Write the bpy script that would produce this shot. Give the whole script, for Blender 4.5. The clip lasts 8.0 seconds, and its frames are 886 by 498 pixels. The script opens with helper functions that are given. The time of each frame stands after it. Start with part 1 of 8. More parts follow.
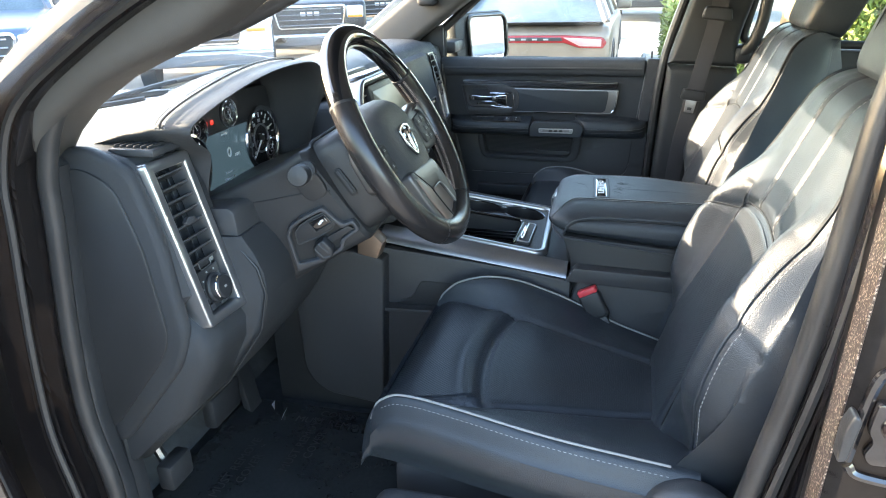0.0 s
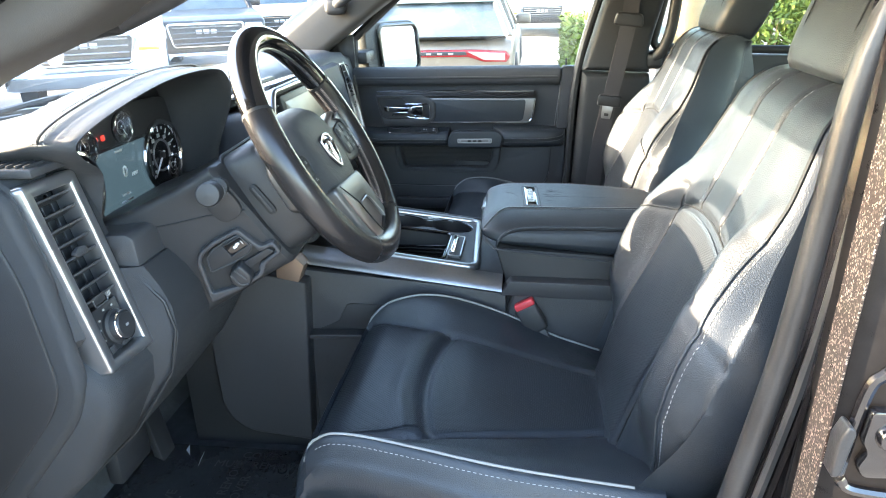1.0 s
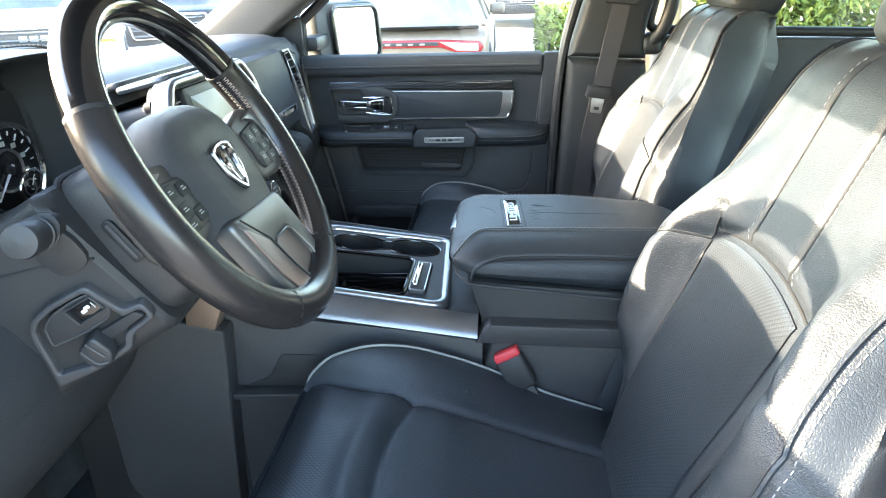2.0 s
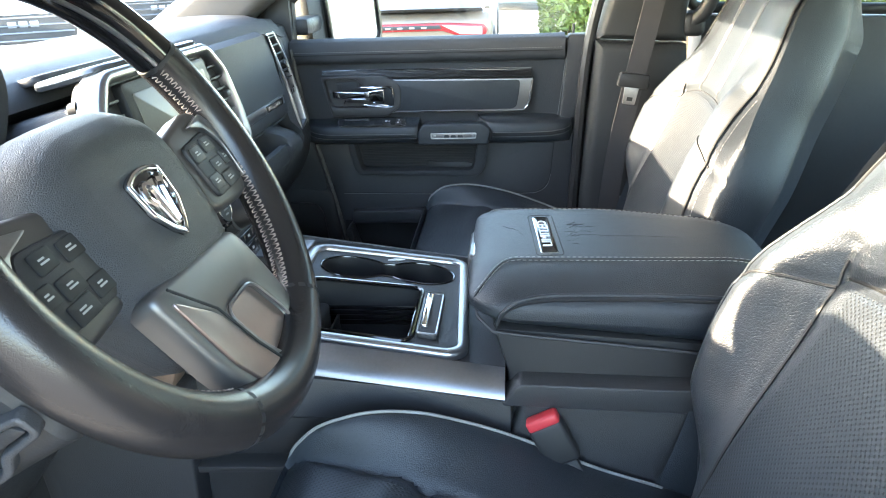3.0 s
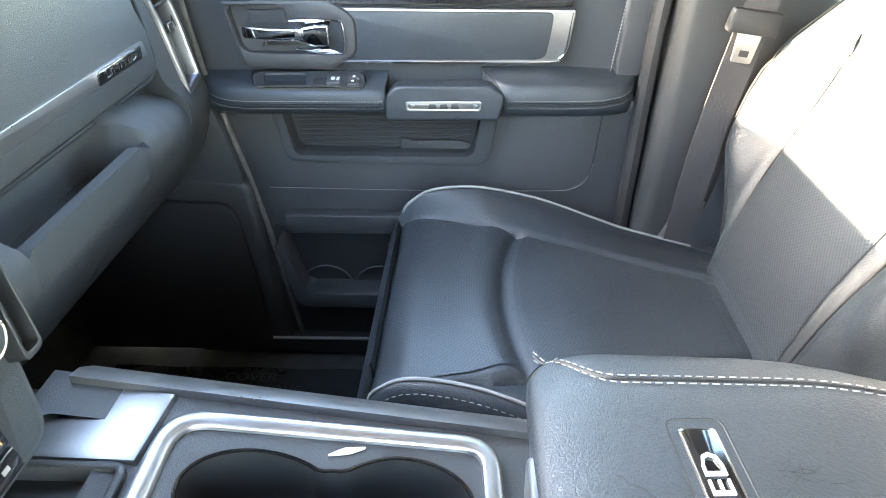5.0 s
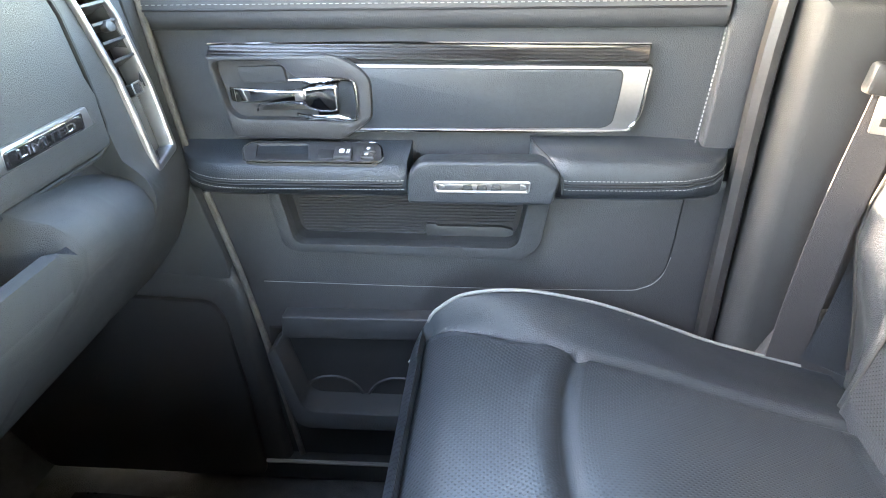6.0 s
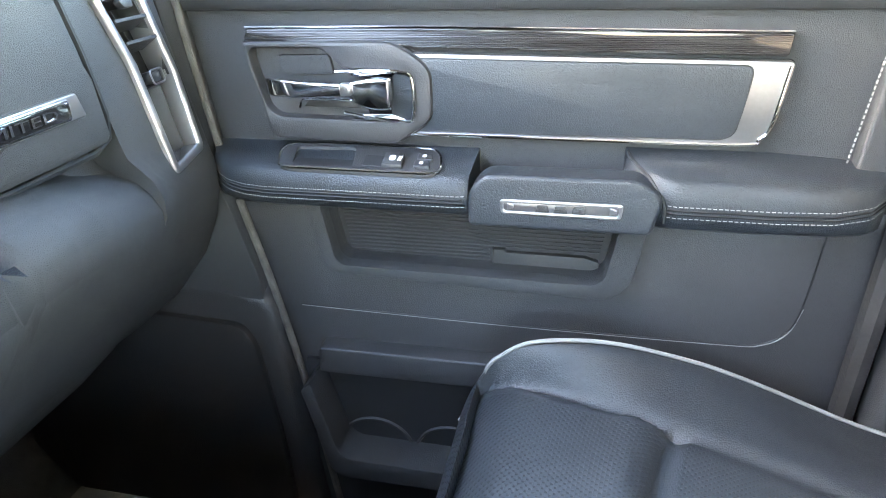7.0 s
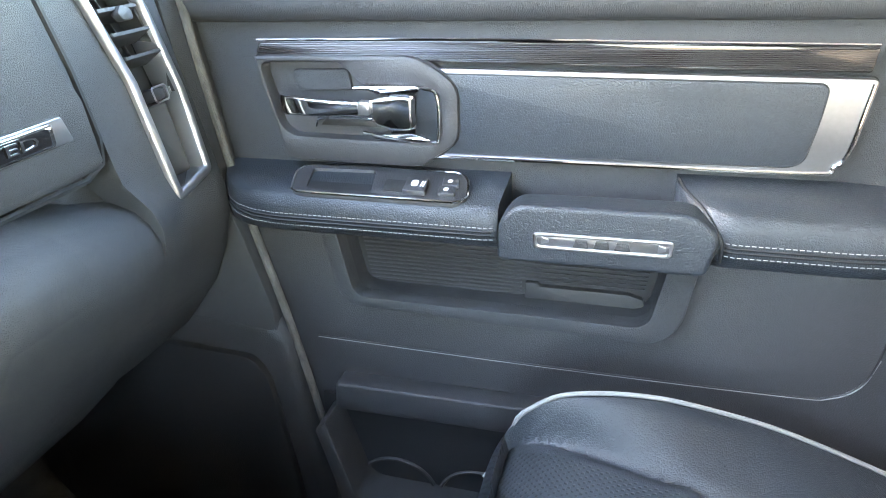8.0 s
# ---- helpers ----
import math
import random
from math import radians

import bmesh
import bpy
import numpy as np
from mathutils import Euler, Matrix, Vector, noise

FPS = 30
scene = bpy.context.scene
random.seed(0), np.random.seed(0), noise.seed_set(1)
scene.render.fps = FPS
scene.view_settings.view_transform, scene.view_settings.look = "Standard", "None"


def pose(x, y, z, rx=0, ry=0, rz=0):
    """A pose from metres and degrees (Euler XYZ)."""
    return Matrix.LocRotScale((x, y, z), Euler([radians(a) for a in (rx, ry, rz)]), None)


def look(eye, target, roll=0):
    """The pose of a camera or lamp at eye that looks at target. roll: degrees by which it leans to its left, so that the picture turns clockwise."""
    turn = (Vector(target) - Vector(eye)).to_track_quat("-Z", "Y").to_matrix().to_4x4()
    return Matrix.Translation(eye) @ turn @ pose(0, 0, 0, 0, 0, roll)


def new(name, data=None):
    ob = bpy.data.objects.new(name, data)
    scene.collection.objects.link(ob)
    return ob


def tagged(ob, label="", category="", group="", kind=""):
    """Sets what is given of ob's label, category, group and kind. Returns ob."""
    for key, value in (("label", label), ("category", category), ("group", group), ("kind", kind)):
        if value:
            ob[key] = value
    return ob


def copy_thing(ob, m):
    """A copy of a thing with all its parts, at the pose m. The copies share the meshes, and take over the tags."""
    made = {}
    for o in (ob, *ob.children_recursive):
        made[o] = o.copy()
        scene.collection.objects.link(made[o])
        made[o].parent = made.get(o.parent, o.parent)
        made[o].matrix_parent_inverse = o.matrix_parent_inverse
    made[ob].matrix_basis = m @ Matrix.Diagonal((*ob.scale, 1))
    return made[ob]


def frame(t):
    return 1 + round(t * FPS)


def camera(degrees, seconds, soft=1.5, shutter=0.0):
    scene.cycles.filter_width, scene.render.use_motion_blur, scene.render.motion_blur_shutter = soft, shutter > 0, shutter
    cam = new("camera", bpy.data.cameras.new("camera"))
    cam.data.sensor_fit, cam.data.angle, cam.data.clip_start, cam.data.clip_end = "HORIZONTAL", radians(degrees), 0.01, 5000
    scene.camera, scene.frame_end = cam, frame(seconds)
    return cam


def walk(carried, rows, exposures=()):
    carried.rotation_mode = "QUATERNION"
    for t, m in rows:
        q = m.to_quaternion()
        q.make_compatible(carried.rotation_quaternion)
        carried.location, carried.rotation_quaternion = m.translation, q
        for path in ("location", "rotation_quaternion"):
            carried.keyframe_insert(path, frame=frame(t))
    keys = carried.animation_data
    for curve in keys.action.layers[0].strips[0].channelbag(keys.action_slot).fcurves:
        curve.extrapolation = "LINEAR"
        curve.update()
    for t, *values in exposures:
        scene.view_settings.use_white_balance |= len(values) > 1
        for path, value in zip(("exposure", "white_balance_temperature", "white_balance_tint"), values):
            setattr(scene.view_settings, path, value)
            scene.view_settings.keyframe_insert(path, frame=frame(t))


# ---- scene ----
cam = camera(65.9, 8.0, soft=1.0)
PATH = [
    (0, (0.376, -1.439, 1.618), (-0.125, 0.343, 0.86), -1.7),
    (0.5, (0.355, -1.409, 1.607), (0.027, 0.426, 0.882), -1.9),
    (1, (0.328, -1.368, 1.589), (0.075, 0.48, 0.867), -1.7),
    (1.5, (0.315, -1.232, 1.557), (0.119, 0.62, 0.829), -1.5),
    (2, (0.318, -1.075, 1.542), (0.133, 0.773, 0.799), -1.8),
    (2.2, (0.321, -1.029, 1.547), (0.126, 0.813, 0.792), -2.1),
    (3.3, (0.258, -0.761, 1.498), (0.072, 1.062, 0.697), -2.3),
    (3.5, (0.245, -0.686, 1.489), (0.056, 1.13, 0.672), -2.6),
    (4, (0.202, -0.488, 1.505), (0.044, 1.293, 0.609), -1.9),
    (4.2, (0.199, -0.451, 1.51), (0.064, 1.278, 0.516), -1.6),
    (5.3, (0.191, -0.149, 1.452), (0.13, 1.555, 0.406), -0.5),
    (5.5, (0.188, -0.107, 1.442), (0.138, 1.639, 0.467), -0.4),
    (6, (0.17, -0.006, 1.421), (0.015, 1.77, 0.513), -1.2),
    (6.5, (0.17, 0.091, 1.399), (-0.175, 1.851, 0.514), -2.2),
    (7, (0.178, 0.134, 1.374), (-0.233, 1.884, 0.497), -1.8),
    (7.5, (0.187, 0.172, 1.376), (-0.272, 1.915, 0.509), -1.9),
    (8, (0.172, 0.203, 1.372), (-0.345, 1.929, 0.504), -2.5),
]
walk(cam, [(t, look(eye, target, roll)) for t, eye, target, roll in PATH], exposures=[(0, 4.05, 6500, 10), (1, 4.45, 6500, 10), (2.2, 4.6, 6500, 9), (3.5, 4.9, 6700, 10), (4.2, 5.3, 6800, 10), (5.3, 6.45, 7200, 13), (6.5, 6.65, 7400, 15), (8, 6.7, 7300, 14)])

# ---- world, sun, exposure ----
SUN = Vector((-0.948, 0.025, 0.317)).normalized()
world = bpy.data.worlds.new("world")
scene.world = world
world.use_nodes = True
wn = world.node_tree
sky = wn.nodes.new("ShaderNodeTexSky")
sky.sky_type, sky.sun_disc = "NISHITA", False
sky.sun_elevation, sky.sun_rotation = math.asin(SUN.z), math.atan2(SUN.x, SUN.y)
sky.air_density, sky.dust_density = 1.0, 1.5
wn.links.new(sky.outputs[0], wn.nodes["Background"].inputs[0])
wn.nodes["Background"].inputs[1].default_value = 0.14
sun = new("sun", bpy.data.lights.new("sun", "SUN"))
sun.data.energy, sun.data.angle, sun.data.color = 2.3, radians(0.5), (1.0, 0.84, 0.62)
sun.matrix_world = look(SUN * 30, (0, 0, 0))


# ---- mesh tools ----
AX = {"x": lambda a, b, c: (c, a, b), "y": lambda a, b, c: (a, c, b), "z": lambda a, b, c: (a, b, c)}


def rpoly(pts, r, n=4):
    """A polygon with its corners rounded; r: one radius, or one for each corner."""
    out, k = [], len(pts)
    for i in range(k):
        p, a, b = Vector(pts[i]), Vector(pts[i - 1]), Vector(pts[(i + 1) % k])
        rr = r[i] if isinstance(r, (list, tuple)) else r
        da, db = a - p, b - p
        rr = min(rr, da.length * 0.48, db.length * 0.48)
        pa, pb = p + da.normalized() * rr, p + db.normalized() * rr
        if rr < 1e-5:
            out.append(tuple(p))
            continue
        for j in range(n + 1):
            t = j / n
            out.append(tuple(pa * (1 - t) ** 2 + p * 2 * t * (1 - t) + pb * t * t))
    return out


def rect(a0, b0, a1, b1, r=0.0, n=4):
    p = [(a0, b0), (a1, b0), (a1, b1), (a0, b1)]
    return rpoly(p, r, n) if r > 0 else p


def cat(pts, n=6, closed=False):
    """A smooth line through points."""
    P = [Vector(p) for p in pts]
    k, out = len(P), []
    for i in range(k if closed else k - 1):
        if closed:
            a, b, c, d = P[i - 1], P[i], P[(i + 1) % k], P[(i + 2) % k]
        else:
            b, c = P[i], P[i + 1]
            a = P[i - 1] if i > 0 else b * 2 - c
            d = P[i + 2] if i + 2 < k else c * 2 - b
        for j in range(n):
            t = j / n
            out.append(0.5 * ((2 * b) + (c - a) * t + (2 * a - 5 * b + 4 * c - d) * t * t + (3 * b - a - 3 * c + d) * t ** 3))
    if not closed:
        out.append(P[-1].copy())
    return out


def merge(bm, other):
    me = bpy.data.meshes.new("tmp")
    other.to_mesh(me)
    bm.from_mesh(me)
    bpy.data.meshes.remove(me)
    other.free()
    return bm


def slab(poly, axis, lo, hi, bevel=0.0, seg=2, bm=None, m=None):
    """A plate of the outline poly between lo and hi along an axis, with bevelled rims."""
    b = bmesh.new()
    f = AX[axis]
    va = [b.verts.new(f(p[0], p[1], lo)) for p in poly]
    vb = [b.verts.new(f(p[0], p[1], hi)) for p in poly]
    n = len(poly)
    b.faces.new(va), b.faces.new(vb)
    for i in range(n):
        b.faces.new((va[i], va[(i + 1) % n], vb[(i + 1) % n], vb[i]))
    bmesh.ops.recalc_face_normals(b, faces=b.faces)
    if bevel > 0:
        rim = [e for e in b.edges if abs(sum((v.co - e.verts[0].co).dot(Vector(f(0, 0, 1))) for v in e.verts)) < 1e-7]
        bmesh.ops.bevel(b, geom=rim, offset=bevel, segments=seg, affect="EDGES", profile=0.5, clamp_overlap=True)
    if m is not None:
        b.transform(m)
    return merge(bm, b) if bm is not None else b


def box(x0, x1, y0, y1, z0, z1, bevel=0.004, seg=2, bm=None, m=None):
    b = bmesh.new()
    bmesh.ops.create_cube(b, size=1.0)
    for v in b.verts:
        v.co = (x0 + (v.co.x + 0.5) * (x1 - x0), y0 + (v.co.y + 0.5) * (y1 - y0), z0 + (v.co.z + 0.5) * (z1 - z0))
    if bevel > 0:
        bmesh.ops.bevel(b, geom=b.edges[:], offset=bevel, segments=seg, affect="EDGES", profile=0.5, clamp_overlap=True)
    if m is not None:
        b.transform(m)
    return merge(bm, b) if bm is not None else b


def loft(rings, bm=None, closed=True, cap=True):
    b = bmesh.new()
    V = [[b.verts.new(p) for p in r] for r in rings]
    n = len(rings[0])
    for r0, r1 in zip(V[:-1], V[1:]):
        for i in range(n if closed else n - 1):
            j = (i + 1) % n
            b.faces.new((r0[i], r0[j], r1[j], r1[i]))
    if cap and closed:
        b.faces.new(V[0]), b.faces.new(V[-1])
    bmesh.ops.recalc_face_normals(b, faces=b.faces)
    return merge(bm, b) if bm is not None else b


def tube(pts, r, n=8, closed=False, bm=None, flat=1.0):
    """A round bar along a line; r: one radius, or one for each point."""
    P = [Vector(p) for p in pts]
    k = len(P)
    rings, up = [], None
    for i, p in enumerate(P):
        d = (P[(i + 1) % k] - P[i - 1]) if closed or 0 < i < k - 1 else (P[1] - P[0] if i == 0 else P[-1] - P[-2])
        d.normalize()
        if up is None:
            up = d.cross(Vector((0.3, 0.2, 1))).normalized()
        up = (up - d * up.dot(d)).normalized()
        side = d.cross(up)
        rr = r[i] if isinstance(r, (list, tuple)) else r
        rings.append([p + up * math.cos(a) * rr * flat + side * math.sin(a) * rr for a in [2 * math.pi * j / n for j in range(n)]])
    if closed:
        rings.append(rings[0])
    b = loft(rings, cap=not closed)
    if closed:
        bmesh.ops.remove_doubles(b, verts=b.verts, dist=1e-6)
    return merge(bm, b) if bm is not None else b


def lathe(profile, centre, way, n=24, bm=None):
    """A turned body: profile of (radius, distance along way)."""
    way = Vector(way).normalized()
    a = way.orthogonal().normalized()
    c = way.cross(a)
    rings = [[Vector(centre) + way * h + (a * math.cos(t) + c * math.sin(t)) * max(r, 1e-4) for t in [2 * math.pi * j / n for j in range(n)]] for r, h in profile]
    return loft(rings, bm)


def sheet(fn, nu, nv, bm=None, thick=0.0, uv=None):
    """A curved sheet: fn(u, v) gives a place, u and v from 0 to 1."""
    b = bmesh.new()
    G = [[b.verts.new(fn(i / nu, j / nv)) for j in range(nv + 1)] for i in range(nu + 1)]
    for i in range(nu):
        for j in range(nv):
            f = b.faces.new((G[i][j], G[i + 1][j], G[i + 1][j + 1], G[i][j + 1]))
            if uv:
                lay = b.loops.layers.uv.verify()
                for lp, (a, c) in zip(f.loops, ((i, j), (i + 1, j), (i + 1, j + 1), (i, j + 1))):
                    lp[lay].uv = (a / nu * uv[0], c / nv * uv[1])
    if thick:
        bmesh.ops.solidify(b, geom=b.faces[:], thickness=thick)
    bmesh.ops.recalc_face_normals(b, faces=b.faces)
    return merge(bm, b) if bm is not None else b


def inset(poly, d):
    """The polygon with every side moved inwards by d."""
    n = len(poly)
    area = sum(poly[i - 1][0] * poly[i][1] - poly[i][0] * poly[i - 1][1] for i in range(n))
    sg = 1 if area > 0 else -1
    P, out = [Vector(p) for p in poly], []
    for i in range(n):
        a, b = (P[i] - P[i - 1]).normalized(), (P[(i + 1) % n] - P[i]).normalized()
        na, nb = Vector((-a.y, a.x)) * sg, Vector((-b.y, b.x)) * sg
        m = (na + nb)
        m = m / max(0.3, m.dot(na))
        out.append(tuple(P[i] + m * d))
    return out


def pierced(outer, hole, f, front, back, bev=0.003, deep=None):
    """A plate with an opening through it and rounded rims; front is the face that shows."""
    b = bmesh.new()
    s = 1 if back > front else -1
    deep = back if deep is None else deep

    def rings(loop, way, end):
        rows = [(loop, end), (loop, front + s * bev), (inset(loop, way * bev * 0.3), front + s * bev * 0.3), (inset(loop, way * bev), front)]
        V = [[b.verts.new(f(p[0], p[1], h)) for p in lp] for lp, h in rows]
        n = len(loop)
        for r0, r1 in zip(V[:-1], V[1:]):
            for i in range(n):
                b.faces.new((r0[i], r0[(i + 1) % n], r1[(i + 1) % n], r1[i]))
        return [b.edges.get((V[-1][i], V[-1][(i + 1) % n])) for i in range(n)]
    rim = rings(outer, 1, back) + rings(hole, -1, deep)
    bmesh.ops.triangle_fill(b, use_beauty=True, use_dissolve=False, edges=rim)
    bmesh.ops.recalc_face_normals(b, faces=b.faces)
    return b


def band(raw, r, w, axis, lo, hi, bev=0.002, f=None):
    """A flat frame round an opening, w wide, with bevelled edges."""
    f = f or AX[axis]
    rr = lambda d: [max(0.0012, q - d) for q in r] if isinstance(r, (list, tuple)) else max(0.0012, r - d)
    ring = lambda d, h: [f(a, b, h) for a, b in rpoly(inset(raw, d), rr(d), 6)]
    return loft([ring(0, lo), ring(0, hi - bev), ring(bev * 0.35, hi - bev * 0.35), ring(bev, hi), ring(w - bev, hi), ring(w - bev * 0.35, hi - bev * 0.35), ring(w, hi - bev), ring(w, lo)], cap=False)


def holed(outer, holes, zf):
    """A thin plate of the outline outer with holes, at height zf(x)."""
    b = bmesh.new()
    for lp in [outer] + holes:
        vs = [b.verts.new((x, y, 0)) for x, y in lp]
        for i in range(len(vs)):
            b.edges.new((vs[i - 1], vs[i]))
    bmesh.ops.triangle_fill(b, use_beauty=True, use_dissolve=False, edges=b.edges[:])
    for v in b.verts:
        v.co.z = zf(v.co.x)
    bmesh.ops.recalc_face_normals(b, faces=b.faces)
    if b.faces and sum(f.normal.z for f in b.faces) < 0:
        bmesh.ops.reverse_faces(b, faces=b.faces)
    return b


def dashes(pts, long=0.0045, gap=0.003, r=0.0007, lift=(0, 0, 0), bm=None):
    """Stitches along a line."""
    bm = bm or bmesh.new()
    P = [Vector(p) + Vector(lift) for p in pts]
    run, at = 0.0, 0.0
    for a, b in zip(P[:-1], P[1:]):
        d = b - a
        n = d.length
        if n < 1e-9:
            continue
        while at < run + n:
            s = a + d * ((at - run) / n)
            e = s + d.normalized() * long
            tube([s, e], r, 4, bm=bm)
            at += long + gap
        run += n
    return bm


def sm(a, b, x):
    t = min(1, max(0, (x - a) / (b - a)))
    return t * t * (3 - 2 * t)


def finish(name, bm, material, angle=38):
    me = bpy.data.meshes.new(name)
    bm.to_mesh(me)
    bm.free()
    me.materials.append(material)
    me.shade_smooth()
    me.set_sharp_from_angle(angle=radians(angle))
    return new(name, me)


def thing(name, at, label, category, group="", kind=""):
    ob = new(name)
    ob.location = at
    ob.empty_display_size = 0.05
    return tagged(ob, label, category, group, kind)


def part(name, bm, material, parent, label="", angle=38):
    ob = finish(name, bm, material, angle)
    ob.parent = parent
    if parent.type == "EMPTY":
        ob.matrix_parent_inverse = Matrix.Translation(-parent.location)
    if label:
        ob["label"] = label
    return ob


def single(name, bm, material, label, category, group="", kind="", angle=38):
    return tagged(finish(name, bm, material, angle), label, category, group, kind)


def words(text, size, m, depth=0.0006):
    """Raised letters as a bmesh, centred on m."""
    cu = bpy.data.curves.new("txt", "FONT")
    cu.body, cu.size, cu.extrude, cu.align_x, cu.align_y = text, size, depth, "CENTER", "CENTER"
    cu.resolution_u = 2
    ob = bpy.data.objects.new("txt", cu)
    me = bpy.data.meshes.new_from_object(ob)
    b = bmesh.new()
    b.from_mesh(me)
    b.transform(m)
    bpy.data.objects.remove(ob)
    bpy.data.curves.remove(cu)
    bpy.data.meshes.remove(me)
    return b


# ---- materials ----
def mat(name, col, rough=0.5, metal=0.0, vary=0.15, vscale=6.0, bump=0.0, bscale=400.0, kind="noise", coat=0.0, spec=0.5, rvary=0.1, wear=0.0):
    """A surface with two scales of variation in colour and gloss, and fine relief."""
    m = bpy.data.materials.new(name)
    m.use_nodes = True
    nt = m.node_tree
    N, L = nt.nodes, nt.links
    p = N["Principled BSDF"]
    p.inputs["Metallic"].default_value = metal
    p.inputs["Specular IOR Level"].default_value = spec
    if coat:
        p.inputs["Coat Weight"].default_value = coat
        p.inputs["Coat Roughness"].default_value = 0.05
    tc = N.new("ShaderNodeTexCoord")
    big = N.new("ShaderNodeTexNoise")
    big.inputs["Scale"].default_value, big.inputs["Detail"].default_value = vscale, 5
    L.new(tc.outputs["Object"], big.inputs["Vector"])
    fine = N.new("ShaderNodeTexNoise")
    fine.inputs["Scale"].default_value, fine.inputs["Detail"].default_value = vscale * 22, 3
    L.new(tc.outputs["Object"], fine.inputs["Vector"])
    add = N.new("ShaderNodeMath")
    add.operation = "MULTIPLY_ADD"
    L.new(fine.outputs[0], add.inputs[0])
    add.inputs[1].default_value = 0.5
    L.new(big.outputs[0], add.inputs[2])
    ramp = N.new("ShaderNodeMapRange")
    ramp.inputs[1].default_value, ramp.inputs[2].default_value = 0.45, 1.05
    ramp.inputs[3].default_value, ramp.inputs[4].default_value = 1 - vary, 1 + vary
    L.new(add.outputs[0], ramp.inputs[0])
    mul = N.new("ShaderNodeMix")
    mul.data_type, mul.blend_type = "RGBA", "MULTIPLY"
    mul.inputs[0].default_value = 1.0
    mul.inputs[6].default_value = (*col, 1)
    L.new(ramp.outputs[0], mul.inputs[7])
    L.new(mul.outputs[2], p.inputs["Base Color"])
    rr = N.new("ShaderNodeMapRange")
    rr.inputs[1].default_value, rr.inputs[2].default_value = 0.4, 1.1
    rr.inputs[3].default_value, rr.inputs[4].default_value = max(0.02, rough - rvary), min(1, rough + rvary)
    L.new(add.outputs[0], rr.inputs[0])
    L.new(rr.outputs[0], p.inputs["Roughness"])
    if bump:
        if kind == "leather":
            t = N.new("ShaderNodeTexVoronoi")
            t.feature = "DISTANCE_TO_EDGE"
        elif kind == "perf":
            t = N.new("ShaderNodeTexVoronoi")
            t.inputs["Randomness"].default_value = 0.0
            t.voronoi_dimensions = "2D"
        elif kind == "wood":
            t = N.new("ShaderNodeTexNoise")
            t.inputs["Detail"].default_value = 4
        else:
            t = N.new("ShaderNodeTexNoise")
            t.inputs["Detail"].default_value = 3
        t.inputs["Scale"].default_value = bscale
        if kind == "perf":
            turn_ = N.new("ShaderNodeMapping")
            turn_.inputs["Rotation"].default_value = (0, 0, math.pi / 4)
            L.new(tc.outputs["UV"], turn_.inputs[0])
            L.new(turn_.outputs[0], t.inputs["Vector"])
        else:
            L.new(tc.outputs["Object"], t.inputs["Vector"])
        bp = N.new("ShaderNodeBump")
        bp.inputs["Strength"].default_value = bump
        bp.inputs["Distance"].default_value = 0.002
        h = t.outputs[0]
        if kind in ("leather", "perf"):
            mr = N.new("ShaderNodeMapRange")
            lo, hi = (0.0, 0.18) if kind == "leather" else (0.17, 0.30)
            mr.inputs[1].default_value, mr.inputs[2].default_value = lo, hi
            L.new(h, mr.inputs[0])
            h = mr.outputs[0]
            if kind == "perf":
                hole = N.new("ShaderNodeMix")
                hole.data_type, hole.blend_type = "RGBA", "MULTIPLY"
                hole.inputs[0].default_value = 0.85
                L.new(mul.outputs[2], hole.inputs[6])
                L.new(h, hole.inputs[7])
                L.new(hole.outputs[2], p.inputs["Base Color"])
        L.new(h, bp.inputs["Height"])
        L.new(bp.outputs[0], p.inputs["Normal"])
    return m


def glass(name, tint=(1, 1, 1), rough=0.0):
    m = bpy.data.materials.new(name)
    m.use_nodes = True
    nt = m.node_tree
    p = nt.nodes["Principled BSDF"]
    nt.nodes.remove(p)
    tr = nt.nodes.new("ShaderNodeBsdfTransparent")
    tr.inputs[0].default_value = (*tint, 1)
    gl = nt.nodes.new("ShaderNodeBsdfGlossy")
    gl.inputs["Roughness"].default_value = 0.02
    lw = nt.nodes.new("ShaderNodeLayerWeight")
    pw = nt.nodes.new("ShaderNodeMath")
    pw.operation = "POWER"
    nt.links.new(lw.outputs["Facing"], pw.inputs[0])
    pw.inputs[1].default_value = 4.0
    fr = nt.nodes.new("ShaderNodeMath")
    fr.operation = "MULTIPLY_ADD"
    nt.links.new(pw.outputs[0], fr.inputs[0])
    fr.inputs[1].default_value, fr.inputs[2].default_value = 0.55, 0.035
    mx = nt.nodes.new("ShaderNodeMixShader")
    nt.links.new(fr.outputs[0], mx.inputs[0])
    nt.links.new(tr.outputs[0], mx.inputs[1])
    nt.links.new(gl.outputs[0], mx.inputs[2])
    nt.links.new(mx.outputs[0], nt.nodes["Material Output"].inputs[0])
    return m


def lit(name, col, strength):
    m = bpy.data.materials.new(name)
    m.use_nodes = True
    p = m.node_tree.nodes["Principled BSDF"]
    p.inputs["Base Color"].default_value = (0.01, 0.01, 0.01, 1)
    p.inputs["Emission Color"].default_value = (*col, 1)
    p.inputs["Emission Strength"].default_value = strength
    p.inputs["Roughness"].default_value = 0.15
    return m


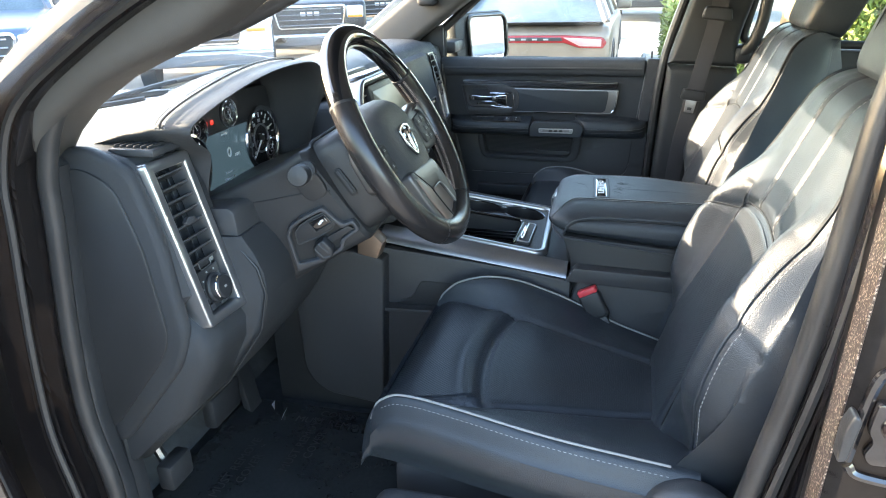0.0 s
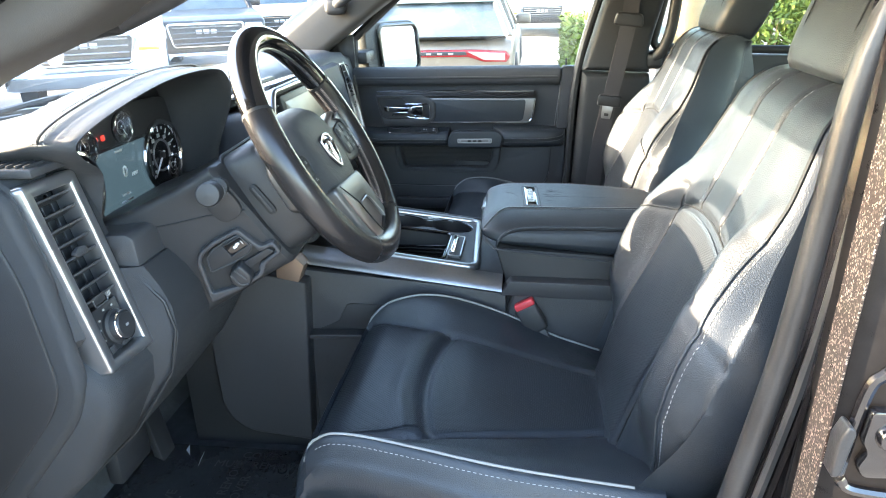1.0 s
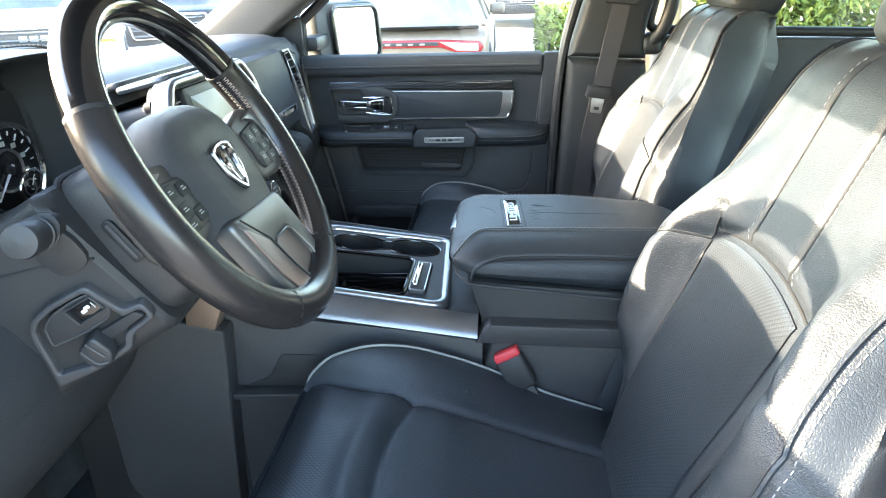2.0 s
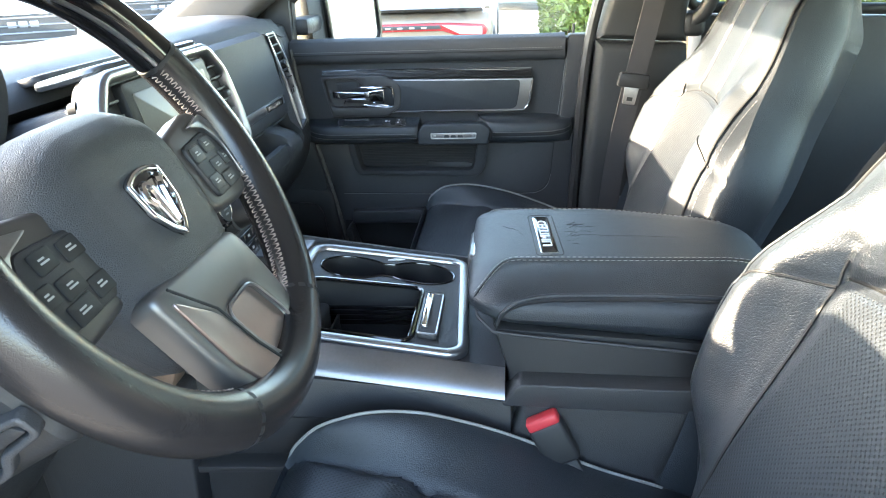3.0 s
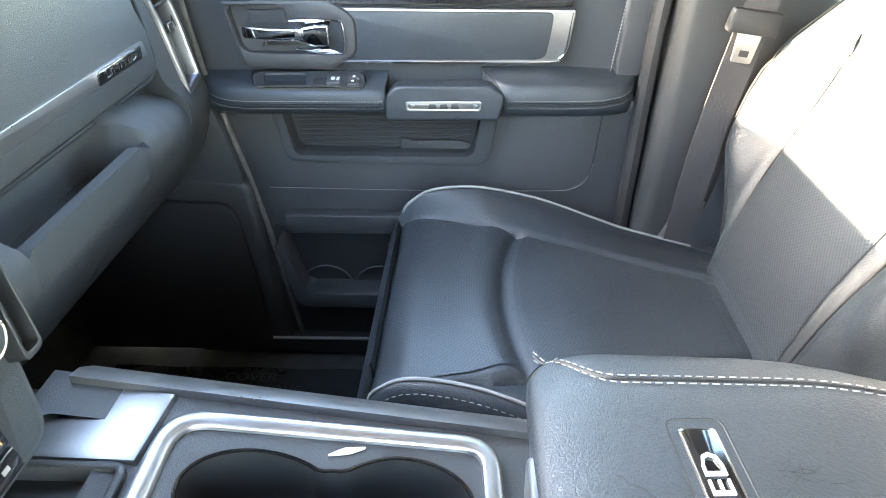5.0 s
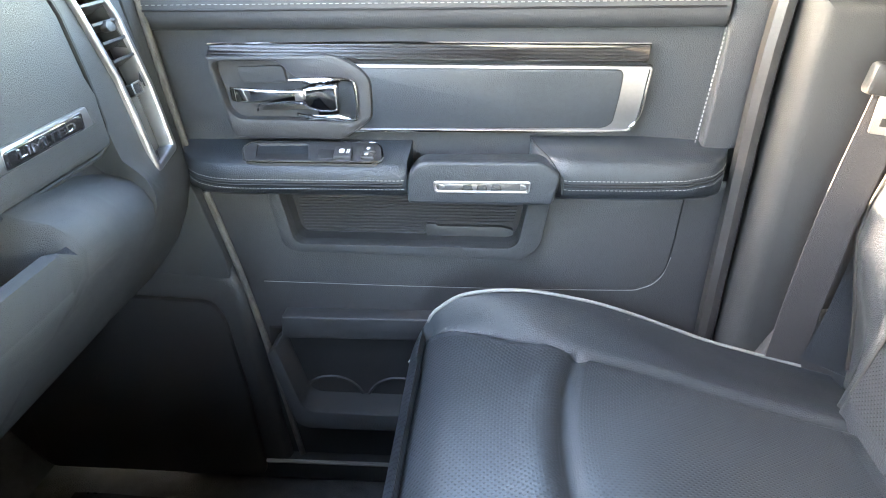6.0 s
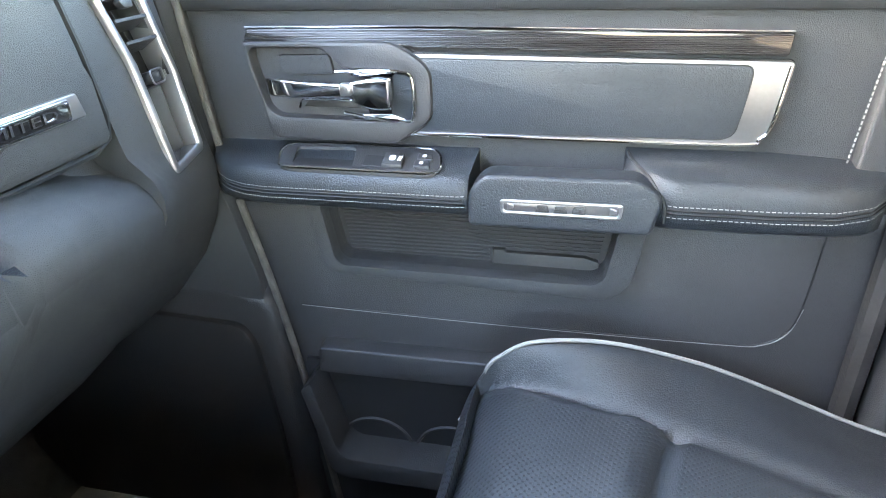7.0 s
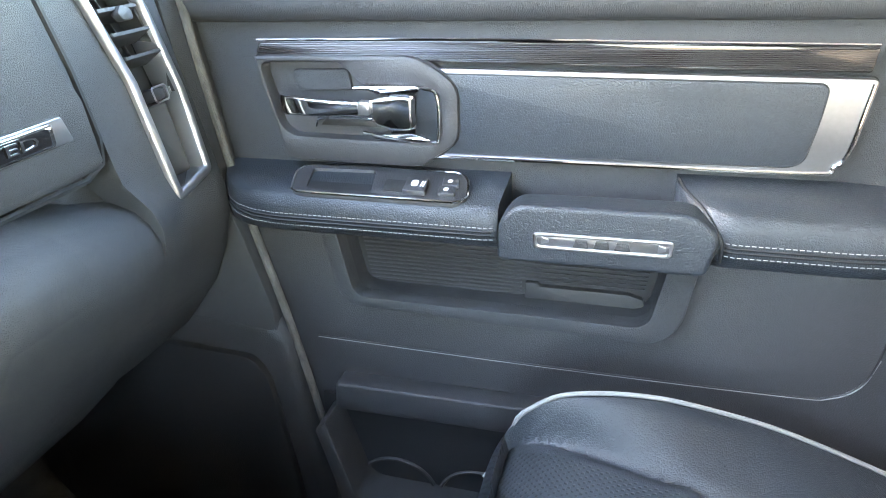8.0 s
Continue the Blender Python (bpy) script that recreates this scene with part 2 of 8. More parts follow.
# Neutral black leather; the sky's blue is put into both leather colours.
LEATHER = mat("black_leather", (0.026, 0.031, 0.037), 0.36, bump=0.24, bscale=430, kind="leather", vary=0.2, vscale=9)
PERF = mat("perforated_leather", (0.026, 0.031, 0.037), 0.38, bump=0.5, bscale=1.0, kind="perf", vary=0.2, vscale=9)
SOFT = mat("soft_dash_skin", (0.045, 0.047, 0.050), 0.50, spec=0.4, bump=0.45, bscale=700, kind="leather", vary=0.12, vscale=8)
PLASTIC = mat("grained_plastic", (0.040, 0.040, 0.042), 0.45, bump=0.35, bscale=800, vary=0.15, vscale=7)
# Darker copy of the dash skin for shade on the driver's side.
SHADEDDASH = mat("shaded_dash_skin", (0.029, 0.030, 0.032), 0.46, spec=0.4, bump=0.4, bscale=700, kind="leather", vary=0.14, vscale=8)
DARK = mat("matt_black_plastic", (0.022, 0.022, 0.023), 0.5, bump=0.15, bscale=900, vary=0.2)
GLOSSBLACK = mat("piano_black", (0.008, 0.008, 0.009), 0.12, vary=0.1, coat=0.6, rvary=0.04)
# Copy of the body paint, bright reflections toned down so it stays dark.
JAMB = mat("dulled_black_jamb_paint", (0.010, 0.009, 0.009), 0.32, vary=0.3, vscale=60, spec=0.14, rvary=0.08)
PAINT = mat("black_paint", (0.012, 0.010, 0.010), 0.16, vary=0.3, vscale=90, coat=1.0, rvary=0.06)
SILVER = mat("satin_silver_trim", (0.40, 0.40, 0.41), 0.30, metal=0.92, vary=0.05, rvary=0.03)
BRUSHED = mat("brushed_silver_trim", (0.26, 0.255, 0.26), 0.33, metal=0.85, vary=0.12, vscale=12, rvary=0.08)
CHROME = mat("chrome", (0.72, 0.73, 0.75), 0.07, metal=1.0, vary=0.04, rvary=0.03)
RUBBER = mat("rubber_seal", (0.032, 0.030, 0.029), 0.36, vary=0.2, vscale=20, bump=0.15, bscale=300)
CARPET = mat("dark_carpet", (0.045, 0.047, 0.048), 0.95, bump=0.8, bscale=700, vary=0.5, vscale=40)
LINER = mat("headliner_cloth", (0.55, 0.53, 0.50), 0.9, bump=0.3, bscale=900, vary=0.1)
PIPING = mat("pale_piping", (0.24, 0.24, 0.23), 0.5, vary=0.15, vscale=40)
THREAD = mat("pale_thread", (0.30, 0.30, 0.29), 0.7, vary=0.2, vscale=60)
WHEELSKIN = mat("smooth_rim_leather", (0.020, 0.018, 0.018), 0.25, vary=0.05, vscale=4, rvary=0.012, bump=0.06, bscale=500, kind="leather")
TRIMCLOTH = mat("pillar_trim_plastic", (0.062, 0.056, 0.050), 0.6, bump=0.2, bscale=800)
WOVEN = mat("woven_edge_strip", (0.12, 0.112, 0.10), 0.85, bump=0.9, bscale=900, vary=0.5, vscale=60)
PILLAR = mat("matt_pillar_trim", (0.028, 0.029, 0.030), 0.62, bump=0.2, bscale=800, spec=0.35)
LETTER = mat("satin_letter_face", (0.62, 0.62, 0.63), 0.38, metal=0.35, vary=0.05)
# Near-black for seam folds, and for the shade in vents, wells and slots.
SEAMSHADE = mat("seam_fold_and_shade", (0.012, 0.013, 0.014), 0.6)
WEB = mat("belt_webbing", (0.045, 0.042, 0.043), 0.75, bump=0.5, bscale=900, vary=0.15, vscale=40)
RED = mat("red_plastic", (0.55, 0.04, 0.05), 0.4)
STEEL = mat("worn_steel", (0.30, 0.30, 0.30), 0.35, metal=1.0, vary=0.3, vscale=30)
WHITE = mat("white_print", (0.75, 0.75, 0.75), 0.6, vary=0.05)
FILM = glass("clear_film")
PANE = glass("window_pane", (0.93, 0.96, 0.95))
TINT = glass("tinted_pane", (0.8, 0.84, 0.82))
MIRROR = mat("mirror_glass", (0.9, 0.92, 0.93), 0.02, metal=1.0, vary=0.0, rvary=0.01)


def flake_material():
    """Dark metallic paint; pale dots in its colour stand for flakes glinting in the sun."""
    m = mat("sunlit_flake_paint", (0.09, 0.065, 0.052), 0.35, metal=0.4, vary=0.3, vscale=30)
    nt = m.node_tree
    N, L = nt.nodes, nt.links
    tc = N.new("ShaderNodeTexCoord")
    vo = N.new("ShaderNodeTexVoronoi")
    vo.inputs["Scale"].default_value = 620
    L.new(tc.outputs["Object"], vo.inputs["Vector"])
    sp = N.new("ShaderNodeSeparateColor")
    L.new(vo.outputs["Color"], sp.inputs[0])
    mr = N.new("ShaderNodeMapRange")
    mr.inputs[1].default_value, mr.inputs[2].default_value = 0.72, 0.98
    L.new(sp.outputs[0], mr.inputs[0])
    mx = N.new("ShaderNodeMix")
    mx.data_type = "RGBA"
    L.new(mr.outputs[0], mx.inputs[0])
    mx.inputs[6].default_value, mx.inputs[7].default_value = (0.075, 0.052, 0.042, 1), (0.75, 0.62, 0.5, 1)
    p = N["Principled BSDF"]
    L.new(mx.outputs[2], p.inputs["Base Color"])
    bp = N.new("ShaderNodeBump")
    bp.inputs["Strength"].default_value, bp.inputs["Distance"].default_value = 0.6, 0.001
    L.new(sp.outputs[1], bp.inputs["Height"])
    L.new(bp.outputs[0], p.inputs["Normal"])
    return m


SPARKLE = flake_material()


def wood_material():
    m = mat("black_grained_wood", (0.016, 0.014, 0.014), 0.16, vary=0.4, vscale=10, coat=0.8)
    nt = m.node_tree
    N, L = nt.nodes, nt.links
    tc = N.new("ShaderNodeTexCoord")
    mp = N.new("ShaderNodeMapping")
    mp.inputs["Scale"].default_value = (5, 150, 150)
    L.new(tc.outputs["Object"], mp.inputs[0])
    w = N.new("ShaderNodeTexWave")
    w.wave_type, w.bands_direction = "BANDS", "Z"
    w.inputs["Scale"].default_value, w.inputs["Distortion"].default_value, w.inputs["Detail"].default_value = 1.4, 2.2, 3
    L.new(mp.outputs[0], w.inputs[0])
    bp = N.new("ShaderNodeBump")
    bp.inputs["Strength"].default_value, bp.inputs["Distance"].default_value = 0.5, 0.001
    L.new(w.outputs["Fac"], bp.inputs["Height"])
    L.new(bp.outputs[0], N["Principled BSDF"].inputs["Normal"])
    return m


WOOD = wood_material()

# ---- outside: ground ----
ASPHALT = mat("sun_bleached_asphalt", (0.20, 0.185, 0.165), 0.9, bump=0.8, bscale=60, vary=0.35, vscale=1.5)
LINEPAINT = mat("lot_line_paint", (0.7, 0.7, 0.68), 0.8, vary=0.2, vscale=8)
SOIL = mat("planting_bed_gravel", (0.33, 0.27, 0.2), 0.95, bump=0.9, bscale=30, vary=0.4, vscale=6)
KERB = mat("kerb_concrete", (0.45, 0.43, 0.4), 0.9, bump=0.4, bscale=80, vary=0.2, vscale=5)
g = bmesh.new()
bmesh.ops.create_grid(g, x_segments=8, y_segments=8, size=400)
single("ground", g, ASPHALT, "sun-bleached grey asphalt car park under bright sun", "ground", kind="structure")
for i in range(9):
    lx = -9.4 + i * 2.75
    single("lot_line", slab(rect(lx, 5.4, lx + 0.1, 10.6), "z", 0.004, 0.008), LINEPAINT, "white painted parking bay line on asphalt", "parking line", "bay lines", "structure")
bed = thing("planting_bed", (4.5, 9.5, 0), "raised gravel planting bed with a concrete kerb", "planting bed", kind="structure")
part("gravel", slab(rect(0.55, 7.6, 9.0, 11.6, 0.4), "z", 0.0, 0.13), SOIL, bed)
part("kerb", tube([(0.5, 7.5, 0.07), (9.1, 7.5, 0.07), (9.1, 11.7, 0.07), (0.5, 11.7, 0.07)], 0.09, 8, True), KERB, bed)

# ---- cab shell ----
shell = thing("cab_shell", (0.5, 0, 0.5), "black pickup cab body shell with dark trim", "cab shell", kind="structure")
FLOOR = 0.655
single("floor", box(-0.62, 1.72, -0.80, 0.80, 0.60, FLOOR, 0.01), CARPET, "near-black cab floor carpet", "floor", kind="structure")
single("firewall", slab([(-0.80, 0.55), (-0.66, 0.60), (-0.50, 0.66), (-0.56, 0.75), (-0.60, 1.30), (-0.80, 1.30)], "y", -0.78, 0.78, 0.005), CARPET, "dark carpeted footwell bulkhead", "wall", kind="structure")
# roof: headliner below, painted skin above
single("ceiling", slab([(-0.10, 1.665), (-0.02, 1.69), (0.25, 1.735), (1.6, 1.72), (1.75, 1.66), (1.75, 1.75), (1.4, 1.80), (0.2, 1.80), (-0.13, 1.70)], "y", -0.80, 0.80, 0.015), LINER, "light grey cloth headliner", "ceiling", kind="structure")
part("roof_skin", slab([(-0.16, 1.70), (0.15, 1.805), (0.8, 1.835), (1.5, 1.815), (1.78, 1.72), (1.76, 1.69), (1.4, 1.802), (0.2, 1.802)], "y", -0.82, 0.82, 0.01), PAINT, shell)
for s in (-1, 1):
    y0, y1 = sorted((s * 0.70, s * 0.80))
    pil = [(-0.66, 1.31), (-0.44, 1.455), (-0.30, 1.557), (-0.13, 1.675), (0.10, 1.735), (0.30, 1.735), (0.12, 1.675), (-0.09, 1.553), (-0.27, 1.43), (-0.40, 1.335)] if s > 0 else [(-0.66, 1.31), (-0.44, 1.455), (-0.30, 1.557), (-0.13, 1.660), (0.10, 1.735), (0.30, 1.735), (0.12, 1.69), (0.0, 1.602), (-0.07, 1.560), (-0.12, 1.541), (-0.16, 1.526), (-0.208, 1.506), (-0.267, 1.471), (-0.307, 1.436), (-0.36, 1.37), (-0.44, 1.33)]
    part("front_pillar_trim", slab(pil, "y", y0, y1, 0.022, 4), TRIMCLOTH, shell, "brown-grey front roof pillar trim")
    o0, o1 = sorted((s * 0.795, s * 0.86))
    part("front_pillar_skin", slab([(-0.60, 1.31), (-0.45, 1.42), (-0.335, 1.497), (-0.243, 1.552), (-0.166, 1.596), (-0.02, 1.66), (0.10, 1.70), (0.30, 1.74), (0.30, 1.71), (0.10, 1.68), (-0.078, 1.612), (-0.199, 1.548), (-0.285, 1.486), (-0.325, 1.41), (-0.42, 1.33)], "y", -0.815, -0.785, 0.004, 2), PAINT, shell, "glossy black outer roof pillar") if s < 0 else part("front_pillar_skin", slab([(-0.74, 1.30), (-0.50, 1.452), (-0.34, 1.572), (-0.16, 1.70), (0.15, 1.80), (0.25, 1.76), (0.02, 1.675), (-0.16, 1.575), (-0.33, 1.45), (-0.42, 1.33)], "y", o0, o1, 0.012, 3), PAINT, shell, "glossy black outer roof pillar")
    # rail over the doors
    part("roof_rail", slab([(0.05, 1.68), (0.25, 1.70), (1.6, 1.69), (1.7, 1.78), (0.2, 1.79)], "y", min(s * 0.70, s * 0.84), max(s * 0.70, s * 0.84), 0.012), PLASTIC, shell)
    # bar-shaped grab handle on the pillar
    gh = part("grab_handle", tube(cat([(-0.128, -0.70, 1.556), (-0.120, -0.668, 1.561), (-0.098, -0.660, 1.566), (-0.010, -0.660, 1.603), (0.080, -0.664, 1.650), (0.095, -0.70, 1.662)], 5), 0.0135, 10), PLASTIC, shell) if s < 0 else part("grab_handle", tube(cat([(-0.25, s * 0.70, 1.535), (-0.235, s * 0.665, 1.545), (-0.18, s * 0.655, 1.578), (-0.05, s * 0.655, 1.645), (0.0, s * 0.665, 1.672), (0.01, s * 0.70, 1.68)], 5), 0.016, 10), PLASTIC, shell)
    part("handle_end", box(-0.140, -0.100, -0.705, -0.646, 1.548, 1.580, 0.010, 3), DARK, gh) if s < 0 else part("handle_end", box(-0.275, -0.215, min(s * 0.655, s * 0.705), max(s * 0.655, s * 0.705), 1.515, 1.56, 0.014, 3, m=None), DARK, gh)
part("rear_wall", box(1.70, 1.78, -0.80, 0.80, 0.60, 1.28, 0.02), PLASTIC, shell)
part("rear_wall_top", box(1.70, 1.78, -0.80, 0.80, 1.62, 1.74, 0.02), PLASTIC, shell)
for s in (-1, 1):
    part("rear_corner_post", box(1.60, 1.78, min(s * 0.68, s * 0.84), max(s * 0.68, s * 0.84), 0.60, 1.75, 0.03), PLASTIC, shell)
rw = single("window_3", box(1.735, 1.741, -0.69, 0.69, 1.27, 1.63, 0), TINT, "tinted rear cab window", "window", kind="structure")
rw.visible_shadow = False

# windshield
ws = sheet(lambda u, v: (-0.60 + 0.47 * u - 0.10 * (1 - ((v - 0.5) * 2) ** 2) * (1 - 0.3 * u), -0.79 + 1.51 * v, 1.335 + 0.345 * u), 6, 20)
wso = single("window_1", ws, PANE, "raked clear windshield", "window", kind="structure")
wso.visible_shadow = False
# header beam at the top of the windshield
part("header_trim", slab([(-0.155, 1.668), (-0.12, 1.664), (-0.05, 1.668), (0.05, 1.70), (0.02, 1.76), (-0.14, 1.71)], "y", -0.74, 0.74, 0.008), PLASTIC, shell)

# hood and cowl seen through the glass
hood = thing("hood", (-1.5, 0, 1.2), "long glossy black truck hood", "hood")
part("hood_skin", sheet(lambda u, v: (-0.86 - 1.25 * u, -0.78 + 1.56 * v, 1.285 - 0.06 * u * u - 0.05 * (2 * v - 1) ** 4 + 0.02 * math.exp(-((abs(2 * v - 1) - 0.45) / 0.12) ** 2)), 14, 28, thick=0.02), PAINT, hood)
part("hood_side", slab([(-2.12, 0.55), (-2.12, 1.18), (-0.86, 1.24), (-0.86, 0.55)], "y", -0.86, -0.79, 0.02), PAINT, hood)
part("hood_side", slab([(-2.12, 0.55), (-2.12, 1.18), (-0.86, 1.24), (-0.86, 0.55)], "y", 0.79, 0.86, 0.02), PAINT, hood)
part("nose", box(-2.2, -2.1, -0.84, 0.84, 0.45, 1.2, 0.04), PAINT, hood)
single("cowl", slab([(-0.88, 1.25), (-0.88, 1.29), (-0.74, 1.33), (-0.60, 1.325), (-0.60, 1.27)], "y", -0.78, 0.78, 0.004), DARK, "matt black plastic cowl below the windshield", "cowl")
wip = thing("wiper", (-0.7, 0.2, 1.34), "thin black windshield wiper resting on the glass", "wiper")
part("wiper_arm", tube([(-0.78, 0.62, 1.345), (-0.74, 0.35, 1.375), (-0.715, 0.05, 1.38)], [0.009, 0.007, 0.004], 6), DARK, wip)
part("blade", tube(cat([(-0.69, 0.42, 1.365), (-0.725, 0.10, 1.378), (-0.72, -0.25, 1.375)], 5), 0.006, 6), DARK, wip)
copy_thing(wip, Matrix.Translation((-0.7, -0.33, 1.34)))

# ---- driver's door opening: seals, flanges, pillar ----
front_seal = [(-0.342, 0.70), (-0.342, 0.896), (-0.358, 1.028), (-0.350, 1.161), (-0.327, 1.328), (-0.316, 1.403), (-0.281, 1.474), (-0.199, 1.532), (-0.078, 1.596), (0.10, 1.665), (0.30, 1.69), (0.50, 1.68), (0.60, 1.62), (0.585, 1.494), (0.566, 1.272), (0.535, 1.077), (0.515, 0.95), (0.50, 0.72), (0.44, 0.665), (-0.28, 0.665)]
opening = thing("door_opening", (0.1, -0.8, 0.66), "open driver's door frame in glossy black paint with grey rubber seal", "door frame", kind="structure")
part("rubber_seal", tube(cat([(x, -0.775, z) for x, z in front_seal], 5, True), 0.0125, 10, True), RUBBER, opening, "grey-brown bulb weatherstrip")
cen = Vector((0.12, 1.17))


def outset(d, y):
    out = []
    P = [Vector(p) for p in front_seal]
    for i, p in enumerate(P):
        t = (P[(i + 1) % len(P)] - P[i - 1]).normalized()
        n = Vector((t.y, -t.x))
        if n.dot(p - cen) < 0:
            n = -n
        q = p + n * d * 0.25
        out.append((q.x, y + (-0.775 - y) * 0.65 * sm(0.25, 0.45, q.x), q.y))
    return out


def frame_band(d0, y0, d1, y1, name, material, label=""):
    a, b = cat(outset(d0, y0), 5, True), cat(outset(d1, y1), 5, True)
    bm = bmesh.new()
    va, vb = [bm.verts.new(p) for p in a], [bm.verts.new(p) for p in b]
    for i in range(len(a)):
        j = (i + 1) % len(a)
        bm.faces.new((va[i], va[j], vb[j], vb[i]))
    bmesh.ops.solidify(bm, geom=bm.faces[:], thickness=0.004)
    bmesh.ops.recalc_face_normals(bm, faces=bm.faces)
    part(name, bm, material, opening, label)


frame_band(0.006, -0.765, 0.030, -0.775, "flange", PAINT)
frame_band(0.030, -0.775, 0.040, -0.815, "step", PAINT)
frame_band(0.040, -0.815, 0.075, -0.820, "outer_flange", PAINT)
frame_band(0.075, -0.820, 0.083, -0.865, "outer_step", PAINT)
part("door_edge_seal", tube(cat(outset(0.060, -0.826), 5, True), 0.005, 6, True), RUBBER, opening)
# left front pillar flank and inner trim behind the seal
part("inner_trim", slab([(-0.60, 0.66), (-0.60, 1.36), (-0.36, 1.44), (-0.315, 1.40), (-0.345, 1.16), (-0.350, 1.02), (-0.335, 0.89), (-0.335, 0.66)], "y", -0.768, -0.735, 0.01, 3), DARK, opening)
part("cowl_side", slab([(-1.0, 0.5), (-1.0, 1.26), (-0.70, 1.30), (-0.44, 1.36), (-0.42, 1.16), (-0.44, 1.03), (-0.42, 0.90), (-0.42, 0.5)], "y", -0.872, -0.845, 0.008), PAINT, opening)

# middle pillar on the driver's side: inner trim, sunlit front-facing flange, latch plate
mid = thing("middle_pillar", (0.62, -0.8, 0.66), "black middle roof pillar with glinting metallic flange and door striker", "pillar", kind="structure")


def leaning(poly, z0, z1, lean=0.115, bevel=0.006):
    """A post of a plan outline that leans back as it rises."""
    b = slab(poly, "z", z0, z1, bevel)
    for v in b.verts:
        v.co.x += lean * (v.co.z - 1.1)
    return b


part("inner_trim", leaning([(0.545, -0.762), (0.60, -0.770), (0.70, -0.77), (0.70, -0.70), (0.57, -0.70)], 0.66, 1.70), PLASTIC, mid)
# Lighter, glint-dotted copy of the black body paint, coloured as if sunlit.
part("sunlit_flange", leaning([(0.5760, -0.814), (0.582, -0.814), (0.579, -0.856), (0.573, -0.856)], 0.66, 1.68, 0.035, bevel=0.001), SPARKLE, mid, "black metallic flange with sun glints put into its colour")
part("pillar_skin", leaning([(0.5745, -0.857), (0.584, -0.8655), (0.80, -0.872), (0.80, -0.80), (0.5775, -0.795)], 0.66, 1.68, 0.035), JAMB, mid)
part("pillar_return", leaning([(0.558, -0.774), (0.5735, -0.800), (0.61, -0.800), (0.61, -0.774)], 0.66, 1.68, 0.06, bevel=0.003), PAINT, mid)
striker = part("striker_plate", slab(rpoly([(0.594, 1.214), (0.600, 1.228), (0.594, 1.238), (0.597, 1.268), (0.668, 1.268), (0.672, 1.238), (0.668, 1.206), (0.600, 1.204)], 0.005), "y", -0.879, -0.867, 0.003), PAINT, mid, "gloss black door striker plate")
part("striker_loop", tube(cat([(0.655, -0.876, 1.215), (0.655, -0.916, 1.218), (0.655, -0.916, 1.256), (0.655, -0.876, 1.259)], 5), 0.0055, 8), STEEL, striker)
for x, z in ((0.613, 1.246), (0.640, 1.222)):
    part("bolt", lathe([(0.0, 0.003), (0.0045, 0.003), (0.0055, 0.007), (0.0095, 0.007), (0.0115, 0.003), (0.0115, 0)], (x, -0.879, z), (0, -1, 0), 14), PAINT, striker)
part("plug", lathe([(0.0, 0.002), (0.004, 0.002), (0.006, 0.004), (0.0075, 0.002), (0.0075, 0)], (0.611, -0.868, 1.322), (0, -1, 0), 14), RUBBER, mid)
part("bump_stop", slab(rpoly([(0.574, 1.205), (0.5815, 1.207), (0.5875, 1.250), (0.581, 1.256), (0.575, 1.240)], 0.004), "y", -0.882, -0.864, 0.004, 3), RUBBER, mid)
part("pressed_rib", tube(cat([(0.586, -0.867, 1.200), (0.594, -0.869, 1.280), (0.606, -0.870, 1.300), (0.640, -0.871, 1.345), (0.648, -0.871, 1.45)], 6), 0.005, 8), PAINT, mid)
part("pressed_rib", tube(cat([(0.588, -0.867, 1.195), (0.60, -0.869, 1.185), (0.66, -0.871, 1.180)], 6), 0.005, 8), PAINT, mid)

# rear side walls of the cab (closed rear doors)
for s in (-1, 1):
    d = thing("door_2" if s > 0 else "door_3", (1.1, s * 0.8, 0.6), "closed rear cab door with dark panel and framed window", "door", kind="structure")
    y0, y1 = sorted((s * 0.765, s * 0.875))
    part("panel", slab([(0.70, 0.60), (1.62, 0.60), (1.62, 1.355), (0.70, 1.385)], "y", y0, y1, 0.012), PLASTIC, d)
    hole = rpoly([(0.670 if s > 0 else 0.725, 1.400), (1.40, 1.375), (1.50, 1.46), (1.44, 1.66), (0.72 if s > 0 else 0.79, 1.66)], 0.03, 6)
    loop = [(x, s * 0.775, z) for x, z in hole]
    part("window_frame", tube(loop, 0.012 if s > 0 else 0.024, 10, True), DARK, d)
    pane = part("pane", slab(hole, "y", s * 0.795 - 0.002, s * 0.795 + 0.002), TINT, d)
    pane.visible_shadow = False
    part("frame_fill", slab([(0.60, 1.38), (0.655, 1.38), (0.662, 1.43), (0.688, 1.54), (0.72, 1.72), (0.60, 1.72)] if s > 0 else [(0.66, 1.38), (0.735, 1.38), (0.79, 1.66), (0.85, 1.72), (0.70, 1.72)], "y", y0, y1, 0.01), DARK, d)
    part("frame_fill", slab([(1.48, 1.38), (1.62, 1.38), (1.62, 1.72), (1.42, 1.72), (1.46, 1.66)], "y", y0, y1, 0.01), DARK, d)

# middle pillar on the passenger's side with its belt
pp = thing("middle_pillar", (0.55, 0.75, 0.66), "dark grey plastic middle pillar trim beside the passenger seat", "pillar", kind="structure")
part("upper_trim", slab([(0.470, 1.345), (0.66, 1.335), (0.655, 1.40), (0.662, 1.44), (0.688, 1.54), (0.72, 1.70), (0.57, 1.70)], "y", 0.70, 0.80, 0.02, 4), PILLAR, pp)
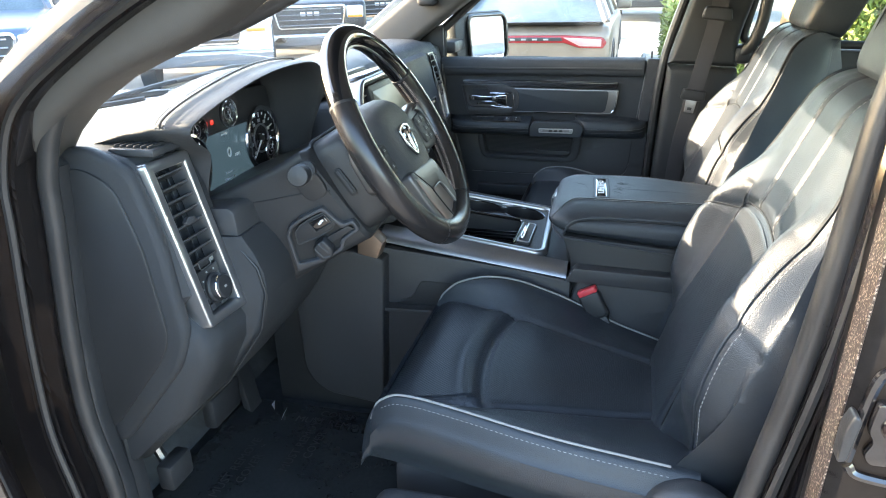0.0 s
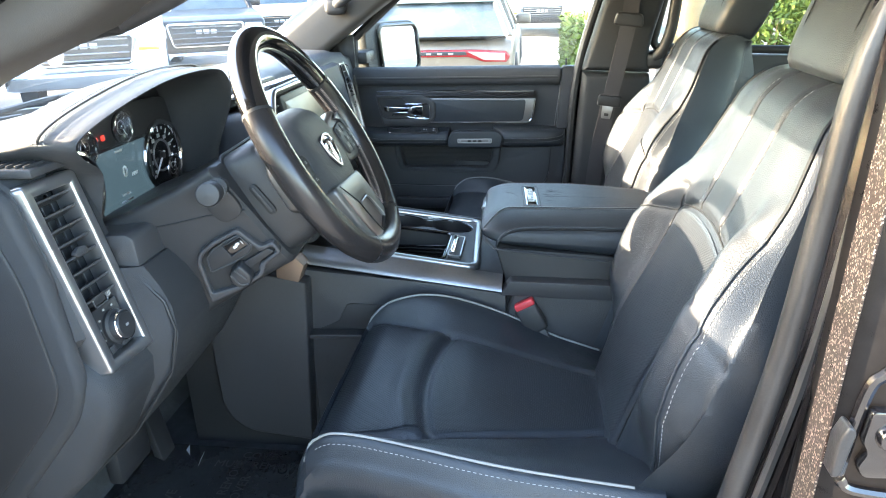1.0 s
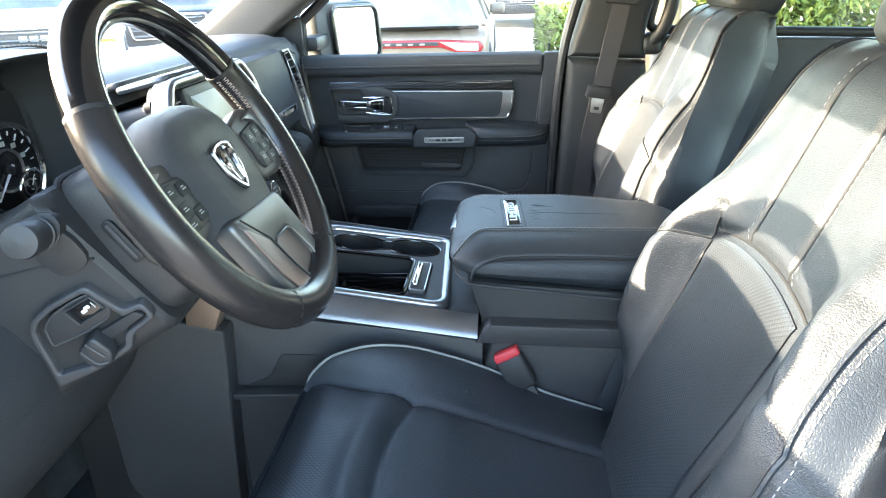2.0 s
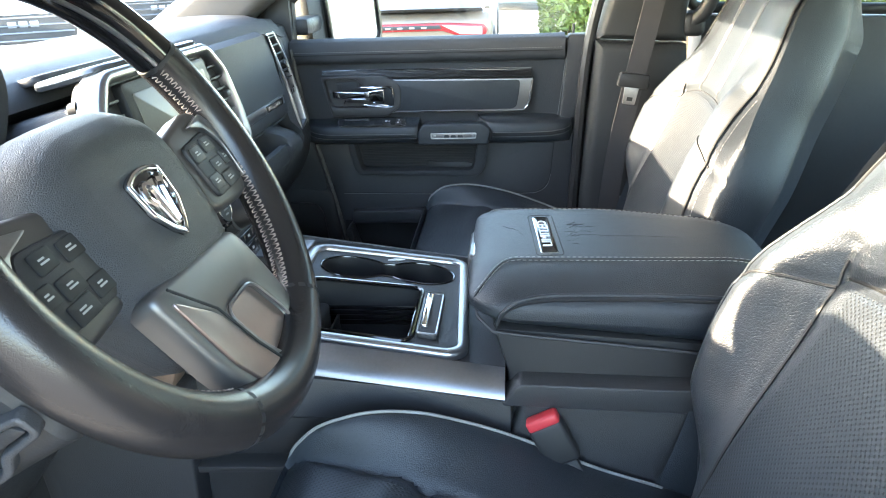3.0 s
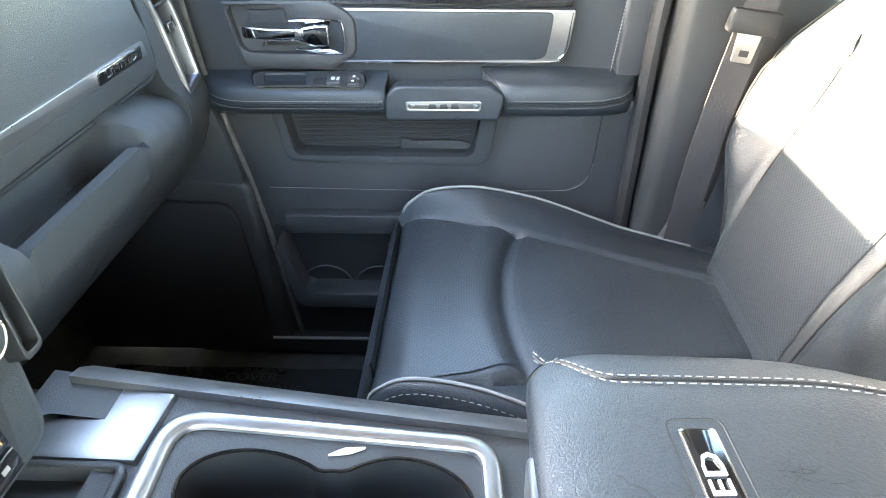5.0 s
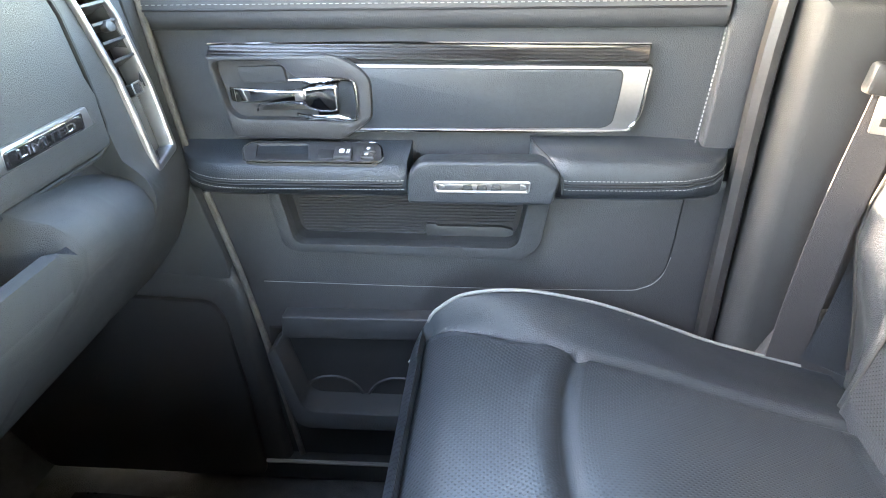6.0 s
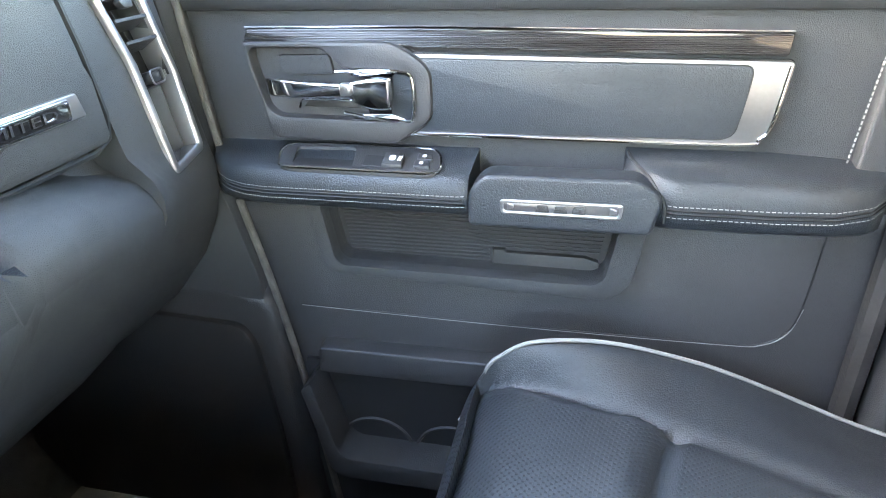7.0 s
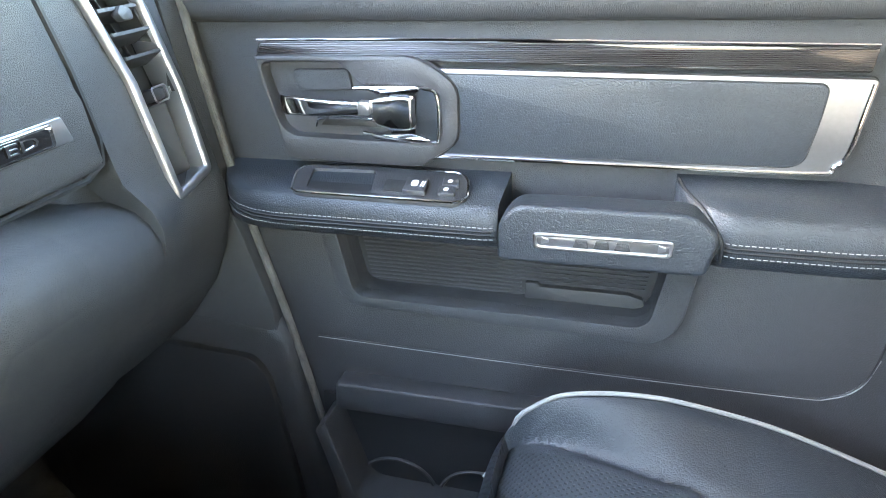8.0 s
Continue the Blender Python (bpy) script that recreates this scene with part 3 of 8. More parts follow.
grip = part("grab_handle", tube(cat([(0.668, 0.715, 1.375), (0.690, 0.705, 1.400), (0.706, 0.70, 1.45), (0.712, 0.70, 1.50), (0.716, 0.70, 1.56), (0.715, 0.71, 1.62)], 5), 0.0165, 10), DARK, pp, "dark rear assist handle")
part("grip_base", box(0.645, 0.695, 0.70, 0.78, 1.345, 1.395, 0.014, 3), DARK, grip)
part("lower_trim", slab([(0.43, 0.62), (0.455, 1.10), (0.470, 1.340), (0.66, 1.330), (0.70, 1.0), (0.70, 0.62)], "y", 0.695, 0.80, 0.024, 4), PILLAR, pp)
part("door_seal", tube(cat([(0.425, 0.735, 0.66), (0.435, 0.735, 1.0), (0.455, 0.74, 1.33), (0.51, 0.74, 1.55), (0.555, 0.74, 1.68)], 6), 0.012, 8), RUBBER, pp)
part("sill_plate", box(-0.30, 0.45, 0.724, 0.80, 0.655, 0.698, 0.012), DARK, pp)
part("sill_trim", tube([(-0.297, 0.7235, 0.694), (0.20, 0.7235, 0.697)], 0.0030, 6), PIPING, pp, "pale sill edge trim")

# neighbouring front fender wall on the passenger side footwell: kick panel
kick = thing("kick_panel", (-0.3, 0.74, 0.66), "black plastic kick panel beside the passenger footwell", "kick panel")
part("panel", slab([(-0.56, 0.66), (-0.118, 0.66), (-0.130, 0.776), (-0.149, 0.93), (-0.152, 0.985), (-0.165, 1.008), (-0.21, 1.013), (-0.56, 1.03)], "y", 0.725, 0.79, 0.016, 3), PLASTIC, kick)
part("recess", slab(rpoly([(-0.50, 0.67), (-0.158, 0.67), (-0.166, 0.82), (-0.180, 0.945), (-0.195, 0.968), (-0.50, 0.982)], 0.02), "y", 0.716, 0.728, 0.004), DARK, kick)
lkick = thing("kick_panel", (-0.4, -0.74, 0.66), "black plastic kick panel beside the driver footwell", "kick panel")
part("panel", slab([(-0.58, 0.66), (-0.34, 0.66), (-0.345, 1.0), (-0.58, 1.0)], "y", -0.735, -0.70, 0.01), DARK, lkick)

# ---- seats ----
def seat(s, label, dx=0.0):
    """A leather bucket seat; s is the side: -1 driver, 1 passenger. w runs outwards from its middle."""
    yc = -0.43 if s < 0 else 0.442
    ob = thing("car_seat", (0.3 + dx, yc, FLOOR), label, "car seat", "front seats")
    crest_in = [(-0.03, 0.97), (0.0, 0.995), (0.06, 1.034), (0.12, 1.050), (0.18, 1.043), (0.26, 1.012), (0.38, 0.955), (0.55, 0.90)]
    crest_out = [(-0.03, 0.98), (0.0, 1.0), (0.04, 1.024), (0.10, 1.031), (0.20, 1.027), (0.30, 1.018), (0.40, 1.006), (0.55, 0.99)]
    if s > 0:
        crest_in = crest_out = [(-0.03, 0.985), (0.0, 1.002), (0.02, 1.018), (0.05, 1.032), (0.09, 1.039), (0.14, 1.036), (0.22, 1.012), (0.34, 0.960), (0.55, 0.90)]

    def crest(x, w):
        T = crest_out if w > 0 else crest_in
        for (a, za), (c, zc) in zip(T[:-1], T[1:]):
            if x <= c:
                return za + (zc - za) * (x - a) / (c - a)
        return T[-1][1]

    def hw(x):
        return 0.208 + 0.050 * sm(-0.02, 0.34, x)

    def top(x, w):
        q = w / hw(x)
        z = 0.998 - 0.030 * sm(0.15, 0.48, x) + 0.006 * math.exp(-((x - 0.10) / 0.06) ** 2)
        ws = max(0.05, 0.200 - 0.27 * x)
        top_w = 0.90 * hw(x)
        zcr = sum(crest(x + (k - 3) * 0.012, w) * g for k, g in enumerate((0.05, 0.11, 0.20, 0.28, 0.20, 0.11, 0.05)))
        z += (zcr - z) * sm(ws - 0.004, top_w, abs(w))
        z -= 0.006 * math.exp(-((abs(w) - ws) / 0.007) ** 2) * sm(0.03, 0.08, x)
        xs = 0.168 + 1.1 * w * w
        if abs(w) < ws:
            z -= 0.007 * math.exp(-((x - xs) / 0.009) ** 2) - 0.007 * math.exp(-((x - xs + 0.03) / 0.022) ** 2)
        z -= 0.035 * sm(0.90, 1.0, abs(q)) ** 1.6
        xf = 0.072
        if x < xf:
            k = (xf - x) / 0.0665
            z -= 0.075 * (1 - math.sqrt(max(0, 1 - k * k)))
        return z
    nx, nw = 110, 140
    rings = []
    for i in range(nx + 1):
        x = 0.006 + 0.494 * (i / nx) ** 1.15
        h = hw(x)
        r = []
        for k in range(6):
            t = k / 6
            r.append((x, yc - s * (h - 0.028 + 0.028 * sm(0, 0.7, t)), 0.895 + (top(x, h) - 0.895) * t))
        for j in range(nw + 1):
            w = h * (-1 + 2 * j / nw)
            r.append((x, yc + s * w * 1.0, top(x, w)))
        r2 = [(p[0], 2 * yc - p[1], p[2]) for p in reversed(r[:6])]
        # inner side first, so mirror the flank
        rings.append([(p[0], p[1], p[2]) for p in r] + r2)
    b = loft(rings)
    cushion = part("seat_cushion", b, LEATHER, ob, angle=50)
    # perforated centre insert: a thin skin just above the cushion
    def ins(u, v):
        x = 0.18 + 0.25 * u
        w = (-1 + 2 * v) * (0.187 - 0.27 * x)
        x += 1.1 * w * w * (1 - u)
        return (x, yc + s * w, top(x, w) + 0.0016)
    part("perforated_insert", sheet(ins, 50, 70, uv=(62, 66)), PERF, cushion)
    front = sheet(lambda u, v: (lambda x: (lambda w: (x, yc + s * w, top(x, w) + 0.0016))((-1 + 2 * v) * (0.182 - 0.27 * x)))(0.010 + (0.150 + 1.1 * ((-1 + 2 * v) * 0.14) ** 2) * u ** 1.2), 50, 60, uv=(40, 76))
    part("front_panel", front, PERF, cushion)
    for side in (-1, 1):
        line = []
        for i in range(41):
            x = 0.022 + 0.44 * i / 40
            w = side * hw(x) * 0.905
            line.append((x, yc + s * w, top(x, w) + 0.002))
        hook = [(0.0085, yc + s * side * hw(0) * 0.84, top(0.0085, hw(0) * 0.84) + 0.001)]
        part("piping", tube(cat(hook + line, 2), 0.0019, 7), PIPING, cushion, "pale grey piping")
        stl = [(p[0], p[1] + s * side * 0.010, p[2] - 0.010) for p in line[2:]]
        part("stitching", dashes(stl, 0.004, 0.0035, 0.0005), THREAD, cushion)
    # plastic side shield and track
    part("side_shield", slab(rpoly([(0.02, 0.80), (0.05, 0.895), (0.40, 0.90), (0.44, 0.985), (0.50, 1.00), (0.58, 0.94), (0.60, 0.80)], 0.03), "y", min(yc + s * 0.235, yc + s * 0.275), max(yc + s * 0.235, yc + s * 0.275), 0.012, 3), PLASTIC, ob)
    part("inner_shield", slab(rpoly([(0.05, 0.80), (0.06, 0.885), (0.52, 0.90), (0.55, 0.80)], 0.03), "y", min(yc - s * 0.21, yc - s * 0.235), max(yc - s * 0.21, yc - s * 0.235), 0.008), PLASTIC, ob)
    part("seat_base", box(0.05, 0.52, yc - 0.19, yc + 0.19, 0.70, 0.90, 0.02), DARK, ob)
    for side in (-1, 1):
        part("seat_rail", box(-0.02, 0.55, yc + side * 0.17 - 0.02, yc + side * 0.17 + 0.02, FLOOR, 0.71, 0.006), DARK, ob)
    sw = part("seat_switch", box(0.12, 0.20, min(yc + s * 0.272, yc + s * 0.284), max(yc + s * 0.272, yc + s * 0.284), 0.85, 0.868, 0.004), DARK, ob)

    # backrest: stations up the reclined spine
    ang = math.atan(0.41)
    nrm = Vector((-math.cos(ang), 0, math.sin(ang)))
    up = Vector((math.sin(ang), 0, math.cos(ang)))
    base = Vector((0.440, yc, 0.955))
    HT = 0.575

    def bw(h):
        return 0.215 + 0.048 * sm(0.0, 0.18, h) - 0.045 * sm(0.24, 0.40, h) - 0.050 * sm(0.38, 0.58, h)

    def lift(h, w):
        q = abs(w) / bw(h)
        # the bolsters swell forward halfway up
        T = [(0.0, -0.060), (0.087, -0.026), (0.15, 0.0035), (0.19, 0.013), (0.224, 0.018), (0.265, 0.020), (0.303, 0.016), (0.341, 0.006), (0.385, -0.009), (0.43, -0.012), (0.60, -0.012)]
        n = 0.0
        for (ha, na), (hb_, nb) in zip(T[:-1], T[1:]):
            if ha <= h <= hb_:
                n = na + (nb - na) * (h - ha) / (hb_ - ha)
        d = (n + 0.006) * sm(0.50, 0.80, q) + 0.020 * math.exp(-((q - 0.72) / 0.12) ** 2) * sm(0.06, 0.16, h) * sm(0.45, 0.36, h)
        d += 0.012 * math.exp(-((h - 0.13) / 0.10) ** 2) * (1 - q * q)
        seam = 0.115 + 0.02 * sm(0.0, 0.3, h)
        if h < 0.36:
            d -= 0.006 * math.exp(-((abs(w) - seam) / 0.007) ** 2)
        hs = 0.345 - 1.1 * w * w
        if abs(w) < seam:
            d -= 0.006 * math.exp(-((h - hs) / 0.007) ** 2)
        d -= 0.004 * math.exp(-((abs(w) - 0.052) / 0.006) ** 2) * sm(0.34, 0.37, h)
        # shoulder fold running down to the side
        hb = 0.315 - 0.5 * (abs(w) - seam)
        if abs(w) >= seam:
            d -= 0.0035 * math.exp(-((h - hb) / 0.008) ** 2)
        return d
    rings = []
    nh = 130
    for i in range(nh + 1):
        h = HT * i / nh
        W = bw(h)
        e = sm(0.50, HT, h)
        roll = 0.06 * (1 - math.sqrt(max(0.0, 1 - (max(0, h - 0.505) / 0.0705) ** 2)))
        r = []
        for j in range(131):
            w = W * (-1 + 2 * j / 130)
            edge = 0.030 * sm(0.86, 1.0, abs(w) / W) ** 1.5
            p = base + up * h + nrm * (lift(h, w) - edge - roll)
            r.append((p.x, p.y + s * w, p.z))
        th = 0.135 - 0.03 * e
        for k in range(1, 16):
            a = math.pi * k / 32
            p = base + up * h - nrm * (0.0 + (th - roll) * math.sin(a) * 0.75 + roll)
            r.append((p.x, p.y + s * (W * (1.0 + 0.02 * math.sin(2 * a)) - 0.02 * (1 - math.cos(a))), p.z))
        p = base + up * h - nrm * (th - 0.2 * roll)
        for q in (0.8, 0.4, -0.4, -0.8):
            r.append((p.x, p.y + s * W * q, p.z))
        for k in range(15, 0, -1):
            a = math.pi * k / 32
            p = base + up * h - nrm * (0.0 + (th - roll) * math.sin(a) * 0.75 + roll)
            r.append((p.x, p.y - s * (W * (1.0 + 0.02 * math.sin(2 * a)) - 0.02 * (1 - math.cos(a))), p.z))
        rings.append(r)
    back = part("backrest", loft(rings), LEATHER, ob, angle=60)

    def onback(h, w, off=0.0):
        W = bw(h)
        edge = 0.030 * sm(0.86, 1.0, abs(w) / W) ** 1.5
        roll = 0.06 * (1 - math.sqrt(max(0.0, 1 - (max(0, h - 0.505) / 0.0705) ** 2)))
        p = base + up * h + nrm * (lift(h, w) - edge - roll + off)
        return (p.x, p.y + s * w, p.z)

    def perf(u, v):
        w = (-1 + 2 * v) * 0.108
        h = 0.03 + u * (0.337 - 1.1 * w * w - 0.03)
        return onback(h, w, 0.0016)
    part("perforated_insert", sheet(perf, 80, 60, uv=(76, 53)), PERF, back)
    for side in (-1, 1):
        qp = 0.875 if side > 0 else 0.90
        line = [onback(0.02 + 0.37 * i / 40, side * bw(0.02 + 0.37 * i / 40) * qp, 0.001) for i in range(41)]
        part("piping", tube(line, 0.0026, 6), LEATHER if s < 0 else SEAMSHADE, back)
        part("stitching", dashes([onback(0.02 + 0.36 * i / 50, side * bw(0.02 + 0.36 * i / 50) * (qp + 0.03), 0.0006) for i in range(51)], 0.004, 0.0035, 0.0006), THREAD, back)
        q_edge = qp
        line = [onback(0.385 + 0.165 * i / 30, side * bw(0.385 + 0.165 * i / 30) * q_edge, 0.001) for i in range(31)]
        part("piping", tube(line, 0.0025, 6), SEAMSHADE, back)
        part("seam", tube([onback(h, side * (0.115 + 0.02 * sm(0.0, 0.3, h)), 0.001) for h in [0.03 + 0.31 * i / 30 for i in range(31)]], 0.0016, 5), SEAMSHADE, back)
        part("seam", tube([onback(h, side * 0.052, 0.0008) for h in [0.345 + 0.20 * i / 24 for i in range(25)]], 0.0013, 5), SEAMSHADE, back)
        part("stitching", dashes([onback(h, side * 0.060, 0.0004) for h in [0.345 + 0.20 * i / 30 for i in range(31)]], 0.004, 0.0035, 0.0005), THREAD, back)
        part("seam", tube([onback(0.315 - 0.5 * (w - 0.133), side * w, 0.001) for w in [0.133 + 0.105 * i / 16 for i in range(17)] if w < bw(0.3) * (0.64 if s < 0 and side > 0 else 0.96)], 0.0016, 5), SEAMSHADE, back)
    part("seam", tube([onback(0.345 - 1.1 * w * w, w, 0.001) for w in [-0.13 + 0.26 * i / 30 for i in range(31)]], 0.0016, 5), SEAMSHADE, back)
    # headrest on two posts
    hc = base + up * 0.676 + nrm * -0.062
    rings = []
    for i in range(15):
        a = -math.pi / 2 + math.pi * i / 14
        hh, k = 0.112 * math.sin(a), math.cos(a) ** 0.15 if math.cos(a) > 1e-6 else 0.02
        ring = []
        for j in range(32):
            t = 2 * math.pi * j / 32
            cx, cy = math.cos(t), math.sin(t)
            ex, ey = math.copysign(abs(cx) ** 0.3, cx), math.copysign(abs(cy) ** 0.3, cy)
            p = hc + up * hh + nrm * (ex * 0.052 * k)
            ring.append((p.x, p.y + ey * 0.122 * (0.85 + 0.15 * k) * k, p.z))
        rings.append(ring)
    hr = part("headrest", loft(rings), LEATHER, ob, angle=60)
    for w in (-0.062, 0.062):
        a = base + up * 0.52 - nrm * 0.055
        c = base + up * 0.66 - nrm * 0.058
        part("headrest_post", tube([(a.x, a.y + w, a.z), (c.x, c.y + w, c.z)], 0.0065, 10), CHROME, ob)
        part("seam", tube([(hc + up * (0.095 * math.cos(t) * 0.9) + nrm * (0.0 + 0.0535 * (abs(math.sin(t)) ** 0.3))) + Vector((0, s * w * 1.25, 0)) for t in [0.35 + 2.4 * i / 16 for i in range(17)]], 0.0014, 5), SEAMSHADE, hr)
    for o in ob.children_recursive:
        o.data.transform(Matrix.Translation((dx, 0, 0)))
    return ob


seat(-1, "black leather driver seat with pale piping and perforated inserts")
seat(1, "black leather passenger seat with pale piping, set further back", 0.066)

# ---- steering wheel ----
WC = Vector((0.029, -0.424, 1.378))
wt, wy = radians(29.4), radians(3.6)
WN = Vector((math.cos(wt) * math.cos(wy), math.sin(wy) * math.cos(wt), math.sin(wt)))
WR = Vector((0, 0, 1)).cross(WN).normalized()
WU = WN.cross(WR)
# wheel's own frame: a to the driver's right, b up the wheel, c towards the driver
WM = Matrix(((WR.x, WU.x, WN.x, WC.x), (WR.y, WU.y, WN.y, WC.y), (WR.z, WU.z, WN.z, WC.z), (0, 0, 0, 1)))
wheel = thing("steering_wheel", WC, "black leather steering wheel with dark wood top and silver spokes", "steering wheel")


def wp(name, bm, material, parent=None, label="", angle=38):
    if name in ("airbag_cover", "hub_back", "emblem_plate", "emblem_inset", "emblem_bar"):
        bm.transform(Matrix.Translation((0, -0.008, -0.031)))
    elif name in ("side_spoke", "spoke_edge", "switch_pad", "button", "mark"):
        left = sum(v.co.x for v in bm.verts) < 0
        bm.transform(Matrix.Translation((-0.001 if left else 0.006, -0.022, -0.024 if left else -0.014)))
    bm.transform(WM)
    return part(name, bm, material, parent or wheel, label, angle)


def arc(a0, a1, R, n, c=0.0):
    return [(math.sin(radians(a0 + (a1 - a0) * i / n)) * R, math.cos(radians(a0 + (a1 - a0) * i / n)) * R, c) for i in range(n + 1)]


RW = 0.170
BROWNTHREAD = mat("brown_grey_thread", (0.34, 0.27, 0.23), 0.75, vary=0.2, vscale=60)
wp("wood_top", tube(arc(-62, 62, RW, 80), 0.0185, 28), GLOSSBLACK, None, "dark polished wood upper rim")
rim = wp("rim", tube(arc(62.5, 297.5, RW, 150), 0.0195, 32), WHEELSKIN, None, "black leather rim")
for a in (-150, -62, 62, 150):
    wp("rim_ring", tube(arc(a - 0.7, a + 0.7, RW, 2), 0.0199, 14), SEAMSHADE, rim)
# silver inlay along the inner face of the wooden arc
wp("inlay", tube(arc(-61, 61, RW - 0.0178, 40, 0.004), 0.0022, 6), SILVER, rim)
for side, a0, count in ((-1, 63.5, 9), (-1, 101, 26), (1, 63.5, 9), (1, 101, 26)):
    st = bmesh.new()
    for a in [a0 + 1.9 * i for i in range(count)]:
        p0, p1 = Vector(arc(a, a, RW - 0.0185, 1, -0.0070)[0]), Vector(arc(a + 1.5, a + 1.5, RW - 0.0190, 1, 0.0060)[0])
        q0, q1 = Vector(arc(a + 1.5, a + 1.5, RW - 0.0185, 1, -0.0070)[0]), Vector(arc(a, a, RW - 0.0190, 1, 0.0060)[0])
        for u, v in ((p0, p1), (q0, q1)):
            tube([(u.x * side, u.y, u.z), (v.x * side, v.y, v.z)], 0.0007, 4, bm=st)
    wp("stitching", st, BROWNTHREAD, rim)
# hub pad
pad_raw = [(-0.096, 0.030), (-0.080, 0.062), (-0.040, 0.078), (0.040, 0.078), (0.080, 0.062), (0.096, 0.030), (0.092, -0.040), (0.054, -0.108), (-0.054, -0.108), (-0.092, -0.040)]
hubb = loft([[(a, b, c) for a, b in rpoly(inset(pad_raw, d), 0.022, 5)] for d, c in ((0.004, -0.020), (0.0, -0.006), (0.002, 0.008), (0.007, 0.018), (0.015, 0.0265), (0.026, 0.032), (0.040, 0.0355))])
hub = wp("airbag_cover", hubb, SOFT, None, "grained black airbag cover", angle=60)
wp("hub_back", slab(rpoly([(-0.085, 0.060), (0.085, 0.060), (0.075, -0.06), (0.035, -0.10), (-0.035, -0.10), (-0.075, -0.06)], 0.02), "z", -0.045, -0.006, 0.01), PLASTIC)
shield = [(x * 0.88, z * 0.88 - 0.004) for x, z in [(-0.028, 0.024), (-0.012, 0.029), (0.0, 0.030), (0.012, 0.029), (0.028, 0.024), (0.025, -0.006), (0.012, -0.024), (0.0, -0.034), (-0.012, -0.024), (-0.025, -0.006)]]
emb = wp("emblem_plate", slab(rpoly(shield, 0.004), "z", 0.034, 0.0378, 0.001), GLOSSBLACK, hub, "shield-shaped black and chrome emblem")
wp("emblem_bar", slab(rpoly([(-0.006, -0.024), (0.006, -0.024), (0.009, -0.006), (0.008, 0.012), (-0.008, 0.012), (-0.009, -0.006)], 0.004), "z", 0.037, 0.0405, 0.0015), CHROME, emb)
wp("emblem_bar", band(shield, 0.004, 0.0045, "z", 0.036, 0.0395, 0.001), CHROME, emb)
for side in (-1, 1):
    wp("emblem_bar", tube(cat([(side * 0.003, -0.021, 0.0385), (side * 0.0055, -0.004, 0.040), (side * 0.008, 0.008, 0.041), (side * 0.013, 0.010, 0.040), (side * 0.015, 0.001, 0.039), (side * 0.011, -0.005, 0.039)], 5), 0.0033, 8), CHROME, emb)
PRINT = mat("pale_print", (0.36, 0.36, 0.35), 0.6)
# side spokes with switch pads, lower forked silver spoke
for side in (-1, 1):
    sp = wp("side_spoke", slab(rpoly([(side * 0.060, 0.044), (side * 0.130, 0.056), (side * 0.160, 0.036), (side * 0.162, -0.020), (side * 0.125, -0.032), (side * 0.062, -0.026)], 0.014), "z", -0.010, 0.014, 0.006, 3), mat("warm_grey_spoke", (0.10, 0.092, 0.086), 0.40, metal=0.6, vary=0.06) if side < 0 else bpy.data.materials["warm_grey_spoke"], None, "satin grey side spoke")
    wp("spoke_edge", slab(rpoly([(side * 0.104, 0.041), (side * 0.136, 0.047), (side * 0.152, 0.026), (side * 0.149, -0.014), (side * 0.138, -0.020), (side * 0.141, 0.016), (side * 0.128, 0.034)], 0.005), "z", 0.012, 0.0185, 0.002), BRUSHED, sp, "silver spoke edging")
    pd = wp("switch_pad", slab(rpoly([(side * 0.074, 0.030), (side * 0.126, 0.034), (side * 0.139, 0.014), (side * 0.136, -0.018), (side * 0.078, -0.018)], 0.007), "z", 0.012, 0.0178, 0.002), DARK, sp)
    for i, (bx, by, bw_) in enumerate(((0.0875, 0.020, 0.0095), (0.112, 0.0225, 0.0095), (0.0875, -0.0065, 0.0095), (0.1275, 0.006, 0.007), (0.1075, 0.0035, 0.0105), (0.1125, -0.011, 0.012))):
        # Left buttons get a near-black copy, so their shade is painted in.
        bt = wp("button", slab(rect(side * bx - bw_, by - 0.0068, side * bx + bw_, by + 0.0068, 0.002), "z", 0.0172, 0.0190, 0.0008), DARK if side > 0 else SEAMSHADE, pd)
        for k in range(2):
            wp("mark", slab(rect(side * bx - bw_ * 0.42, by - 0.0016 + 0.0024 * k, side * bx + bw_ * (0.4 - 0.25 * k), by - 0.0004 + 0.0024 * k), "z", 0.0190, 0.0193), PRINT, bt)
SPOKEGREY = mat("satin_grey_spoke", (0.15, 0.146, 0.14), 0.42, metal=0.7, vary=0.06, rvary=0.03)
SPOKEBRONZE = mat("dark_bronze_spoke", (0.26, 0.205, 0.19), 0.30, metal=0.85, vary=0.08, rvary=0.04)
sc_raw = [(-0.024, -0.097), (0.030, -0.099), (0.049, -0.142), (0.044, -0.160), (0.004, -0.160), (-0.014, -0.130)]
body_raw = [(-0.082, -0.050), (0.060, -0.060), (0.068, -0.090), (0.074, -0.135), (0.064, -0.171), (-0.046, -0.171), (-0.066, -0.125)]
sc_loop, body_loop = rpoly(sc_raw, [0.014, 0.012, 0.012, 0.012, 0.014, 0.012], 5), rpoly(body_raw, 0.014, 5)
low_sp = wp("lower_spoke", pierced(body_loop, sc_loop, AX["z"], 0.006, -0.016, 0.006, deep=-0.012), SPOKEGREY, None, "satin grey lower spoke", angle=60)
c0 = Vector((0.014, -0.130))
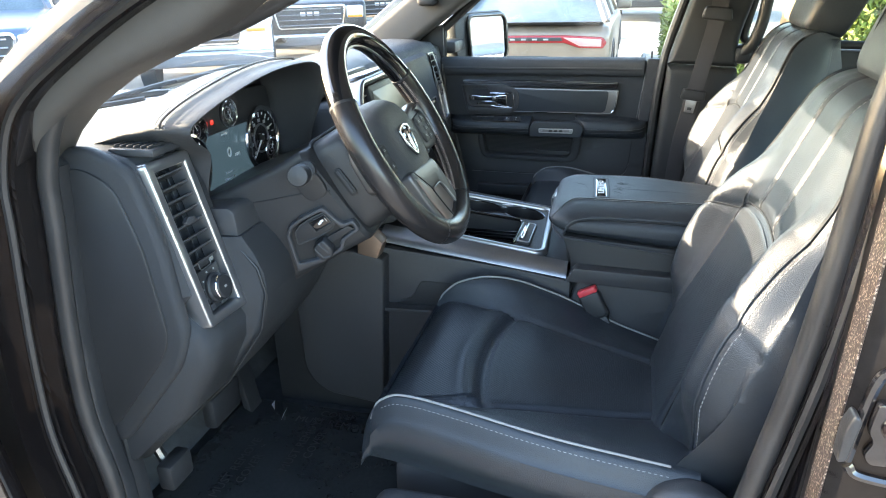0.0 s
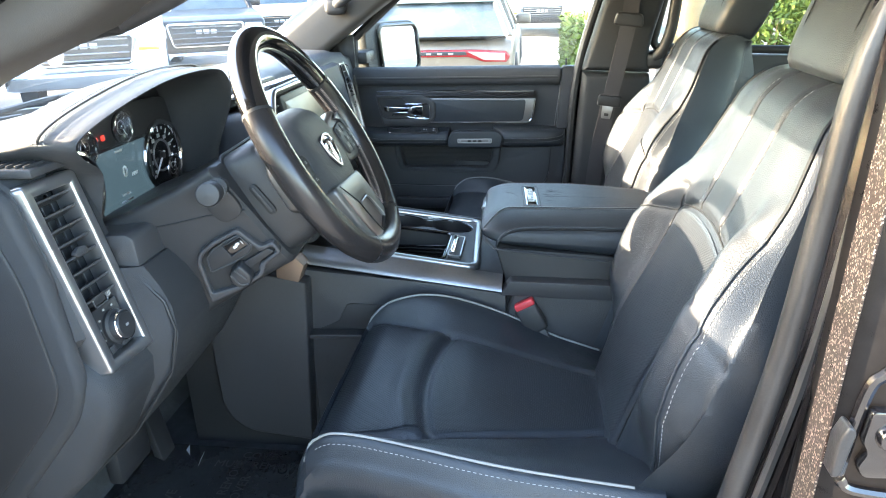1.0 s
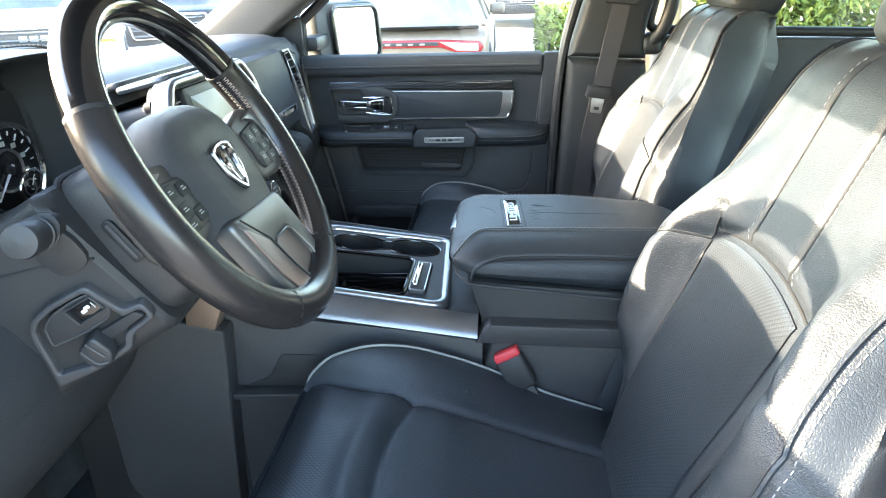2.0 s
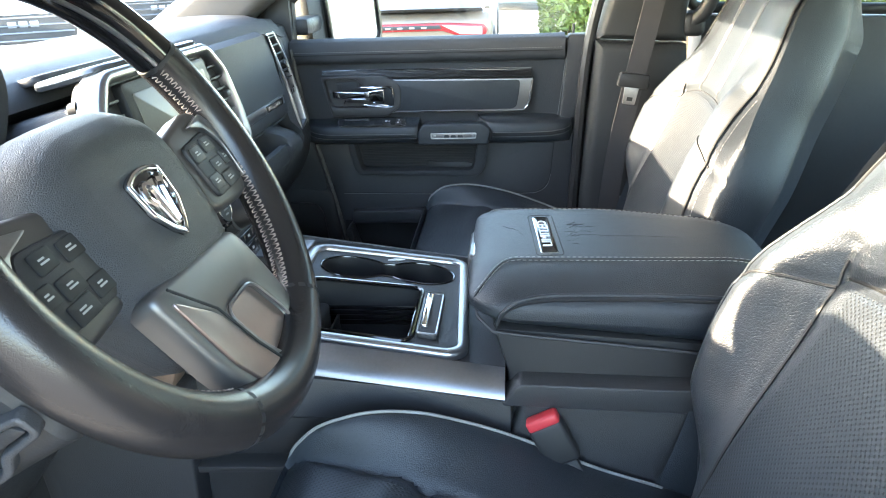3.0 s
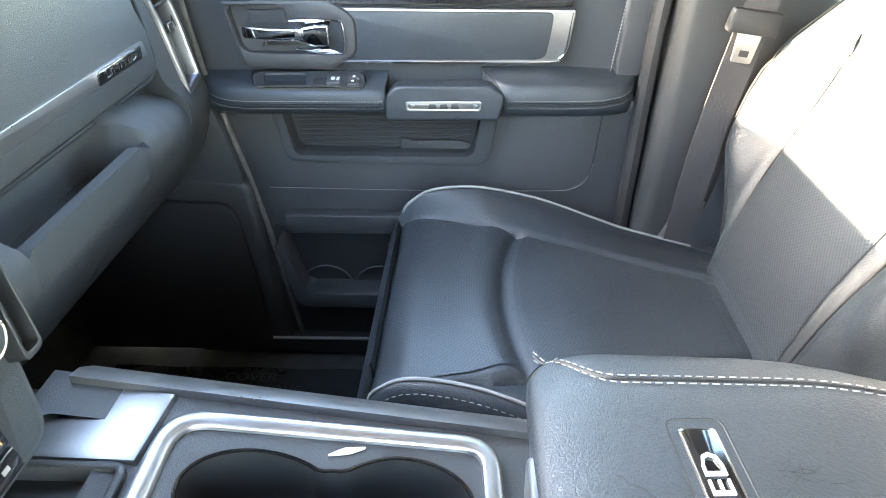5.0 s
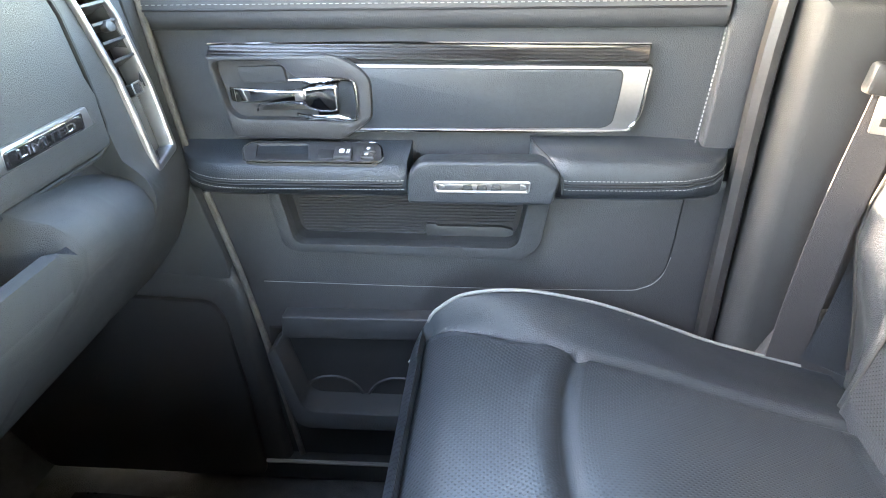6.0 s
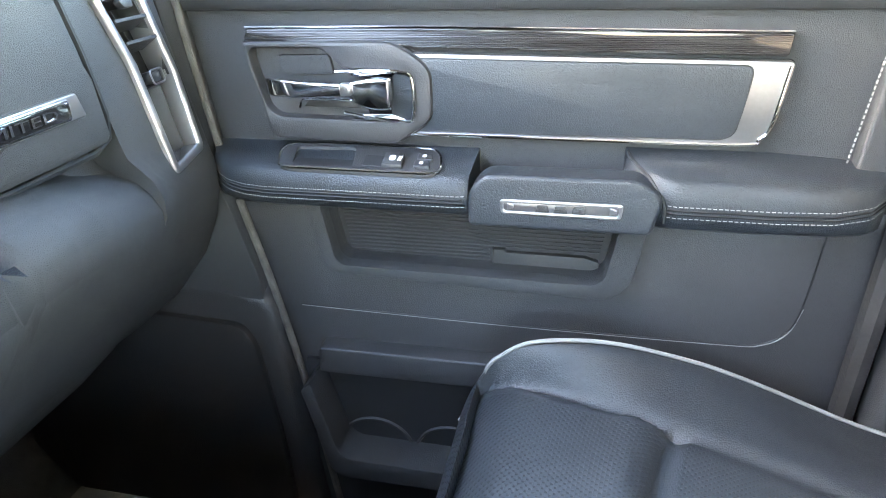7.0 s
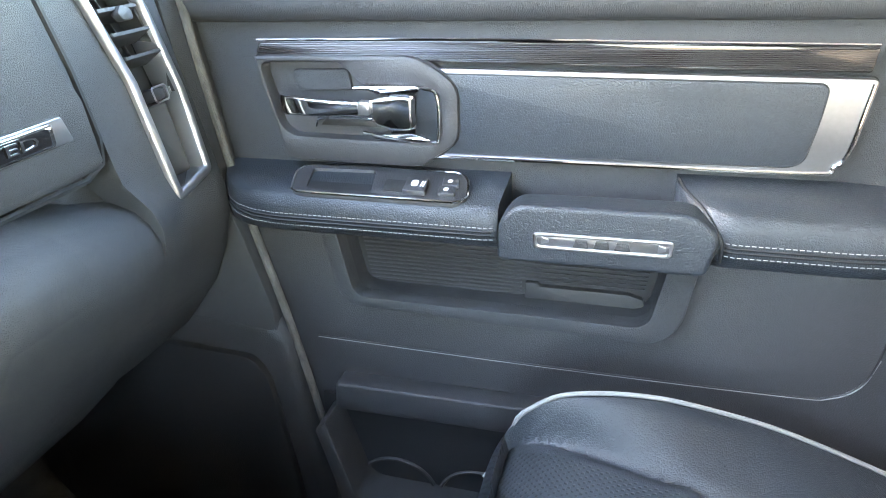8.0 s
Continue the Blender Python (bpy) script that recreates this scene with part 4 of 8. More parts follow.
scoop = loft([[((c0 + (Vector(p) - c0) * k).x, (c0 + (Vector(p) - c0) * k).y, h) for p in sc_loop] for k, h in ((1.01, 0.001), (0.94, -0.004), (0.80, -0.009), (0.55, -0.0115), (0.2, -0.0125))])
wp("spoke_scoop", scoop, SPOKEBRONZE, low_sp, "dark bronze scooped spoke face", angle=60)
wp("spoke_lip", tube([(x, y, 0.0052) for x, y in sc_loop], 0.0016, 6, True), BRUSHED, low_sp)
wp("spoke_leg", slab(rpoly([(-0.070, -0.062), (-0.036, -0.092), (-0.022, -0.130), (-0.004, -0.163), (-0.036, -0.166), (-0.057, -0.125)], 0.008), "z", 0.0045, 0.0085, 0.003, 3), SPOKEBRONZE, low_sp, "bronze-grey spoke leg")
wp("spoke_seam", tube([(-0.064, -0.056, 0.0078), (-0.034, -0.090, 0.0086), (-0.020, -0.130, 0.0086), (-0.002, -0.165, 0.0078)], 0.0011, 6), SEAMSHADE, low_sp)

# ---- steering column ----
SHROUD = mat("charcoal_shroud_plastic", (0.023, 0.0235, 0.025), 0.48, vary=0.15, vscale=9, bump=0.12, bscale=420)
col = thing("steering_column", (-0.1, -0.43, 1.25), "dark grey plastic steering column shroud with stalk", "steering column")
rings = []
for d, a, b0, b1 in ((-0.046, 0.060, 0.040, -0.070), (-0.052, 0.080, 0.052, -0.090), (-0.064, 0.087, 0.058, -0.098), (-0.100, 0.090, 0.060, -0.100), (-0.150, 0.086, 0.058, -0.092), (-0.230, 0.080, 0.050, -0.080)):
    rings.append([tuple(WM @ Vector((x, y, d))) for x, y in rpoly([(-a * 0.82, b1), (a * 0.82, b1), (a, b1 * 0.35), (a, b0), (-a, b0), (-a, b1 * 0.35)], 0.024, 5)])
part("shroud", loft(rings), SHROUD, col)
part("shroud_gap", tube([tuple(WM @ Vector((x, y, -0.106))) for x, y in rpoly([(-0.074, -0.100), (0.074, -0.100), (0.0915, -0.034), (0.0915, 0.062), (-0.0915, 0.062), (-0.0915, -0.034)], 0.024, 5)], 0.0030, 6, True), SEAMSHADE, col)
slot_m = WM @ Matrix.Translation((-0.0900, -0.014, -0.085)) @ pose(0, 0, 0, 0, -90, 0) @ pose(0, 0, 0, 0, 0, 6)
part("shroud_slot", slab(rect(-0.0062, -0.024, 0.0062, 0.024, 0.006), "z", -0.0005, 0.0026, 0.0008, m=slot_m), SEAMSHADE, col)
part("slot_blade", slab(rect(-0.0022, -0.020, 0.0022, 0.020, 0.0020), "z", 0.002, 0.0040, 0.0008, m=slot_m), PLASTIC, col)
stalk = part("stalk", tube([(-0.10, -0.475, 1.335), (-0.075, -0.56, 1.352)], [0.015, 0.013], 12), DARK, col)
part("stalk_collar", lathe([(0.014, -0.05), (0.027, -0.04), (0.027, -0.03), (0.020, -0.020), (0.016, 0.004)], (-0.085, -0.543, 1.345), (0.25, -0.95, 0.16), 20), GLOSSBLACK, stalk)
part("stalk_knob", lathe([(0.0135, 0.0), (0.014, 0.008), (0.0155, 0.0085), (0.0155, 0.010), (0.014, 0.0105), (0.014, 0.018), (0.0155, 0.0185), (0.0155, 0.020), (0.014, 0.0205), (0.0140, 0.024), (0.0150, 0.026), (0.0155, 0.048), (0.0140, 0.052), (0.0, 0.055)], (-0.082, -0.550, 1.346), (0.25, -0.95, 0.16), 24), DARK, stalk)
part("tilt_lever", tube([(-0.10, -0.46, 1.225), (-0.07, -0.505, 1.21)], [0.006, 0.009], 8), DARK, col)

# ---- dashboard ----
dash = thing("dashboard", (-0.3, 0, 0.9), "black soft-skinned dashboard with pale stitching and silver trim", "dashboard")


def run_y(profiles, n=1):
    """Loft of closed (x, z) outlines over stations along y."""
    return loft([[(x, y, z) for x, z in p] for y, p in profiles])


def topprof(k, r=-0.235, zc=1.425):
    return [(-0.62, 1.325), (-0.53, 1.395 * 1.0), (-0.44, zc - 0.004), (-0.36, zc), (-0.29, zc - 0.003), (r - 0.012, zc - 0.014), (r, zc - 0.030), (r + 0.004, 1.385), (r - 0.05, 1.36), (-0.62, 1.29)]


part("top_pad", run_y([(y, [(x, z - 0.05 * max(0, abs(y) - 0.60) ** 1.0 - (0.012 if abs(y) > 0.71 else 0)) for x, z in topprof(0, r)]) for y, r in [(-0.735, -0.235), (-0.715, -0.235), (-0.66, -0.235), (-0.650, -0.24), (-0.640, -0.33), (-0.5, -0.33), (-0.4, -0.33), (-0.222, -0.33), (-0.212, -0.235), (0.0, -0.235), (0.2, -0.235), (0.4, -0.235), (0.6, -0.235), (0.66, -0.235), (0.715, -0.235), (0.735, -0.235)]]), SOFT, dash, angle=50)
part("defroster_slot", slab(rect(-0.585, -0.50, -0.55, 0.50, 0.012), "z", 1.362, 1.374, 0.003, m=None), DARK, dash)
part("light_sensor", lathe([(0.02, 0), (0.018, 0.008), (0.0, 0.012)], (-0.52, -0.12, 1.398), (0, 0, 1), 16), WHITE, dash)

# passenger face: upper glovebox lid, badge rail, open shelf, lower roll
face = [(-0.27, 1.392), (-0.222, 1.394), (-0.212, 1.388), (-0.203, 1.34), (-0.195, 1.27), (-0.193, 1.238), (-0.197, 1.232), (-0.27, 1.23)]
gb = run_y([(0.155, face), (0.16, face), (0.30, face), (0.45, face), (0.545, face), (0.572, [(x - 0.002, z) for x, z in face]), (0.578, [(x - 0.012, z) for x, z in face])])
for v in gb.verts:
    if v.co.y > 0.54:
        v.co.y += 0.016 - 0.046 * sm(1.24, 1.40, v.co.z) ** 1.2
    if v.co.z < 1.25 and v.co.x > -0.2:
        v.co.z -= 0.012
glove = part("glovebox_lid", gb, SOFT, dash)
rail = slab(rpoly([(0.18, 1.2455), (0.565, 1.2480), (0.559, 1.2660), (0.18, 1.2640)], 0.002), "x", -0.199, -0.1915, 0.001)
part("lid_gap", tube([(-0.2115, 0.560, 1.385), (-0.2065, 0.578, 1.34), (-0.2035, 0.589, 1.29), (-0.2005, 0.5955, 1.24), (-0.2005, 0.592, 1.222), (-0.2010, 0.575, 1.2145), (-0.2010, 0.16, 1.2145)], 0.0024, 6), SEAMSHADE, glove)
part("badge_rail", rail, BRUSHED, glove, "satin silver trim rail")
part("badge_plate", slab(rect(0.442, 1.2490, 0.548, 1.2640, 0.003), "x", -0.192, -0.1895, 0.0008), CHROME, glove, "chrome badge plate")
part("badge_inset", slab(rect(0.446, 1.2510, 0.544, 1.2620, 0.002), "x", -0.1897, -0.1890), GLOSSBLACK, glove)
part("badge_word", words("LIMITED", 0.0125, Matrix.Translation((-0.1886, 0.495, 1.2565)) @ pose(0, 0, 0, 90, 0, 90) @ Matrix.Diagonal((1.75, 0.85, 1, 1))), CHROME, glove)
# end section beside the vent
endp = [(-0.28, 1.41), (-0.245, 1.402), (-0.226, 1.385), (-0.20, 1.28), (-0.187, 1.21), (-0.20, 1.195), (-0.28, 1.19)]
deep = [(x - 0.045 * sm(-0.28, -0.24, x), z) for x, z in endp]
upper = [(-0.34, 1.41), (-0.252, 1.406), (-0.2395, 1.392), (-0.2345, 1.372), (-0.2275, 1.34), (-0.2170, 1.29), (-0.2062, 1.24)]
e605 = upper + [(-0.2005, 1.212), (-0.197, 1.200), (-0.186, 1.190), (-0.177, 1.181), (-0.171, 1.167), (-0.172, 1.150), (-0.186, 1.120), (-0.208, 1.077), (-0.262, 1.008), (-0.34, 0.95)]
e640 = upper + [(-0.1992, 1.207), (-0.1955, 1.192), (-0.190, 1.182), (-0.185, 1.172), (-0.181, 1.159), (-0.182, 1.142), (-0.194, 1.110), (-0.214, 1.066), (-0.262, 1.006), (-0.34, 0.95)]
e700 = upper + [(-0.1985, 1.205), (-0.195, 1.190), (-0.1925, 1.178), (-0.1895, 1.166), (-0.187, 1.152), (-0.188, 1.135), (-0.198, 1.100), (-0.217, 1.060), (-0.262, 1.005), (-0.34, 0.95)]


def part_way(a, b, k):
    return [(p[0] + (q[0] - p[0]) * k, p[1] + (q[1] - p[1]) * k) for p, q in zip(a, b)]


def cut(p):
    return [(x - 0.045 if 1.185 < z < 1.395 and x > -0.245 else x, z) for x, z in p]


tuck = [(x - 0.035 if z < 1.215 else x, z) for x, z in e605]
e655 = part_way(e640, e700, 0.3)
de = run_y([(0.545, tuck), (0.6030, tuck), (0.6035, e605), (0.615, part_way(e605, e640, 0.25)), (0.628, part_way(e605, e640, 0.7)), (0.640, e640), (0.6525, e655), (0.6530, cut(e655)), (0.701, cut(e700)), (0.7015, e700), (0.716, e700), (0.724, [(x - 0.005, z) for x, z in e700]), (0.728, [(x - 0.02, z) for x, z in e700])])
for v in de.verts:
    if 0.65 < v.co.y < 0.703 and v.co.z > 1.25:
        v.co.y -= 0.036 * ((v.co.z - 1.25) / 0.14) ** 1.5
part("dash_end", de, SOFT, dash, angle=50)
low = [(-0.30, 1.222), (-0.21, 1.222), (-0.192, 1.214), (-0.166, 1.209), (-0.150, 1.200), (-0.142, 1.186), (-0.146, 1.165), (-0.170, 1.130), (-0.205, 1.088), (-0.262, 1.012), (-0.315, 0.955), (-0.38, 0.94), (-0.42, 1.0)]
low_end = [(-0.30, 1.185), (-0.25, 1.183), (-0.215, 1.178), (-0.200, 1.172), (-0.190, 1.162), (-0.183, 1.148), (-0.184, 1.125), (-0.195, 1.10), (-0.215, 1.065), (-0.262, 1.005), (-0.315, 0.955), (-0.38, 0.94), (-0.42, 1.0)]


def blend(k):
    return [(a[0] + (b[0] - a[0]) * k, a[1] + (b[1] - a[1]) * k) for a, b in zip(low, low_end)]


def lowk(k):
    return [(x - 0.030 * k * sm(-0.30, -0.16, x), z - 0.012 * k) for x, z in low]


notch = [(-0.30, 1.222), (-0.230, 1.219), (-0.218, 1.160), (-0.190, 1.152), (-0.172, 1.160), (-0.163, 1.194)] + [(-0.150, 1.194)] + low[6:]
part("lower_roll", run_y([(0.135, lowk(0.25)), (0.16, lowk(0)), (0.200, lowk(0.0)), (0.206, part_way(low, notch, 0.85)), (0.214, notch), (0.414, notch), (0.422, part_way(low, notch, 0.75)), (0.430, part_way(low, notch, 0.15)), (0.436, lowk(0.0)), (0.47, lowk(0.0)), (0.505, blend(0.12)), (0.54, blend(0.38)), (0.575, blend(0.65)), (0.6035, blend(0.8))]), SOFT, dash, angle=50)
part("side_closing", slab([(-0.60, 0.94), (-0.60, 1.36), (-0.30, 1.402), (-0.243, 1.386), (-0.228, 1.335), (-0.2065, 1.165), (-0.1990, 1.140), (-0.1870, 1.105), (-0.168, 1.03), (-0.162, 0.94)], "y", 0.7265, 0.797, 0.005), SOFT, dash)
# air vent towers at both ends
for s in (-1, 1):
    vt = thing("air_vent", (-0.2, s * 0.67, 1.28), "tall dash-end air vent in a satin silver frame", "air vent", "dash-end air vents")
    M = Matrix.Translation((-0.206, -0.667, 1.275) if s < 0 else (-0.2122, 0.675, 1.27)) @ pose(0, 0, 0, 0, -13.2 if s < 0 else -12.2, 0)
    W = 1.0 if s < 0 else 0.62
    # local: x towards the cabin, y across, z up the tower

    def vp(nm, b, mt, par=None, lab=""):
        if s > 0 and nm not in ("frame", "housing"):
            for v in b.verts:
                if nm != "louvre" and nm != "vane":
                    v.co.z += 0.019
                v.co.y = v.co.y * 0.66 + 0.003 - 0.0375 * (max(0.0, v.co.z) / 0.118) ** 1.5
        b.transform(M)
        return part(nm, b, mt, par or vt, lab)
    raw = [(-0.043, -0.121), (0.052, -0.126), (0.045, 0.120), (-0.049, 0.122)] if s < 0 else [(-0.026, -0.104), (0.029, -0.094), (0.034, -0.020), (0.026, 0.051), (-0.006, 0.118), (-0.059, 0.118), (-0.042, 0.061), (-0.027, -0.005)]
    outl = rpoly(raw, 0.008)
    vp("frame", band(raw, 0.008, 0.0155 if s < 0 else 0.0085, "x", -0.020, 0.010 if s < 0 else 0.005, 0.003 if s < 0 else 0.0022), SILVER, None, "satin silver frame")
    # Near-black back plate puts the duct's shade into its colour.
    vp("housing", slab(outl, "x", -0.05, -0.022, 0.0), SEAMSHADE)
    for i in range(8 if s < 0 else 6):
        z = (0.095 if s < 0 else 0.104) - i * 0.0185
        vp("louvre", slab([(-0.018, z - 0.005), (-0.016, z - 0.006), (0.004, z + 0.0015), (0.004, z + 0.004), (0.0, z + 0.004)], "y", -0.033, 0.033, 0.0006), PLASTIC)
    for yy in (-0.017, 0.0, 0.017):
        zlo = -0.04 if s < 0 else 0.006
        vp("vane", box(-0.021, -0.017, yy - 0.001, yy + 0.001, zlo, 0.10, 0.0004), PLASTIC)
    vp("slider_tab", slab(rpoly([(-0.012, 0.028), (0.0, 0.034), (0.014, 0.030), (0.010, 0.022), (-0.008, 0.022)], 0.003), "x", 0.0, 0.008, 0.002), PLASTIC)
    pnl = vp("switch_panel", slab(rect(-0.031, -0.107, 0.031, -0.045, 0.003), "x", -0.022, -0.001 if s < 0 else -0.012, 0.002), DARK)
    wl = vp("thumb_wheel", slab(rect(-0.012, -0.042, 0.012, -0.032, 0.003), "x", -0.012, 0.002, 0.002), DARK)
    vp("wheel_frame", tube([(0.003, y, z) for y, z in rect(-0.013, -0.043, 0.013, -0.031, 0.003)], 0.0009, 5, True), SILVER, wl)
    for k in range(3):
        vp("mark", box(0.0, 0.0012, 0.018 + k * 0.0026, 0.0192 + k * 0.0026, -0.040, -0.034, 0), PIPING, wl)
    if s < 0:
        kn = vp("light_knob", lathe([(0.0225, 0.0), (0.0225, 0.004), (0.019, 0.006), (0.0175, 0.016), (0.0155, 0.018), (0.0, 0.018)], (-0.001, 0.008, -0.078), (1, 0, 0), 28), DARK)
        vp("knob_ring", tube([(0.0135, 0.008 + math.cos(t) * 0.0178, -0.078 + math.sin(t) * 0.0178) for t in [2 * math.pi * i / 28 for i in range(28)]], 0.0016, 6, True), CHROME, kn)
        vp("knob_mark", box(0.0172, 0.0182, 0.005, 0.010, -0.0795, -0.0765, 0), PIPING, kn)
        for a in (70, 105, 140, 165, 195):
            vp("mark", box(-0.001, 0.0003, 0.008 + math.cos(radians(a)) * 0.0275 - 0.0014, 0.008 + math.cos(radians(a)) * 0.0275 + 0.0014, -0.078 + math.sin(radians(a)) * 0.0275 - 0.0011, -0.078 + math.sin(radians(a)) * 0.0275 + 0.0011, 0), PIPING, pnl)
        vp("dimmer", box(-0.001, 0.004, 0.004, 0.016, -0.104, -0.0985, 0.001), PLASTIC, pnl)
        vp("small_switch", box(-0.001, 0.003, -0.020, -0.010, -0.104, -0.094, 0.001), PLASTIC, pnl)

# driver side: instrument hood
arch = cat([(-0.592, 1.285), (-0.600, 1.335), (-0.618, 1.385), (-0.672, 1.418), (-0.682, 1.440), (-0.60, 1.462), (-0.46, 1.480), (-0.325, 1.478), (-0.278, 1.458), (-0.252, 1.40), (-0.240, 1.285)], 5)
mid_a = Vector((-0.49, 1.36))


def arch_at(x, k, drop=0.0, sx=1.0):
    out = []
    for p in arch:
        q = mid_a + (p - mid_a) * k
        z = q.y
        if drop and z > 1.40:
            z = 1.40 + (z - 1.40) * (1 - drop)
        out.append((x - 0.055 * sm(1.46, 1.30, p.y) * sx, q.x, z))
    return out


hoodb = loft([arch_at(-0.290, 0.915, sx=0.0), arch_at(-0.225, 0.93, sx=0.7), arch_at(-0.178, 0.945), arch_at(-0.168, 0.965), arch_at(-0.166, 0.985), arch_at(-0.172, 1.0), arch_at(-0.22, 1.008), arch_at(-0.27, 1.008, 0.25), arch_at(-0.33, 1.0, 0.72), arch_at(-0.37, 0.98, 1.0)], closed=False)
hoodo = part("instrument_hood", hoodb, SOFT, dash, "stitched black instrument hood", angle=60)
line = [(-0.205, p.x, p.y + 0.004) for p in arch if p.y > 1.405]
part("stitching", dashes([(x, y * 1.0, z + 0.0015) for x, y, z in line], 0.005, 0.003, 0.0009), THREAD, hoodo)
part("stitching", dashes([(x - 0.014, y * 1.0, z + 0.0012) for x, y, z in line], 0.005, 0.003, 0.0009), THREAD, hoodo)
part("seam", tube([(x - 0.007, y, z + 0.0005) for x, y, z in line], 0.0015, 5), SEAMSHADE, hoodo)
# instrument cluster
clu = thing("instrument_cluster", (-0.27, -0.43, 1.33), "black instrument cluster with chrome-ringed dials and lit screen", "instrument cluster")
facep = rpoly([(-0.60, 1.27), (-0.62, 1.34), (-0.60, 1.415), (-0.50, 1.435), (-0.40, 1.435), (-0.29, 1.43), (-0.225, 1.40), (-0.215, 1.27)], 0.02)
part("face_plate", slab(facep, "x", -0.300, -0.284), DARK, clu)
SCREEN = lit("cluster_screen", (0.10, 0.17, 0.21), 0.045)
scr = part("screen", slab(rect(-0.505, 1.285, -0.362, 1.378, 0.008), "x", -0.284, -0.281, 0.001), SCREEN, clu, "lit grey-blue driver screen")
part("screen_frame", tube([(-0.280, y, z) for y, z in rect(-0.507, 1.283, -0.360, 1.380, 0.008)], 0.0022, 6, True), DARK, scr)
part("readout", words("0", 0.026, Matrix.Translation((-0.2805, -0.432, 1.338)) @ pose(0, 0, 0, 90, 0, 90)), WHITE, scr)
part("readout", words("MPH", 0.008, Matrix.Translation((-0.2805, -0.408, 1.330)) @ pose(0, 0, 0, 90, 0, 90)), WHITE, scr)
for z, w in ((1.372, 0.018), (1.306, 0.022), (1.296, 0.03)):
    part("readout_bar", box(-0.2810, -0.2803, -0.44 - w / 2, -0.44 + w / 2, z - 0.0015, z + 0.0015, 0), WHITE, scr)


def dial(y, z, r, marks, hand, sub=False):
    d = part("dial", lathe([(r, 0.0), (r * 0.98, 0.003), (r * 0.86, 0.0015), (0.0, 0.001)], (-0.2835, y, z), (1, 0, 0), 32), GLOSSBLACK, clu)
    part("bezel_ring", tube([(-0.278, y + math.cos(t) * r, z + math.sin(t) * r) for t in [2 * math.pi * i / 40 for i in range(40)]], r * 0.075 + 0.0006, 8, True), CHROME, d, "chrome dial ring")
    tick = bmesh.new()
    for i in range(marks):
        a = radians(225 - 270 * i / (marks - 1))
        k = 0.70 if i % 2 == 0 else 0.77
        tube([(-0.2815, y + math.cos(a) * r * k, z + math.sin(a) * r * k), (-0.2815, y + math.cos(a) * r * 0.86, z + math.sin(a) * r * 0.86)], r * 0.018, 4, bm=tick)
    part("tick_marks", tick, WHITE, d)
    part("inner_ring", tube([(-0.2812, y + math.cos(t) * r * 0.46, z + math.sin(t) * r * 0.46) for t in [2 * math.pi * i / 28 for i in range(28)]], r * 0.035, 6, True), BRUSHED, d)
    if r > 0.03:
        figs = bmesh.new()
        for i in range(0, marks, 2):
            a = radians(225 - 270 * i / (marks - 1))
            cy, cz = y + math.cos(a) * r * 0.59, z + math.sin(a) * r * 0.59
            box(-0.2822, -0.2814, cy - r * 0.070, cy - r * 0.010, cz - r * 0.055, cz + r * 0.055, 0, bm=figs)
            box(-0.2822, -0.2814, cy + r * 0.010, cy + r * 0.070, cz - r * 0.055, cz + r * 0.055, 0, bm=figs)
        part("figure_bars", figs, PRINT, d)
    a = radians(hand)
    part("needle", tube([(-0.279, y - math.cos(a) * r * 0.15, z - math.sin(a) * r * 0.15), (-0.279, y + math.cos(a) * r * 0.78, z + math.sin(a) * r * 0.78)], [r * 0.04, r * 0.012], 5), WHITE, d)
    part("needle_cap", lathe([(r * 0.12, 0), (r * 0.10, 0.004), (0, 0.005)], (-0.281, y, z), (1, 0, 0), 14), DARK, d)
    return d


dial(-0.322, 1.338, 0.055, 17, 225)
dial(-0.553, 1.338, 0.055, 17, 225)
for y, z, h in ((-0.293, 1.309, 60), (-0.420, 1.403, 300), (-0.512, 1.392, 120), (-0.580, 1.309, 80)):
    dial(y, z, 0.022, 7, h)
TELL = lit("red_telltale", (1.0, 0.06, 0.04), 0.08)
for y in (-0.484, -0.467):
    part("telltale", box(-0.2835, -0.2815, y - 0.004, y + 0.004, 1.393, 1.401, 0.001), TELL, clu, "red warning lamp")
lens = part("lens", slab(facep, "x", -0.2745, -0.273), FILM, clu, "clear plastic lens")
lens.visible_shadow = False
# apron below the cluster
part("cluster_apron", slab([(-0.29, 1.290), (-0.18, 1.310), (-0.130, 1.306), (-0.114, 1.290), (-0.110, 1.255), (-0.110, 1.225), (-0.130, 1.19), (-0.29, 1.18)], "y", -0.500, -0.225, 0.014, 3), SHROUD, dash)
# collar of the dash round the steering column; its flank leans in towards the bottom


def collar_ring(c, w, b0, b1):
    raw = [(-0.1115 - 0.25 * b1 - w, b1), (0.08 + w, b1), (0.1115 + w, b0), (-0.1115 - 0.25 * b0 - w, b0)]
    return [tuple(WM @ Vector((x, y, c))) for x, y in rpoly(raw, [0.020, 0.020, 0.016, 0.016], 5)]


part("column_collar", loft([collar_ring(c, w, b0, b1) for c, w, b0, b1 in ((-0.103, -0.018, 0.050, -0.098), (-0.104, -0.006, 0.056, -0.108), (-0.110, 0.000, 0.060, -0.112), (-0.16, 0.0, 0.060, -0.112), (-0.25, 0.0, 0.068, -0.116), (-0.33, 0.004, 0.080, -0.124))]), SHROUD, dash)
PM = WM @ Matrix(((0, -0.2425, -0.9701, -0.1115), (0, 0.9701, -0.2425, 0), (1, 0, 0, 0), (0, 0, 0, 1)))


def flank(c, b, h):
    """A spot on the collar's flank: c along the column, b up the wheel, h proud of it."""
    return tuple(PM @ Vector((c, b * 1.031, h)))


